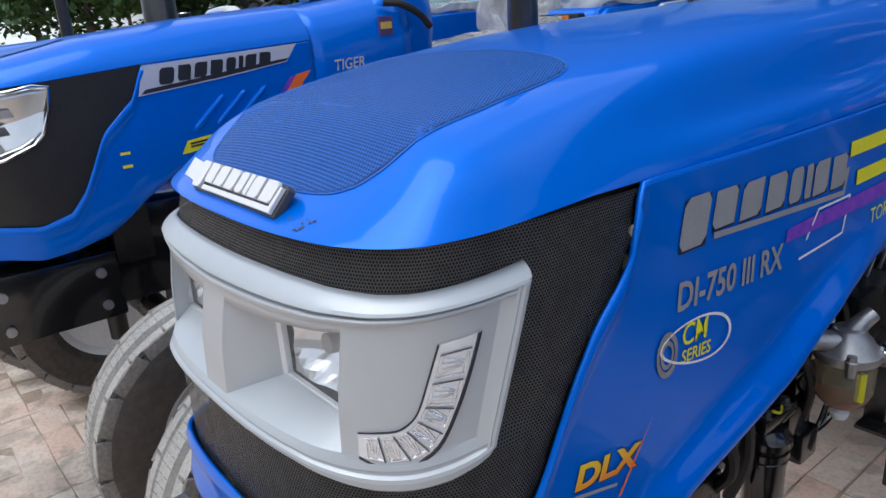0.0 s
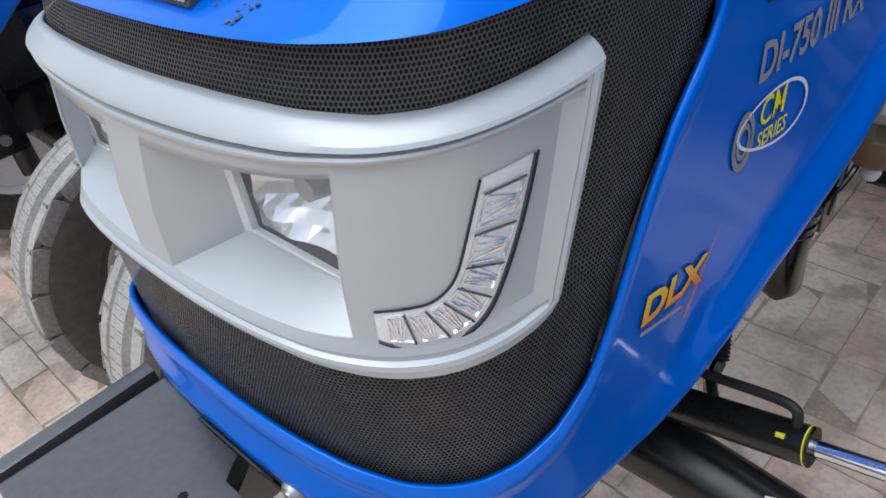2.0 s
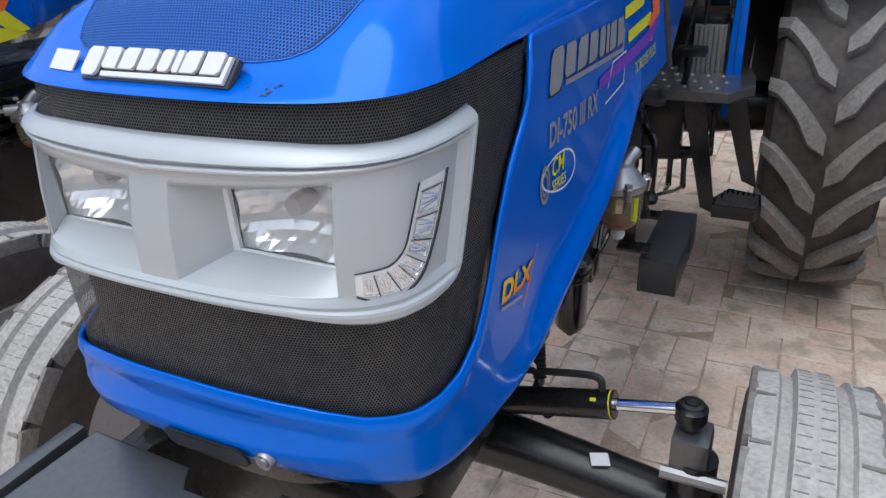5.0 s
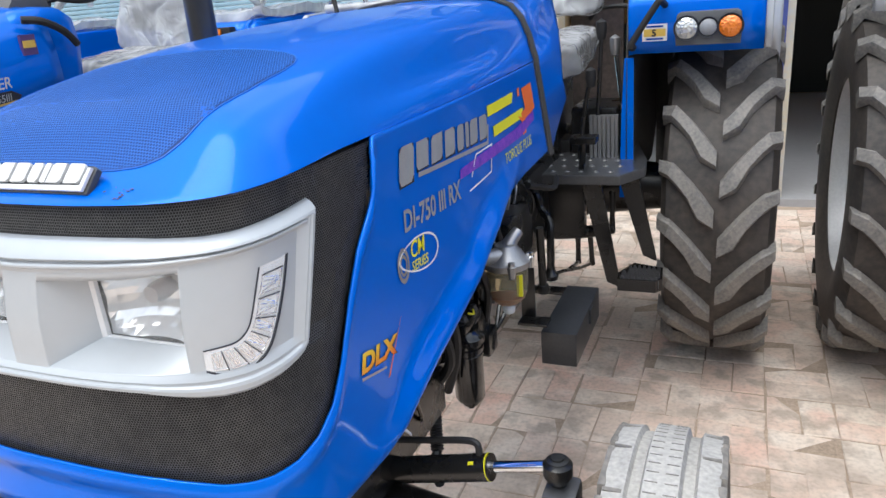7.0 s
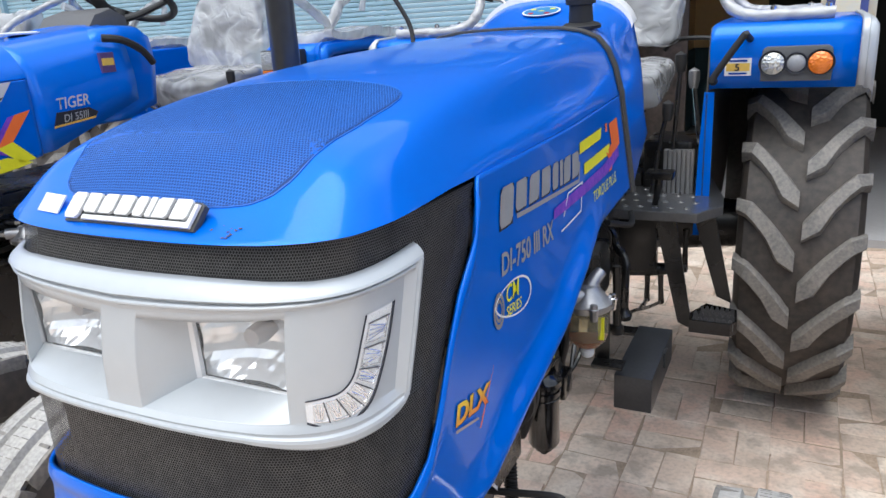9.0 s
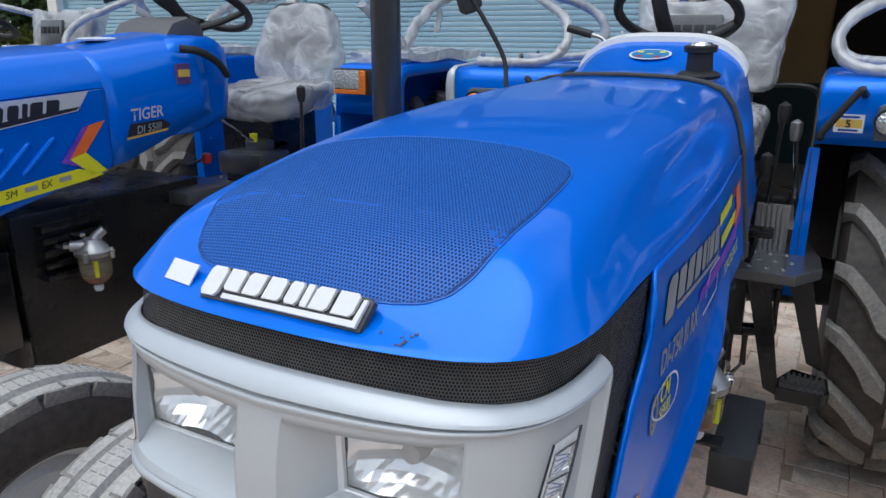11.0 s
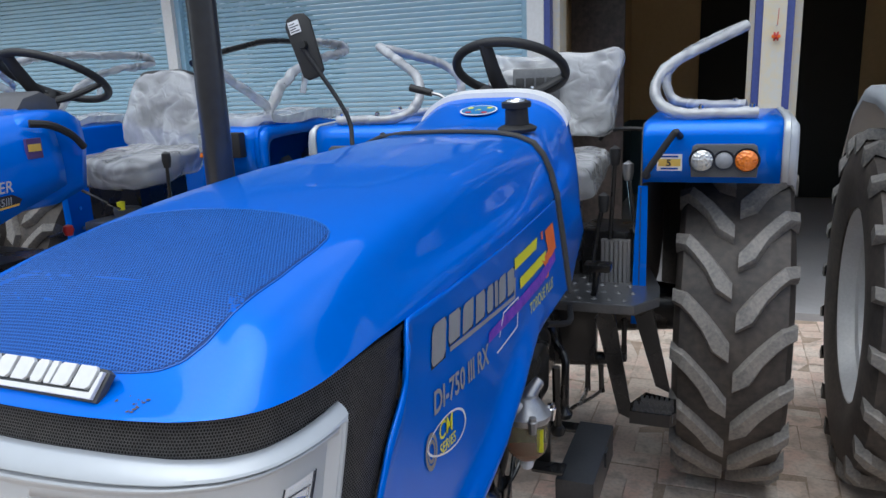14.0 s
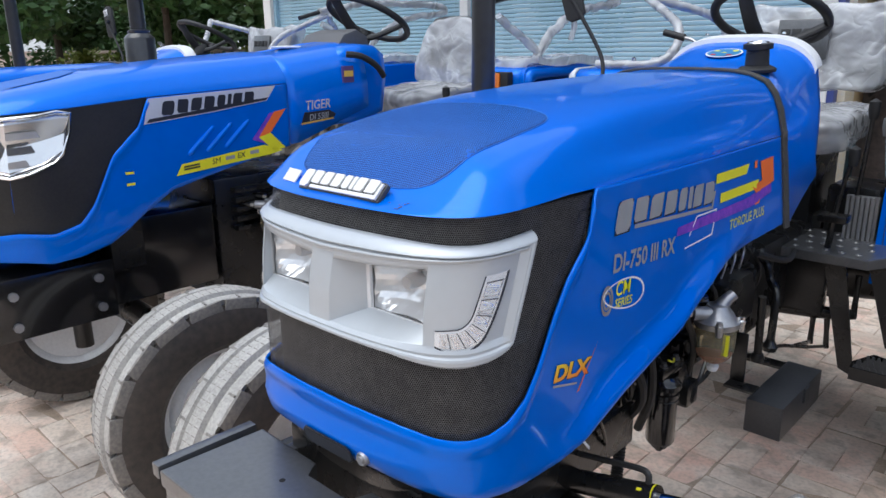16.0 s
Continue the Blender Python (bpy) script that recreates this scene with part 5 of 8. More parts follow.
def fuel_filter(parent, BX, BY, rise=0.0):
    """A glass fuel bowl under a cast head with its pipes."""
    bowl = part("filter_bowl", lathe(bmesh.new(), [(0.846, 0.0), (0.848, 0.014), (0.856, 0.029), (0.869, 0.041), (0.885, 0.0475), (0.9, 0.049), (0.95, 0.05), (0.95, 0.0)], 32, "z", (BX, BY, 0)), AMBER_FUEL, parent,
                "clear glass fuel bowl with reddish fuel")
    part("red_sediment", lathe(bmesh.new(), [(0.849, 0.0), (0.851, 0.012), (0.859, 0.027), (0.871, 0.038), (0.876, 0.04), (0.878, 0.0)], 24, "z", (BX, BY, 0)), RED_FUEL, bowl)
    part("bowl_cap", lathe(bmesh.new(), [(0.948, 0.0), (0.948, 0.053), (0.953, 0.056), (0.964, 0.056), (0.967, 0.05), (0.985, 0.038), (0.993, 0.03), (1.003, 0.026), (1.006, 0.018), (1.006, 0.0)], 28, "z", (BX, BY, 0)), STEEL, bowl, "cast metal filter head")
    part("outlet_neck", tube(bmesh.new(), [(BX, BY, 0.985), (BX + 0.012, BY + 0.014, 1.012), (BX + 0.024, BY + 0.03, 1.028)], [0.024, 0.016, 0.0135], 14, 4), STEEL, bowl)
    part("side_boss", tube(bmesh.new(), [(BX - 0.01, BY - 0.02, 0.98), (BX - 0.03, BY - 0.038, 0.982), (BX - 0.042, BY - 0.05, 0.983)], [0.02, 0.0185, 0.0185], 14, 3), STEEL, bowl)
    part("drain_plug", lathe(bmesh.new(), [(0.826, 0.0), (0.826, 0.012), (0.832, 0.015), (0.84, 0.016), (0.848, 0.01), (0.848, 0.0)], 16, "z", (BX, BY, 0)), WHITE, bowl, "white drain plug")
    part("yellow_label", boxes((BX + 0.031, BX + 0.0445, BY - 0.031, BY - 0.022, 0.885, 0.938)), YELLOW, bowl, "yellow label")
    for k in range(4):
        a = 0.5 + 1.571 * k
        part("flange_lug", lathe(bmesh.new(), [(0.935, 0.0), (0.938, 0.008), (0.966, 0.0115), (0.968, 0.0085), (0.976, 0.0085), (0.978, 0.0)], 8, "z", (BX + 0.057 * math.sin(a), BY - 0.057 * math.cos(a), 0)), CHROME if k % 2 else STEEL, bowl)
    for k, (x, y, z) in enumerate(((-0.045, -0.052, 0.983), (-0.03, 0.0, 1.012))):
        part("banjo_bolt", bar(bmesh.new(), (BX + x, BY + y, z), (BX + x - 0.01, BY + y - 0.012, z), 0.0125 - 0.002 * k, 6), CHROME, bowl, "bright banjo bolt")
        part("inlet_pipe", tube(bmesh.new(), [(BX + x - 0.01, BY + y - 0.012, z), (BX + x - 0.035, BY + y - 0.03, z + 0.004), (BX + x - 0.07, BY + y - 0.03, z - 0.01), (BX + x - 0.1, BY + y, z - 0.03)], 0.0115, 10, 4), GLOSS_BLACK, bowl, "black fuel pipe")
    bowl.location.z = rise


fuel_filter(tractor, 0.31, 0.985)
BOX_GREY = material("box_grey", (0.02, 0.022, 0.026), 0.38, 0.0, (0.04, 0.042, 0.046), 9, 0.6, bump=0.1, bump_scale=70, rough_var=0.1)
part("hung_box", boxes((0.315, 0.417, 1.245, 1.59, 0.546, 0.648), bevel=0.004), BOX_GREY, tractor, "dark grey sheet metal tool box")
part("box_bracket", boxes((0.1, 0.33, 1.53, 1.58, 0.636, 0.6455), (0.1, 0.108, 1.53, 1.58, 0.636, 0.72), bevel=0.002), BLACK, tractor)
part("bowl_bracket", boxes((0.262, 0.302, 1.245, 1.253, 0.69, 0.84), (0.262, 0.345, 1.2, 1.253, 0.684, 0.692), bevel=0.002), BLACK, tractor, "black bent bracket with pale worn foot")
pipe = part("bent_pipe", tube(bmesh.new(), [(0.22, 1.5, 1.02), (0.25, 1.5, 0.97), (0.262, 1.5, 0.93), (0.293, 1.47, 0.9), (0.297, 1.46, 0.85), (0.295, 1.46, 0.735)], 0.012, 10, 5), BLACK, tractor, "black bent steel pipe")
part("pipe_foot", lathe(bmesh.new(), [(0.72, 0.0), (0.72, 0.02), (0.735, 0.024), (0.75, 0.014), (0.76, 0.0125), (0.76, 0.0)], 14, "z", (0.295, 1.46, 0)), BLACK, pipe)
post = part("hanging_lever", bar(bmesh.new(), (0.3, 1.33, 0.93), (0.3, 1.345, 0.74), 0.0115, 10), BLACK, tractor, "black hanging lever")
part("lever_boss", lathe(bmesh.new(), [(0.725, 0.0), (0.725, 0.018), (0.735, 0.021), (0.75, 0.016), (0.755, 0.0)], 12, "z", (0.3, 1.345, 0)), BLACK, post)
shaft = part("cross_shaft", tube(bmesh.new(), [(0.1, 1.99, 0.68), (0.28, 1.995, 0.692), (0.4, 2.0, 0.708)], [0.026, 0.024, 0.017], 14, 3), BLACK, tractor, "black pedal cross shaft")
for x, y, z0, z1 in ((0.265, 2.0, 0.69, 0.565), (0.31, 2.04, 0.69, 0.548), (0.392, 2.0, 0.7, 0.85)):
    part("pedal_lever", tube(bmesh.new(), [(x, 2.0, z0), (x, (2.0 + y) / 2, (z0 + z1) / 2), (x, y, z1)], [0.012, 0.009, 0.011], 8, 3), BLACK, shaft)
part("pull_rod", tube(bmesh.new(), [(0.295, 1.46, 0.73), (0.3, 1.6, 0.692), (0.305, 1.8, 0.624), (0.31, 2.04, 0.552)], 0.006, 8, 4), BLACK, tractor, "thin pull rod")
part("pull_rod", tube(bmesh.new(), [(0.3, 1.66, 0.672), (0.285, 1.82, 0.622), (0.265, 1.99, 0.572)], [0.0045, 0.009, 0.0075], 8, 4), BLACK, tractor)
part("box_clip", boxes((0.4172, 0.423, 1.42, 1.46, 0.6, 0.645)), BOX_GREY, tractor)

# small fittings on the engine's side: bolts, clips, brackets, pipes
fit_rnd = random.Random(21)
bolt = None
for y in np.linspace(0.98, 1.48, 7):
    for z in (0.77, 0.83, 0.9, 0.96, 1.02):
        m = Matrix.Translation((0.2, y + fit_rnd.uniform(-0.015, 0.015), z + fit_rnd.uniform(-0.012, 0.012)))
        if bolt is None:
            bolt = part("engine_bolt", lathe(bmesh.new(), [(-0.002, 0.0), (-0.002, 0.012), (0.004, 0.012), (0.004, 0.008), (0.013, 0.008), (0.014, 0.0)], 6, "x"), PLATE, tractor)
            bolt.matrix_basis = m
        else:
            again(bolt, m)
for k in range(9):
    y, z = 0.55 + 0.105 * k, 0.8 + 0.075 * (k % 3)
    part("bracket", boxes((0.19, 0.235 + 0.02 * (k % 2), y, y + 0.05, z, z + 0.012), (0.225, 0.237, y, y + 0.05, z - 0.05, z + 0.002), bevel=0.002), GLOSS_BLACK, tractor)
    part("thin_pipe", tube(bmesh.new(), [(0.21, y - 0.06, z + 0.14), (0.25 + 0.01 * (k % 3), y - 0.02, z + 0.06), (0.245, y + 0.03, z - 0.03), (0.2, y + 0.07, z - 0.07)], 0.0045 + 0.002 * (k % 2), 7, 5),
         (GLOSS_BLACK, BLACK, SEAT)[k % 3], tractor)
part("alternator", lathe(bmesh.new(), [(0.72, 0.0), (0.72, 0.05), (0.735, 0.06), (0.83, 0.06), (0.845, 0.045), (0.85, 0.0)], 24, "y", (0.17, 0, 1.0)), BLACK, tractor, "black cast alternator")
part("fan_belt", tube(bmesh.new(), [(0.19, 0.71, 1.05), (0.0, 0.71, 1.12), (-0.05, 0.71, 0.9), (0.0, 0.71, 0.75), (0.19, 0.71, 0.95), (0.19, 0.71, 1.05)], 0.007, 6, 3), SEAT, tractor)

# cowl behind the strap, trim, instruments side
COWL_TOP = [(1.36, 1.551), (1.5, 1.562), (1.625, 1.592), (1.75, 1.632), (1.8, 1.648)]


def cowl_section(y, n=30):
    """Half of the cowl's section, from the ridge down to its foot; it takes over the bonnet's shape at its front end."""
    top, f = lerp_table(COWL_TOP, y), min(1.0, max(0.0, (y - 1.362) / 0.3))
    f = f * f * (3 - 2 * f)
    low = 1.135 if y < 1.42 else 1.135 + (y - 1.42) * 0.3
    fl = min(1.0, max(0.0, (y - 1.362) / 0.43))
    wide = 0.2945 - 0.053 * min(1, 1.4 * fl)
    pts = []
    for k in range(n + 1):
        a = math.pi / 2 * k / n
        x = abs(math.sin(a)) ** 0.55
        z0 = hood_z(x * 0.2945, 1.345)
        z1 = top - 0.1 * (1 - abs(math.cos(a)) ** 1.35)
        pts.append((x * wide, z0 + (z1 - z0) * f))
    return pts + [(x, max(z, low + 0.002 * i)) for i, (x, z) in enumerate(((0.329 - 0.01 * fl, 1.134), (0.307 - 0.004 * fl, 1.3), (0.298 - 0.008 * fl, 1.37 - 0.01 * (1 - f)), (0.296 - 0.022 * fl, 1.44 - 0.06 * (1 - f))))][::-1]


bm = bmesh.new()
rows_ = []
for y in np.linspace(1.362, 1.79, 16):
    sec = cowl_section(y)
    line = [(-x, z) for x, z in sec[::-1]] + sec[1:]
    rows_.append([Vector((x, min(y, 1.362 + (y - 1.362) * max(0.45, min(1, (lerp_table([(1.13, 0.45), (1.34, 0.72), (1.5, 0.95), (1.6, 1)], z))))), z)) for x, z in line])
grid(bm, rows_)
dash_cowl = solid(part("dash_cowl", bm, BLUE, tractor, "blue instrument cowl", angle=60), 0.006)
bm = bmesh.new()
sec = cowl_section(1.79)[:-5]
line = [(-x, z) for x, z in sec[::-1]] + sec[1:]
grid(bm, [[Vector((x * f, y, z + dz)) for x, z in line] for f, y, dz in ((1.0, 1.748, -0.014), (1.015, 1.75, 0.002), (1.015, 1.8, 0.012), (0.97, 1.825, 0.01), (0.93, 1.825, -0.02))])
part("cowl_trim", bm, WHITE, tractor, "white plastic trim round the dash", angle=50)
for x in (-0.12, 0.13):
    part("trim_screw", lathe(bmesh.new(), [(0, 0.007), (0.006, 0.006), (0.007, 0.0)], 10, "z", (x, 1.765, 1.655)), CHROME, tractor)
part("instrument_panel", boxes((-0.2, 0.2, 1.785, 1.81, 1.3, 1.61), bevel=0.01), SEAT, tractor, "black instrument panel")
bm = bmesh.new()
sec = cowl_section(1.362)
line = [(-x, z) for x, z in sec[::-1]] + sec[1:]
grid(bm, [[Vector((x, y, z)) + (Vector((x, 0, max(z - 1.38, 0) * 3 + 0.0001)).normalized() * o) for x, z in line] for y, o in ((1.338, 0.002), (1.338, 0.007), (1.345, 0.0095), (1.367, 0.0095), (1.372, 0.007), (1.372, 0.002))])
part("rubber_strap", bm, material("grey_rubber", (0.035, 0.034, 0.032), 0.7, 0, (0.07, 0.066, 0.06), 14, 0.7), tractor, "dark rubber strip over the bonnet joint", angle=50)
bm = bmesh.new()
oval = [(0.058 * math.cos(a), 0.044 * math.sin(a)) for a in [math.tau * k / 32 for k in range(32)]]
ov = part("oval_sticker", prism(bmesh.new(), oval, 0, 0.0012, "z"), WHITE, tractor, "oval sticker with coloured rim", smooth=False)
ov.matrix_basis = Matrix.Translation((0.0, 1.63, 1.5985)) @ Euler((radians(16), 0, 0)).to_matrix().to_4x4()
part("oval_field", prism(bmesh.new(), [(x * 0.9, y * 0.88) for x, y in oval], 0.0012, 0.0018, "z"), material("sticker_blue", (0.02, 0.2, 0.45), 0.4), ov, "", smooth=False)
for k, (a, m) in enumerate(((0.6, YELLOW), (2.5, YELLOW), (3.9, RED), (5.4, RED))):
    part("print_patch", prism(bmesh.new(), [(0.037 * math.cos(a) + 0.008 * i, 0.03 * math.sin(a) + 0.006 * j) for i, j in ((-1, -1), (1, -1), (1, 1), (-1, 1))], 0.0018, 0.0023, "z"), m, ov, "", smooth=False)
part("print_patch", prism(bmesh.new(), [(-0.012, -0.003), (0.012, -0.003), (0.0, 0.006)], 0.0018, 0.0023, "z"), YELLOW, ov, "", smooth=False)
cap = part("fuel_cap", lathe(bmesh.new(), [(0.0, 0.0), (0.0, 0.052), (0.008, 0.054), (0.014, 0.045), (0.018, 0.033), (0.062, 0.031), (0.064, 0.04), (0.078, 0.041), (0.08, 0.036), (0.081, 0.0)], 36, "z"),
           SEAT, tractor, "black plastic filler neck and cap")
cap.matrix_basis = Matrix.Translation((0.158, 1.49, 1.548)) @ Euler((radians(4), 0, 0)).to_matrix().to_4x4()
part("cap_ring", lathe(bmesh.new(), [(0.081, 0.016), (0.085, 0.02), (0.085, 0.027), (0.081, 0.03)], 24, "z"), CHROME, cap)

# exhaust stack and mirror
STACK = material("stack_black", (0.02, 0.021, 0.023), 0.3, 0.0, (0.035, 0.036, 0.038), 3, 0.6, coat=0.3)
ex = part("exhaust_pipe", lathe(bmesh.new(), [(1.05, 0.0), (1.05, 0.036), (2.4, 0.034), (2.4, 0.028), (2.3, 0.0)], 28, "z", (-0.468, 1.0, 0)), STACK, tractor,
          "tall black exhaust stack")
part("stack_tag", boxes((-0.012, 0.012, -0.001, 0.001, -0.011, 0.011)), WHITE, ex, "white paper tag").matrix_basis = Matrix.Translation((-0.452, 0.969, 1.96)) @ Euler((0, 0, 0.5)).to_matrix().to_4x4()
part("stack_bracket", boxes((-0.46, -0.3, 0.98, 1.02, 1.2, 1.22)), BLACK, tractor)
mirror = part("mirror_shell", prism(bmesh.new(), [(-0.036, -0.095), (-0.02, -0.108), (0.02, -0.108), (0.038, -0.092), (0.044, 0.075), (0.03, 0.1), (0.0, 0.108), (-0.03, 0.1), (-0.044, 0.075)], -0.022, 0.0, "y", 0.008), SEAT, tractor,
              "black plastic mirror housing")
mirror.matrix_basis = Matrix.Translation((-0.598, 1.66, 1.815)) @ Euler((radians(-8), radians(-17), radians(14))).to_matrix().to_4x4()
part("mirror_glass", prism(bmesh.new(), [(-0.03, -0.09), (0.03, -0.09), (0.037, 0.07), (0.0, 0.1), (-0.037, 0.07)], 0.0005, 0.003, "y"), CHROME, mirror, "mirror glass", smooth=False)
part("mirror_label", boxes((-0.03, 0.008, -0.0245, -0.0232, 0.045, 0.085)), WHITE, mirror, "white printed label")
for k in range(4):
    part("print_bar", boxes((-0.027, 0.004 - 0.01 * (k % 2), -0.0252, -0.0246, 0.05 + 0.008 * k, 0.053 + 0.008 * k)), DARK_PRINT, mirror)
part("mirror_joint", lathe(bmesh.new(), [(-0.04, 0.0), (-0.04, 0.012), (-0.022, 0.016), (-0.02, 0.0)], 14, "y", (0, 0, 0.0)), BLACK, mirror)
part("mirror_arm", tube(bmesh.new(), [(-0.4, 1.6, 1.45), (-0.43, 1.62, 1.5), (-0.46, 1.645, 1.6), (-0.595, 1.632, 1.81)], 0.0075, 10, 6), SEAT, tractor, "black mirror arm")


# ---- driver's place: the same for the tractors side by side ----
FILM = bpy.data.materials.new("plastic_film")
FILM.use_nodes = True
fn, fl = FILM.node_tree.nodes, FILM.node_tree.links
pb = fn["Principled BSDF"]
pb.inputs["Base Color"].default_value = (0.6, 0.61, 0.63, 1)
pb.inputs["Roughness"].default_value, pb.inputs["Specular IOR Level"].default_value = 0.16, 0.8
tcn, bpn = fn.new("ShaderNodeTexCoord"), fn.new("ShaderNodeBump")
ridges = []
for scale_, bend_, k in ((6.5, 0.9, 0.0), (17.0, 0.6, 3.1)):
    # sharp folds: the creases of a folded noise
    nz, sub, fold, shift_ = fn.new("ShaderNodeTexNoise"), fn.new("ShaderNodeMath"), fn.new("ShaderNodeMath"), fn.new("ShaderNodeVectorMath")
    nz.inputs["Scale"].default_value, nz.inputs["Detail"].default_value, nz.inputs["Distortion"].default_value = scale_, 1, bend_
    shift_.inputs[1].default_value = (k, k, k)
    sub.operation, fold.operation = "SUBTRACT", "ABSOLUTE"
    sub.inputs[1].default_value = 0.5
    fl.new(tcn.outputs["Object"], shift_.inputs[0])
    fl.new(shift_.outputs[0], nz.inputs["Vector"])
    fl.new(nz.outputs["Fac"], sub.inputs[0])
    fl.new(sub.outputs[0], fold.inputs[0])
    ridges.append(fold)
mixr = fn.new("ShaderNodeMath")
mixr.operation = "MULTIPLY_ADD"
mixr.inputs[1].default_value = 0.45
fl.new(ridges[1].outputs[0], mixr.inputs[0])
fl.new(ridges[0].outputs[0], mixr.inputs[2])
fl.new(mixr.outputs[0], bpn.inputs["Height"])
bpn.inputs["Strength"].default_value, bpn.inputs["Distance"].default_value = 0.85, 0.03
fl.new(bpn.outputs["Normal"], pb.inputs["Normal"])
mr = fn.new("ShaderNodeMapRange")
mr.inputs["From Min"].default_value, mr.inputs["From Max"].default_value = 0.0, 0.14
mr.inputs["To Min"].default_value, mr.inputs["To Max"].default_value = 0.74, 0.44
fl.new(ridges[0].outputs[0], mr.inputs["Value"])
fl.new(mr.outputs["Result"], pb.inputs["Alpha"])


def crumple(bm, amount, scale, seed):
    for v in bm.verts:
        v.co += Vector(noise.noise_vector(v.co * scale + Vector((seed, seed * 2, 0)))) * amount
        v.co += Vector(noise.noise_vector(v.co * scale * 3 + Vector((seed, 0, seed)))) * amount * 0.4


def cushion(w, d, h, nx=18, ny=14, nz_=6, power=6.0):
    """A rounded block with a fine skin, w by d by h, standing on z = 0."""
    bm = bmesh.new()
    bmesh.ops.create_cube(bm, size=2)
    bmesh.ops.subdivide_edges(bm, edges=bm.edges, cuts=15, use_grid_fill=True)
    for v in bm.verts:
        p = v.co
        n = (abs(p.x) ** power + abs(p.y) ** power + abs(p.z) ** power) ** (1 / power)
        p /= n
        v.co = Vector((p.x * w / 2, p.y * d / 2, (p.z + 1) * h / 2))
    return bm


def seat(parent, x, y, z, mark=True, tall=0.0):
    base = part("seat_base", cushion(0.46, 0.42, 0.1), SEAT, parent, "black vinyl seat cushion")
    base.matrix_basis = pose(x, y, z, 6)
    bm = cushion(0.5, 0.46, 0.14)
    crumple(bm, 0.016, 8, 1.3)
    crumple(bm, 0.004, 24, 3.3)
    part("seat_wrap", bm, FILM, base, "crumpled clear plastic wrap", angle=50).location = (0, 0, -0.03)
    back = part("backrest", cushion(0.46, 0.09, 0.28), SEAT, parent, "black vinyl backrest")
    if tall:
        for v in back.data.vertices:
            v.co.x *= 0.86 - 2.4 * tall * v.co.z / 0.28
    back.matrix_basis = pose(x, y + 0.24, z + 0.19, -10)
    bm = cushion(0.52 - 0.3 * tall, 0.13, 0.33 + 0.6 * tall, power=6.0 if tall else 11.0)
    for v in bm.verts:
        v.co.x *= 1 - 8.0 * tall * max(0.0, v.co.z / (0.33 + tall) - 0.3) + (0.0 if tall else 0.09 * (v.co.z / 0.33 - 0.4))
    crumple(bm, 0.012, 7, 4.7)
    crumple(bm, 0.005, 19, 1.9)
    if not tall:
        for v in bm.verts:
            # the bag's upper corners stand out as points
            f = max(0.0, abs(v.co.x) / 0.27 - 0.72) * max(0.0, v.co.z / 0.33 - 0.62)
            v.co += Vector((math.copysign(0.12 * f, v.co.x), 0, 0.22 * f))
    part("backrest_wrap", bm, FILM, back, "crumpled clear plastic wrap", angle=50).location = (0, 0, -0.03 - tall)
    if mark:
        em = part("embossed_panel", boxes((-0.15, 0.05, -0.088, -0.07, 0.08, 0.24), bevel=0.008), PLATE, back, "dark moulded panel on the backrest")
        for k in range(4):
            part("embossed_block", boxes((-0.135 + 0.043 * k, -0.1 + 0.043 * k, -0.0925, -0.088, 0.16, 0.2), bevel=0.002), SEAT, em)
    part("seat_post", boxes((x - 0.15, x + 0.15, y - 0.15, y + 0.15, z - 0.35, z)), BLACK, parent)
    return back


def steering_wheel(parent, x, y, z, tilt=28, r=0.19):
    w = part("steering_wheel", lathe(bmesh.new(), [(0.016 * math.cos(a), r + 0.016 * math.sin(a)) for a in [math.tau * k / 12 for k in range(12)]], 56, "z", closed=True), SEAT, parent, "black plastic steering wheel")
    w.matrix_basis = pose(x, y, z, -tilt)
    for k in range(3):
        a = radians(258 + 120 * k)
        part("spoke", tube(bmesh.new(), [(0, 0, -0.11), (0.09 * math.cos(a), 0.09 * math.sin(a), -0.075), (r * math.cos(a), r * math.sin(a), 0)], [0.028, 0.026, 0.022], 10, 4, flat=0.55), SEAT, w)
    part("hub", lathe(bmesh.new(), [(-0.15, 0.0), (-0.15, 0.035), (-0.11, 0.045), (-0.09, 0.04), (-0.085, 0.0)], 24, "z"), SEAT, w)
    part("steering_column", bar(bmesh.new(), (x, y - 0.02, z - 0.06), (x, y - 0.16, z - 0.4), 0.03), BLACK, parent)
    return w


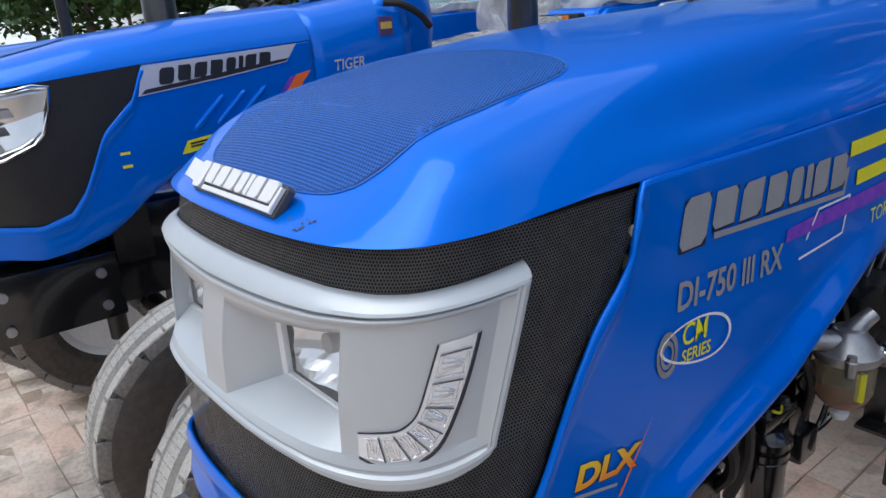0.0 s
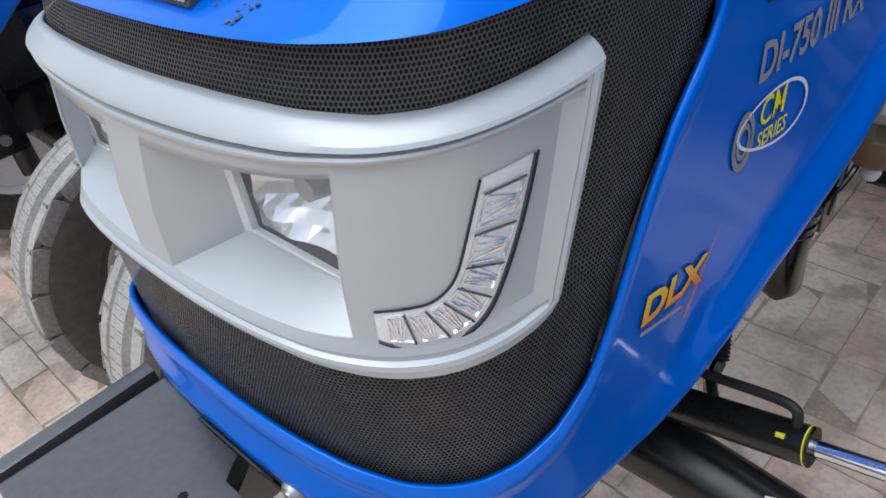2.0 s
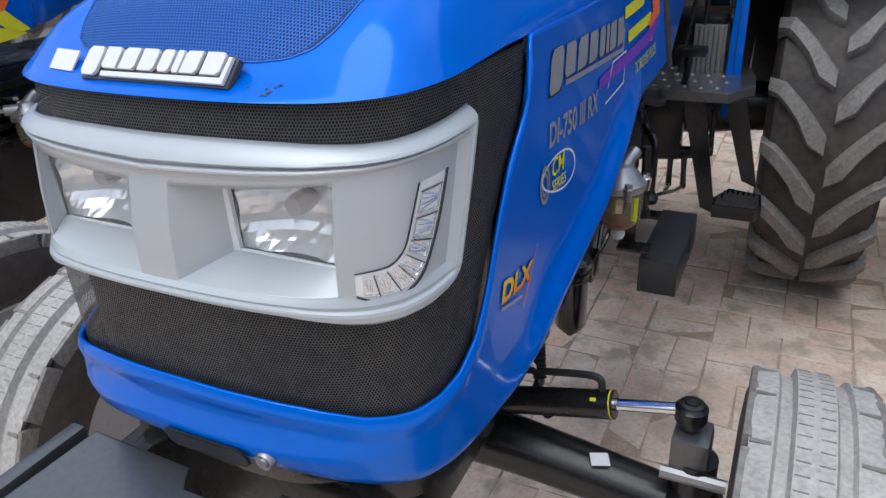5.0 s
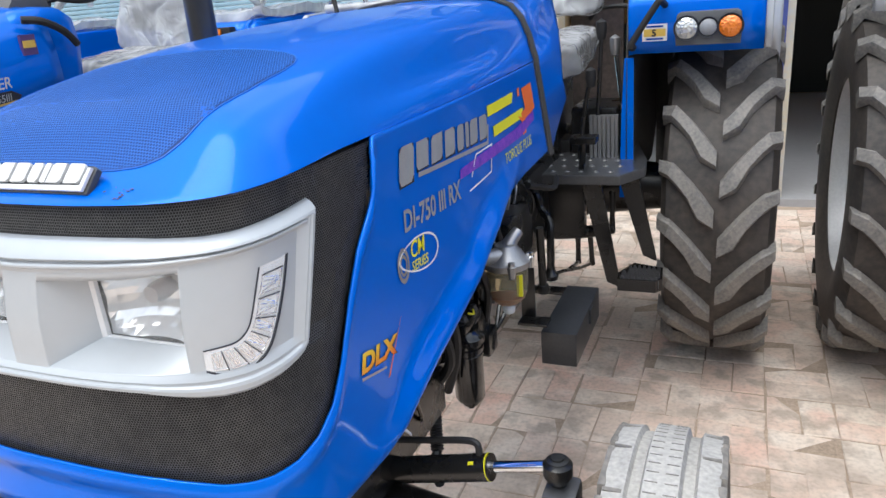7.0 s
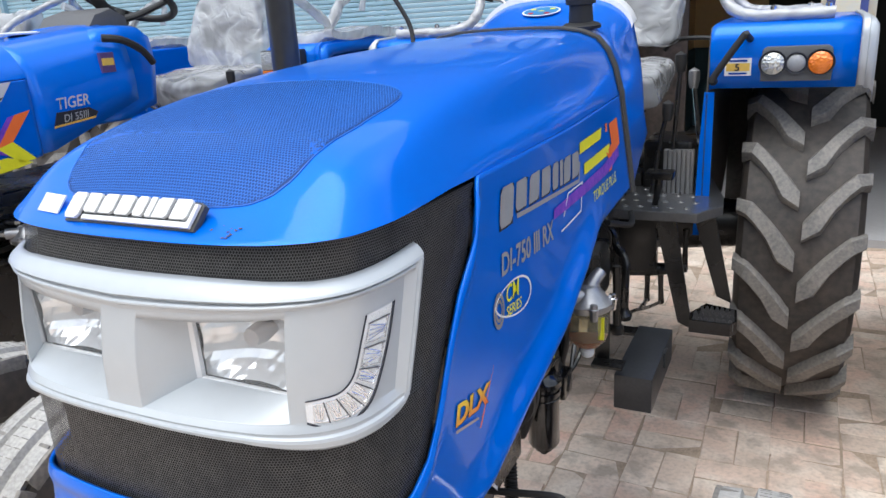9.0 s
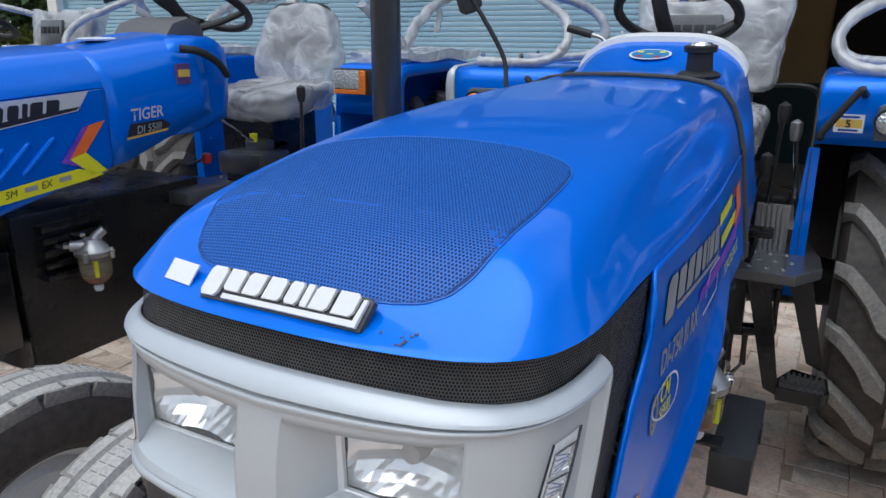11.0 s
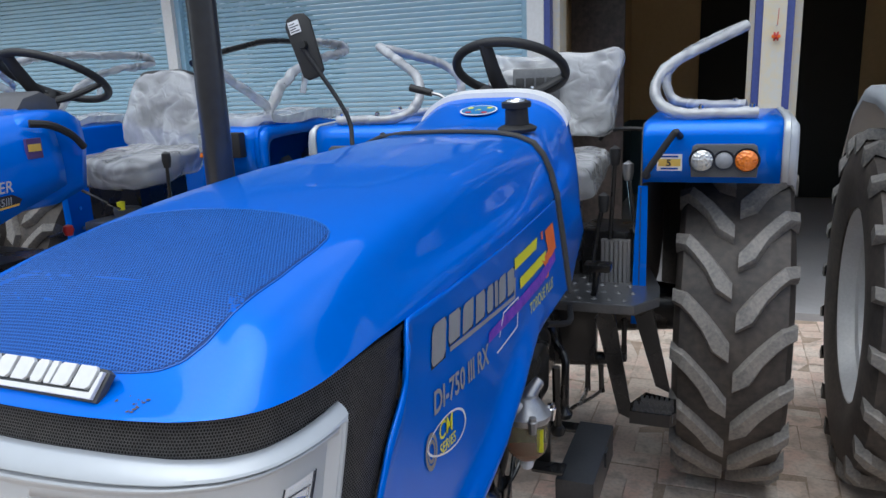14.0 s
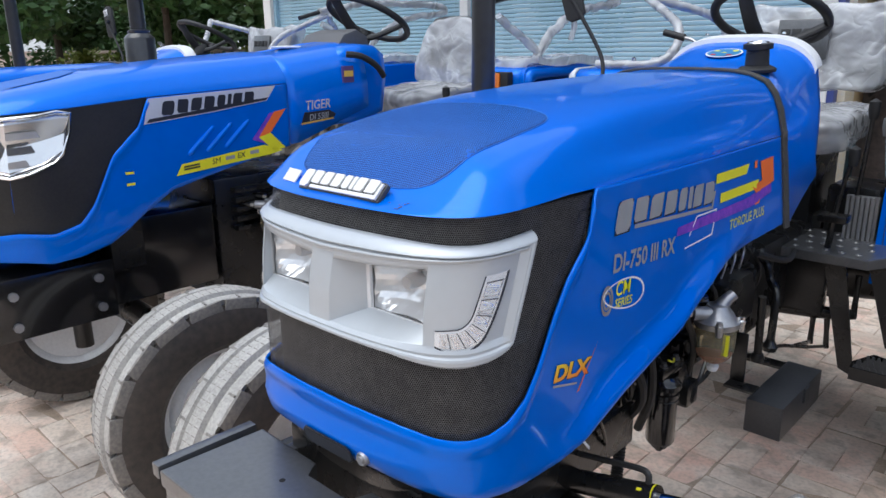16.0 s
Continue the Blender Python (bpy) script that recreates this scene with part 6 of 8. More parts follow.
def guard_pipe(parent, g, y0=0.0, wrap=True):
    """The bent guard bar that stands on a mudguard, wrapped in film."""
    front = [(g * 0.79, 2.17, 1.545), (g * 0.645, 2.17, 1.545), (g * 0.54, 2.18, 1.547), (g * 0.472, 2.21, 1.58), (g * 0.453, 2.25, 1.645), (g * 0.495, 2.31, 1.71), (g * 0.595, 2.39, 1.765), (g * 0.745, 2.5, 1.84)]
    rear = [(g * 0.76, 2.62, 1.549), (g * 0.62, 2.66, 1.549), (g * 0.5, 2.7, 1.565), (g * 0.455, 2.72, 1.62), (g * 0.46, 2.73, 1.69), (g * 0.53, 2.72, 1.755), (g * 0.63, 2.6, 1.8), (g * 0.745, 2.5, 1.84)]
    for pts in (front, rear):
        pts = [(x, y + y0, z) for x, y, z in pts]
        p = part("guard_bar", tube(bmesh.new(), pts, 0.0155 if wrap else 0.012, 12, 6), STEEL if wrap else PLATE, parent, "bent steel guard bar")
        if wrap:
            bm = tube(bmesh.new(), pts, 0.0195, 16, 16)
            crumple(bm, 0.003, 34, 2.0 + g)
            part("film_sleeve", bm, FILM, p, "wrinkled clear plastic sleeve", angle=35)
    for x, y in ((g * 0.61, 2.17), (g * 0.77, 2.17), (g * 0.72, 2.63)):
        part("bracket_bolt", lathe(bmesh.new(), [(1.528, 0.0), (1.528, 0.01), (1.572, 0.01), (1.578, 0.0)], 10, "z", (x, y + y0, 0)), CHROME, parent)


UNDERSEAL = material("dusty_underseal", (0.05, 0.047, 0.044), 0.85, 0.0, (0.11, 0.1, 0.088), 5, 0.7)
MUDGUARD = [(2.123, 1.316), (2.113, 1.4), (2.113, 1.475), (2.122, 1.508), (2.15, 1.524), (2.3, 1.53), (2.6, 1.534), (2.85, 1.5), (3.05, 1.42), (3.2, 1.28), (3.28, 1.1)]


def mudguard(parent, g, y0=0.0, edge_mat=None, mat=None, lamps=True, wide=0.865):
    mat = mat or BLUE
    bm = bmesh.new()
    line = [Vector((0, y + y0, z)) for y, z in MUDGUARD]
    xs = [0.428, 0.432, 0.45, 0.5 + 0.1 * (wide > 0.8), wide - 0.065, wide]
    dz = [-0.012, -0.004, 0, 0, 0, 0]
    grid(bm, [[p + Vector((g * x, 0, d)) for p in line] for x, d in zip(xs, dz)])
    guard = solid(part("mudguard", bm, mat, parent, "blue steel mudguard", angle=60), 0.004)
    bm = bmesh.new()
    grid(bm, [[p + Vector((g * x, -dy, d)) for p in line] for x, d, dy in [(wide + a_, b_, c_) for a_, b_, c_ in ((0.001, 0.001, 0.001), (0.007, 0.005, 0.004), (0.021, 0.005, 0.004), (0.025, -0.004, -0.004), (0.04, -0.006, -0.006), (0.05, -0.02, -0.016), (0.051, -0.05, -0.03))]])
    solid(part("mudguard_edge", bm, edge_mat or SILVER, guard, "silver edge strip", angle=45), 0.003)
    bm = bmesh.new()
    prism(bm, [(2.1 + y0, 0.78), (2.1 + y0, 1.3), (2.12 + y0, 1.48), (2.16 + y0, 1.515), (2.6 + y0, 1.522), (2.85 + y0, 1.49), (3.05 + y0, 1.41), (3.2 + y0, 1.27), (3.2 + y0, 1.0), (2.9 + y0, 0.78)], g * 0.424, g * 0.429, "x")
    part("inner_guard", bm, UNDERSEAL if lamps else mat, guard, "inner wall of the mudguard", smooth=False)
    part("guard_flange", prism(bmesh.new(), [(g * 0.402, 0.8), (g * 0.452, 0.8), (g * 0.45, 1.306), (g * 0.418, 1.306), (g * 0.408, 1.1)][::g], 2.1 + y0, 2.104 + y0, "y"), BLUE, guard, "blue front flange", smooth=False)
    part("guard_liner", boxes((g * 0.49 - 0.06, g * 0.49 + 0.06, 3.06 + y0, 3.064 + y0, 0.66, 1.405)), UNDERSEAL, guard, "dark rear liner")
    for k in range(5):
        part("guard_bolt", lathe(bmesh.new(), [(0.42, 0.0), (0.42, 0.009), (0.414, 0.009), (0.413, 0.0)], 8, "x", (0 if g > 0 else -0.834, 2.17 + y0, 0.84 + 0.1 * k)), CHROME, guard)
    if lamps:
        y = 2.112 + y0
        box_ = part("lamp_housing", prism(bmesh.new(), [(g * (0.585 + u), 1.341 + v) for u, v in ((0.005, 0), (0.208, 0), (0.212, 0.06), (0.206, 0.1), (0.195, 0.108), (0.018, 0.108), (0.007, 0.1), (0, 0.06))][::g], y - 0.035, y - 0.001, "y", 0.006),
                    material("grey_plastic", (0.10, 0.105, 0.11), 0.5, bump=0.1, bump_scale=300), parent, "grey plastic lamp housing")
        for x, r, m, lab_ in ((0.623, 0.036, CLEAR_LAMP, "clear round lamp"), (0.6915, 0.028, material("grey_disc", (0.3, 0.31, 0.33), 0.35), "grey round reflector"), (0.76, 0.036, AMBER_LAMP, "amber round lamp")):
            part("round_lamp", lathe(bmesh.new(), [(y - 0.03, 0.0), (y - 0.03, r), (y - 0.042, r * 0.97), (y - 0.048, r * 0.7), (y - 0.051, r * 0.3), (y - 0.0515, 0.0)], 28, "y", (g * x, 0, 1.397)), m, box_, lab_)
            part("lamp_rim", lathe(bmesh.new(), [(y - 0.036, r + 0.001), (y - 0.045, r + 0.002), (y - 0.046, r + 0.005), (y - 0.034, r + 0.006)], 28, "y", (g * x, 0, 1.397)), DARK_PRINT, box_)
        part("grab_handle", tube(bmesh.new(), [(g * 0.446, y, 1.34), (g * 0.446, y - 0.045, 1.343), (g * 0.449, y - 0.05, 1.36), (g * 0.53, y - 0.05, 1.483), (g * 0.54, y - 0.042, 1.488), (g * 0.55, y, 1.474)], 0.0115, 10, 4), SEAT, guard,
             "black grab handle")
        st = part("square_sticker", boxes((g * 0.518 - 0.041, g * 0.518 + 0.041, y - 0.0035, y - 0.002, 1.358, 1.414)), WHITE, guard, "small yellow and white sticker")
        part("print_field", boxes((g * 0.518 - 0.036, g * 0.518 + 0.036, y - 0.0045, y - 0.0036, 1.373, 1.398)), material("sticker_gold", (0.75, 0.5, 0.1), 0.4), st)
        for z in (1.362, 1.403):
            part("print_bar", boxes((g * 0.518 - 0.028, g * 0.518 + 0.028, y - 0.0045, y - 0.0036, z, z + 0.006)), DEEP_BLUE, st)
        text_mesh("5", 0.032, lambda u, v: Vector((g * 0.518 - 0.01 + u, y - 0.0052, 1.374 + v)), DARK_PRINT, st, bold=0.001)
    return guard


def lamp_material(name, colour, trans):
    m = bpy.data.materials.new(name)
    m.use_nodes = True
    n, l = m.node_tree.nodes, m.node_tree.links
    b = n["Principled BSDF"]
    b.inputs["Base Color"].default_value, b.inputs["Roughness"].default_value = rgb(*colour), 0.12
    b.inputs["Coat Weight"].default_value, b.inputs["Metallic"].default_value = 1.0, trans
    v, bp, tc = n.new("ShaderNodeTexVoronoi"), n.new("ShaderNodeBump"), n.new("ShaderNodeTexCoord")
    v.inputs["Scale"].default_value = 110
    l.new(tc.outputs["Object"], v.inputs["Vector"])
    l.new(v.outputs["Distance"], bp.inputs["Height"])
    bp.inputs["Strength"].default_value, bp.inputs["Distance"].default_value = 0.7, 0.004
    l.new(bp.outputs["Normal"], b.inputs["Normal"])
    return m


AMBER_LAMP = lamp_material("amber_lens", (0.85, 0.22, 0.02), 0.25)
CLEAR_LAMP = lamp_material("clear_lens", (0.62, 0.63, 0.6), 0.6)


def footplate(parent, g, y0=0.0):
    bm = bmesh.new()
    prism(bm, [(g * 0.1, 1.86 + y0), (g * 0.44, 1.86 + y0), (g * 0.51, 1.98 + y0), (g * 0.5, 2.1 + y0), (g * 0.42, 2.45 + y0), (g * 0.1, 2.45 + y0)], 0.91, 0.945, "z", 0.005)
    f = part("footplate", bm, PLATE, parent, "scuffed black steel footplate", smooth=False)
    first_ = None
    for i in range(7):
        for j in range(6):
            x, y = 0.15 + 0.05 * i + 0.02 * (j % 2), 1.91 + 0.085 * j
            if x > 0.45 or (x > 0.4 and y > 2.2):
                continue
            m = pose(g * x, y + y0, 0.944)
            if first_ is None:
                first_ = part("tread_stud", lathe(bmesh.new(), [(0, 0.013), (0.004, 0.01), (0.004, 0.006), (0.001, 0.004), (0.001, 0.0)], 12, "z"), PLATE, f, "worn raised stud")
                first_.matrix_basis = m
            else:
                again(first_, m)
    for a, b in (((0.335, 1.9, 0.915), (0.415, 1.9, 0.52)), ((0.45, 1.98, 0.915), (0.53, 2.02, 0.6))):
        bm = bmesh.new()
        w = 0.035
        prism(bm, [(g * (a[0] - w), a[2]), (g * (a[0] + w), a[2]), (g * (b[0] + w * 0.7), b[2]), (g * (b[0] - w * 0.7), b[2] + 0.02)][::g], a[1] + y0 - 0.005, b[1] + y0 + 0.005 if a[0] < 0.4 else a[1] + y0 + 0.01, "y")
        part("step_leg", bm, BLACK, f, "black flat step leg", smooth=False)
    ring_ = [(0.435, 1.87), (0.56, 1.87), (0.578, 1.9), (0.57, 2.0), (0.47, 2.03), (0.43, 1.93), (0.435, 1.87)]
    bm = bmesh.new()
    for (xa, ya), (xb, yb) in zip(ring_, ring_[1:]):
        d_ = Vector((xb - xa, yb - ya, 0)).normalized()
        n_ = Vector((-d_.y, d_.x, 0)) * 0.004
        lo_, hi_ = Vector((xa, ya, 0)) - d_ * 0.002, Vector((xb, yb, 0)) + d_ * 0.002
        for p_ in ((lo_, hi_),):
            vs_ = [bm.verts.new((g * (q_.x + n_.x * e_), q_.y + n_.y * e_ + y0, z_)) for q_ in p_ for e_ in (-1, 1) for z_ in (0.522, 0.566)]
            for f_ in ((0, 1, 3, 2), (4, 6, 7, 5), (0, 4, 5, 1), (2, 3, 7, 6), (0, 2, 6, 4), (1, 5, 7, 3)):
                bm.faces.new([vs_[i_] for i_ in f_])
    st = part("step", bm, GLOSS_BLACK, f, "black open boarding step with toothed bars", smooth=False)
    for j, (xa, xb, yy) in enumerate(((0.437, 0.572, 1.878), (0.436, 0.574, 1.93), (0.452, 0.57, 1.985))):
        teeth = 7
        top_ = []
        for k in range(teeth):
            u0, w_ = xa + (xb - xa) * k / teeth, (xb - xa) / teeth
            top_ += [(g * u0, 0.562), (g * (u0 + w_ * 0.25), 0.575), (g * (u0 + w_ * 0.6), 0.575), (g * (u0 + w_ * 0.85), 0.562)]
        part("step_bar", prism(bmesh.new(), ([(g * xa, 0.535)] + top_ + [(g * xb, 0.562), (g * xb, 0.535)])[::g], yy + y0, yy + y0 + 0.006, "y"), PLATE, st, "", smooth=False)
    part("plate_support", boxes((g * 0.2 - 0.1, g * 0.2 + 0.1, 1.95 + y0, 2.0 + y0, 0.7, 0.911), bevel=0.004), BLACK, f)
    return f


def driver_place(parent, y0=0.0, wheel_y=2.05, mark=True, seat_z=1.28, r=0.19, wheel_z=1.715, tall=0.0):
    seat(parent, 0.01, 2.3 + y0, seat_z, mark, tall)
    steering_wheel(parent, -0.02, wheel_y, wheel_z, 28, r)
    for g in (1, -1):
        footplate(parent, g, y0)
    for k, (x, y, z, dx, knob) in enumerate(((0.33, 2.15, 1.4, 0.03, SEAT), (0.37, 2.2, 1.34, -0.06, STEEL), (0.3, 2.1, 1.24, 0.05, SEAT))[:3 if mark else 1]):
        lv = part("gear_lever", tube(bmesh.new(), [(x - dx, y + y0, 0.92), (x - dx * 0.4, y + y0, 1.15), (x, y + y0, z)], 0.008, 8, 5), CHROME if k == 1 else BLACK, parent, "lever with black knob")
        part("knob", lathe(bmesh.new(), [(-0.03, 0.0), (-0.03, 0.014), (0.0, 0.02), (0.03, 0.019), (0.042, 0.0)], 14, "z", (x, y + y0, z)), knob, lv)
    part("lever_console", boxes((0.2, 0.38, 2.2 + y0, 2.45 + y0, 0.9, 1.12), bevel=0.02), BLACK, parent)
    for k in range(6):
        part("cover_rib", boxes((0.29 + 0.016 * k, 0.3 + 0.016 * k, 2.12 + y0, 2.139 + y0, 0.9, 1.1)), STEEL, parent)
    part("rib_cover", boxes((0.285, 0.39, 2.14 + y0, 2.16 + y0, 0.9, 1.1)), STEEL, parent, "ribbed metal cover")
    part("pedal", boxes((0.27, 0.36, 1.86 + y0, 1.93 + y0, 1.05, 1.075), bevel=0.006), BLACK, parent)
    part("pedal_arm", tube(bmesh.new(), [(0.31, 1.9 + y0, 1.06), (0.3, 1.93 + y0, 0.98), (0.28, 1.97 + y0, 0.9), (0.25, 1.99 + y0, 0.8)], 0.011, 8, 4), BLACK, parent)
    part("rear_rail", tube(bmesh.new(), [(0.2, 2.6 + y0, 1.42), (0.25, 2.6 + y0, 1.46), (0.38, 2.6 + y0, 1.46), (0.42, 2.6 + y0, 1.42)], 0.009, 8, 4), SEAT, parent)


for g in (1, -1):
    front_wheel(tractor, (g * 0.725, 0.45, 0.42), g)
    rear_wheel(tractor, (g * 0.745, 2.68, 0.69), 0.69, 0.40, out=g, turn=0.048)
    mudguard(tractor, g)
    guard_pipe(tractor, g)
driver_place(tractor)
lv = part("hand_lever", tube(bmesh.new(), [(-0.17, 1.83, 1.6), (-0.2, 1.845, 1.637), (-0.25, 1.85, 1.652), (-0.3, 1.85, 1.665)], 0.006, 8, 4), STEEL, tractor, "bright hand lever with black grip")
part("grip", bar(bmesh.new(), (-0.24, 1.85, 1.6495), (-0.318, 1.85, 1.6695), 0.0125, 12), SEAT, lv, "black rubber grip")


# ---- the second tractor, with the wedge-shaped bonnet ----
WHITE_CHROME = material("bright_silver", (0.8, 0.81, 0.83), 0.25, 0.4, (0.7, 0.71, 0.73), 8, 0.5)
NOSE_B = [(0, -0.15), (0.06, -0.148), (0.12, -0.14), (0.18, -0.118), (0.23, -0.078), (0.262, -0.03), (0.28, 0.03), (0.29, 0.1), (0.295, 0.2), (0.298, 0.4), (0.3, 0.7), (0.3, 1.0), (0.3, 1.3), (0.3, 1.5)]
plan_b = Plan(NOSE_B, [(0.9, 0.03), (1.0, 0.0), (1.15, 0.0), (1.4, 0.06), (1.45, 0.075)])
sb = plan_b.s_of_y
EDGE_B = [(0, 1.05), (0.2, 1.05), (sb(0.0), 1.055), (sb(0.103), 1.036), (sb(0.19), 1.06), (sb(0.24), 1.118), (sb(0.28), 1.196), (sb(0.32), 1.276), (sb(0.425), 1.37), (sb(0.455), 1.44), (sb(0.47), 1.463), (sb(1.05), 1.486), (sb(1.4), 1.5)]
FOOT_B = [(0, 0.975), (0.2, 0.97), (sb(-0.02), 0.955), (sb(0.086), 0.935), (sb(0.18), 0.943), (sb(0.282), 0.968), (sb(0.35), 1.008), (sb(0.416), 1.058), (sb(0.533), 1.126), (sb(0.749), 1.174), (sb(1.0), 1.225), (sb(1.4), 1.295)]
RIDGE_B = [(-0.15, 1.46), (-0.08, 1.48), (0.1, 1.512), (0.35, 1.558), (0.72, 1.592), (1.17, 1.622), (1.5, 1.64)]
edge_b = lambda s: lerp_table(EDGE_B, abs(s))
foot_b = lambda s: lerp_table(FOOT_B, abs(s))
lip_b = lambda y: lerp_table([(-0.15, 1.425), (0.2, 1.446), (0.47, 1.467), (1.05, 1.49), (1.5, 1.505)], y)
outline_b = np.array([plan_b.at(s, 1.43)[:2] for s in np.linspace(-plan_b.end, plan_b.end, 600)])


def bonnet_b(x, y):
    d = float(np.sqrt(((outline_b - (x, y)) ** 2).sum(1).min()))
    p = lerp_table([(0, 0), (0.01, 0.2), (0.03, 0.45), (0.06, 0.7), (0.1, 0.88), (0.16, 0.97), (0.22, 1), (1, 1)], d)
    return lip_b(y) + (lerp_table(RIDGE_B, y) - lip_b(y)) * p


second = thing("tractor", "blue tractor with chrome lamps and orange chevron print", "tractor", (-1.87, 0, 0))
S_B = sb(1.06)
rows_ = []
for j in range(19):
    a = (j / 18) ** 1.5
    line = []
    for i in range(121):
        b = plan_b.at(S_B * (-1 + i / 60), 1.43)
        c = Vector((0, max(b.y, 0.15 + 0.8 * b.y), 0)) if b.y < 0.75 else Vector((0, b.y, 0))
        p = b + (c - b) * a
        line.append(Vector((p.x, p.y, bonnet_b(p.x, p.y) if j else lip_b(b.y))))
    rows_.append(line)
bm = bmesh.new()
grid(bm, [[Vector((p.x * 0.96, p.y, p.z - 0.005)) for p in rows_[0]]] + rows_)
bmesh.ops.remove_doubles(bm, verts=bm.verts, dist=0.0004)
part("bonnet", bm, BLUE, second, "glossy blue bonnet", angle=60)
bm = bmesh.new()
pts_b = [(y, h) for y, h in ((-0.06, 0.05), (-0.02, 0.1), (0.1, 0.13), (0.25, 0.12), (0.32, 0.07), (0.33, 0.02))]
grid(bm, [[Vector((h * k / 8, y, bonnet_b(h * k / 8, y) + 0.003)) for k in range(-8, 9)] for y, h in pts_b])
part("bonnet_screen", bm, PANEL_BLUE, second, "dark blue screen on the bonnet")
bm = bmesh.new()
ssb = [k * sb(1.06) / 90 for k in range(-90, 91)]
grid(bm, [[plan_b.at(s, foot_b(s) + (edge_b(s) - foot_b(s)) * v, 0.004 + 0.006 * math.exp(-(((1 - v) * (edge_b(s) - foot_b(s)) - 0.018) / 0.016) ** 2) * (abs(s) < sb(0.47)) - 0.02 * max(0, 0.2 - v)) for s in ssb]
          for v in (0, 0.05, 0.12, 0.25, 0.4, 0.55, 0.68, 0.76, 0.82, 0.87, 0.91, 0.95, 0.98, 1)])
solid(part("lower_panel", bm, BLUE, second, "blue chin and side panel", angle=60), 0.006)
bm = bmesh.new()
sheet(bm, plan_b, -sb(0.47), sb(0.47), 90, lambda s: edge_b(s) - 0.01, lambda s: lip_b(float(plan_b.at(s, 1.43).y)) + 0.004, 10, -0.006)
part("black_grille", bm, material("gloss_black_mesh", (0.012, 0.012, 0.013), 0.3, 0, (0.03, 0.028, 0.025), 8, 0.6, bump=0.3, bump_scale=700), second, "black mesh grille")
for g in (1, -1):
    on_b = lambda u, v, o=0.004: plan_b.at(g * u, v, o)
    # headlamp: a swept chrome cluster behind a clear cover
    up = [(0.1, 1.405), (0.2, 1.415), (sb(0.0), 1.422), (sb(0.1), 1.428), (sb(0.2), 1.43)]
    lo = [(0.1, 1.33), (0.2, 1.27), (sb(0.0), 1.235), (sb(0.1), 1.262), (sb(0.16), 1.3)]
    bm = bmesh.new()
    for f0, f1, o0, o1 in ((0, 0.1, 0.004, 0.012), (0.1, 0.5, 0.012, -0.004), (0.5, 0.9, -0.004, 0.01), (0.9, 1, 0.01, 0.004)):
        grid(bm, [[on_b(a[0] + (b[0] - a[0]) * f, a[1] + (b[1] - a[1]) * f, o) for a, b in zip(up, lo)] for f, o in ((f0, o0), (f1, o1))])
    hl = part("headlamp", bm, CHROME, second, "swept chrome headlamp", angle=20)
    bm = bmesh.new()
    grid(bm, [[on_b(a[0] + (b[0] - a[0]) * f, a[1] + (b[1] - a[1]) * f, 0.016) for a, b in zip(up, lo)] for f in (0, 0.33, 0.66, 1)])
    part("lens", bm, GLASS, hl, "clear cover").visible_shadow = False
    for k in range(3):
        z = 1.265 + 0.045 * k
        flat_shape([(sb(-0.07), z), (sb(0.06 + 0.02 * k), z + 0.004), (sb(0.05 + 0.02 * k), z + 0.026), (sb(-0.07), z + 0.022)], lambda u, v: on_b(u, v, 0.0128), DARK_PRINT if k == 1 else STEEL, hl, "lamp_cell")
    part("lamp_rim", tube(bmesh.new(), [on_b(*p, 0.014) for p in up] + [on_b(*p, 0.014) for p in lo[::-1]], 0.005, 6, 2), CHROME, hl, "bright chrome rim")
    tail_ = [(sb(-0.06), 1.25), (sb(-0.02), 1.24), (sb(-0.03), 1.15), (sb(-0.06), 1.08), (sb(-0.075), 1.1)]
    flat_shape(tail_, lambda u, v: on_b(u, v, 0.006), CHROME, hl, "lamp_fang", "chrome lower arm of the lamp")
    # chrome badge strip with plain dark blocks
    lay_b = lambda u, v, o=0.0085: plan_b.at(g * sb(u), v, o)
    flat_shape([(0.452, 1.376), (0.72, 1.402), (0.95, 1.429), (0.965, 1.439), (0.78, 1.424), (0.6, 1.403), (0.466, 1.39)], lambda u, v: lay_b(u, v, 0.0092), DARK_PRINT, second, "strip_edge")
    strip = flat_shape([(0.443, 1.372), (0.47, 1.461), (1.0, 1.484), (0.955, 1.427), (0.72, 1.398)], lay_b, WHITE_CHROME, second, "badge_strip", "chrome badge strip with dark blocks")
    x = 0.51
    for k, w in enumerate((0.056, 0.05, 0.05, 0.05, 0.04, 0.02, 0.047, 0.05)):
        rise = 0.085 * (x - 0.52)
        flat_shape(block_shape(x, w * 0.95, k, 1.4 + rise, 1.45 + rise * 0.55), lambda u, v: lay_b(u, v, 0.0095), DARK_PRINT, strip, "print_block")
        x += w + 0.004
    flat_shape([(0.543, 1.175), (0.96, 1.213), (1.016, 1.222), (0.97, 1.24), (0.93, 1.252), (0.857, 1.246), (0.568, 1.216)], lay_b, YELLOW, second, "print_bar")
    for z in (1.192, 1.202):
        flat_shape([(0.575, z), (0.64, z + 0.005), (0.64, z + 0.011), (0.575, z + 0.006)], lambda u, v: lay_b(u, v, 0.0095), DARK_PRINT, second, "print_bar")
    for word, u0 in (("SM", 0.69), ("EX", 0.8)):
        if g > 0:
            text_mesh(word, 0.03, lambda u, v, u0=u0: lay_b(u0 + u, 1.201 + 0.095 * (u0 + u - 0.69) + v, 0.0095), DARK_PRINT, second, slant=0.15)
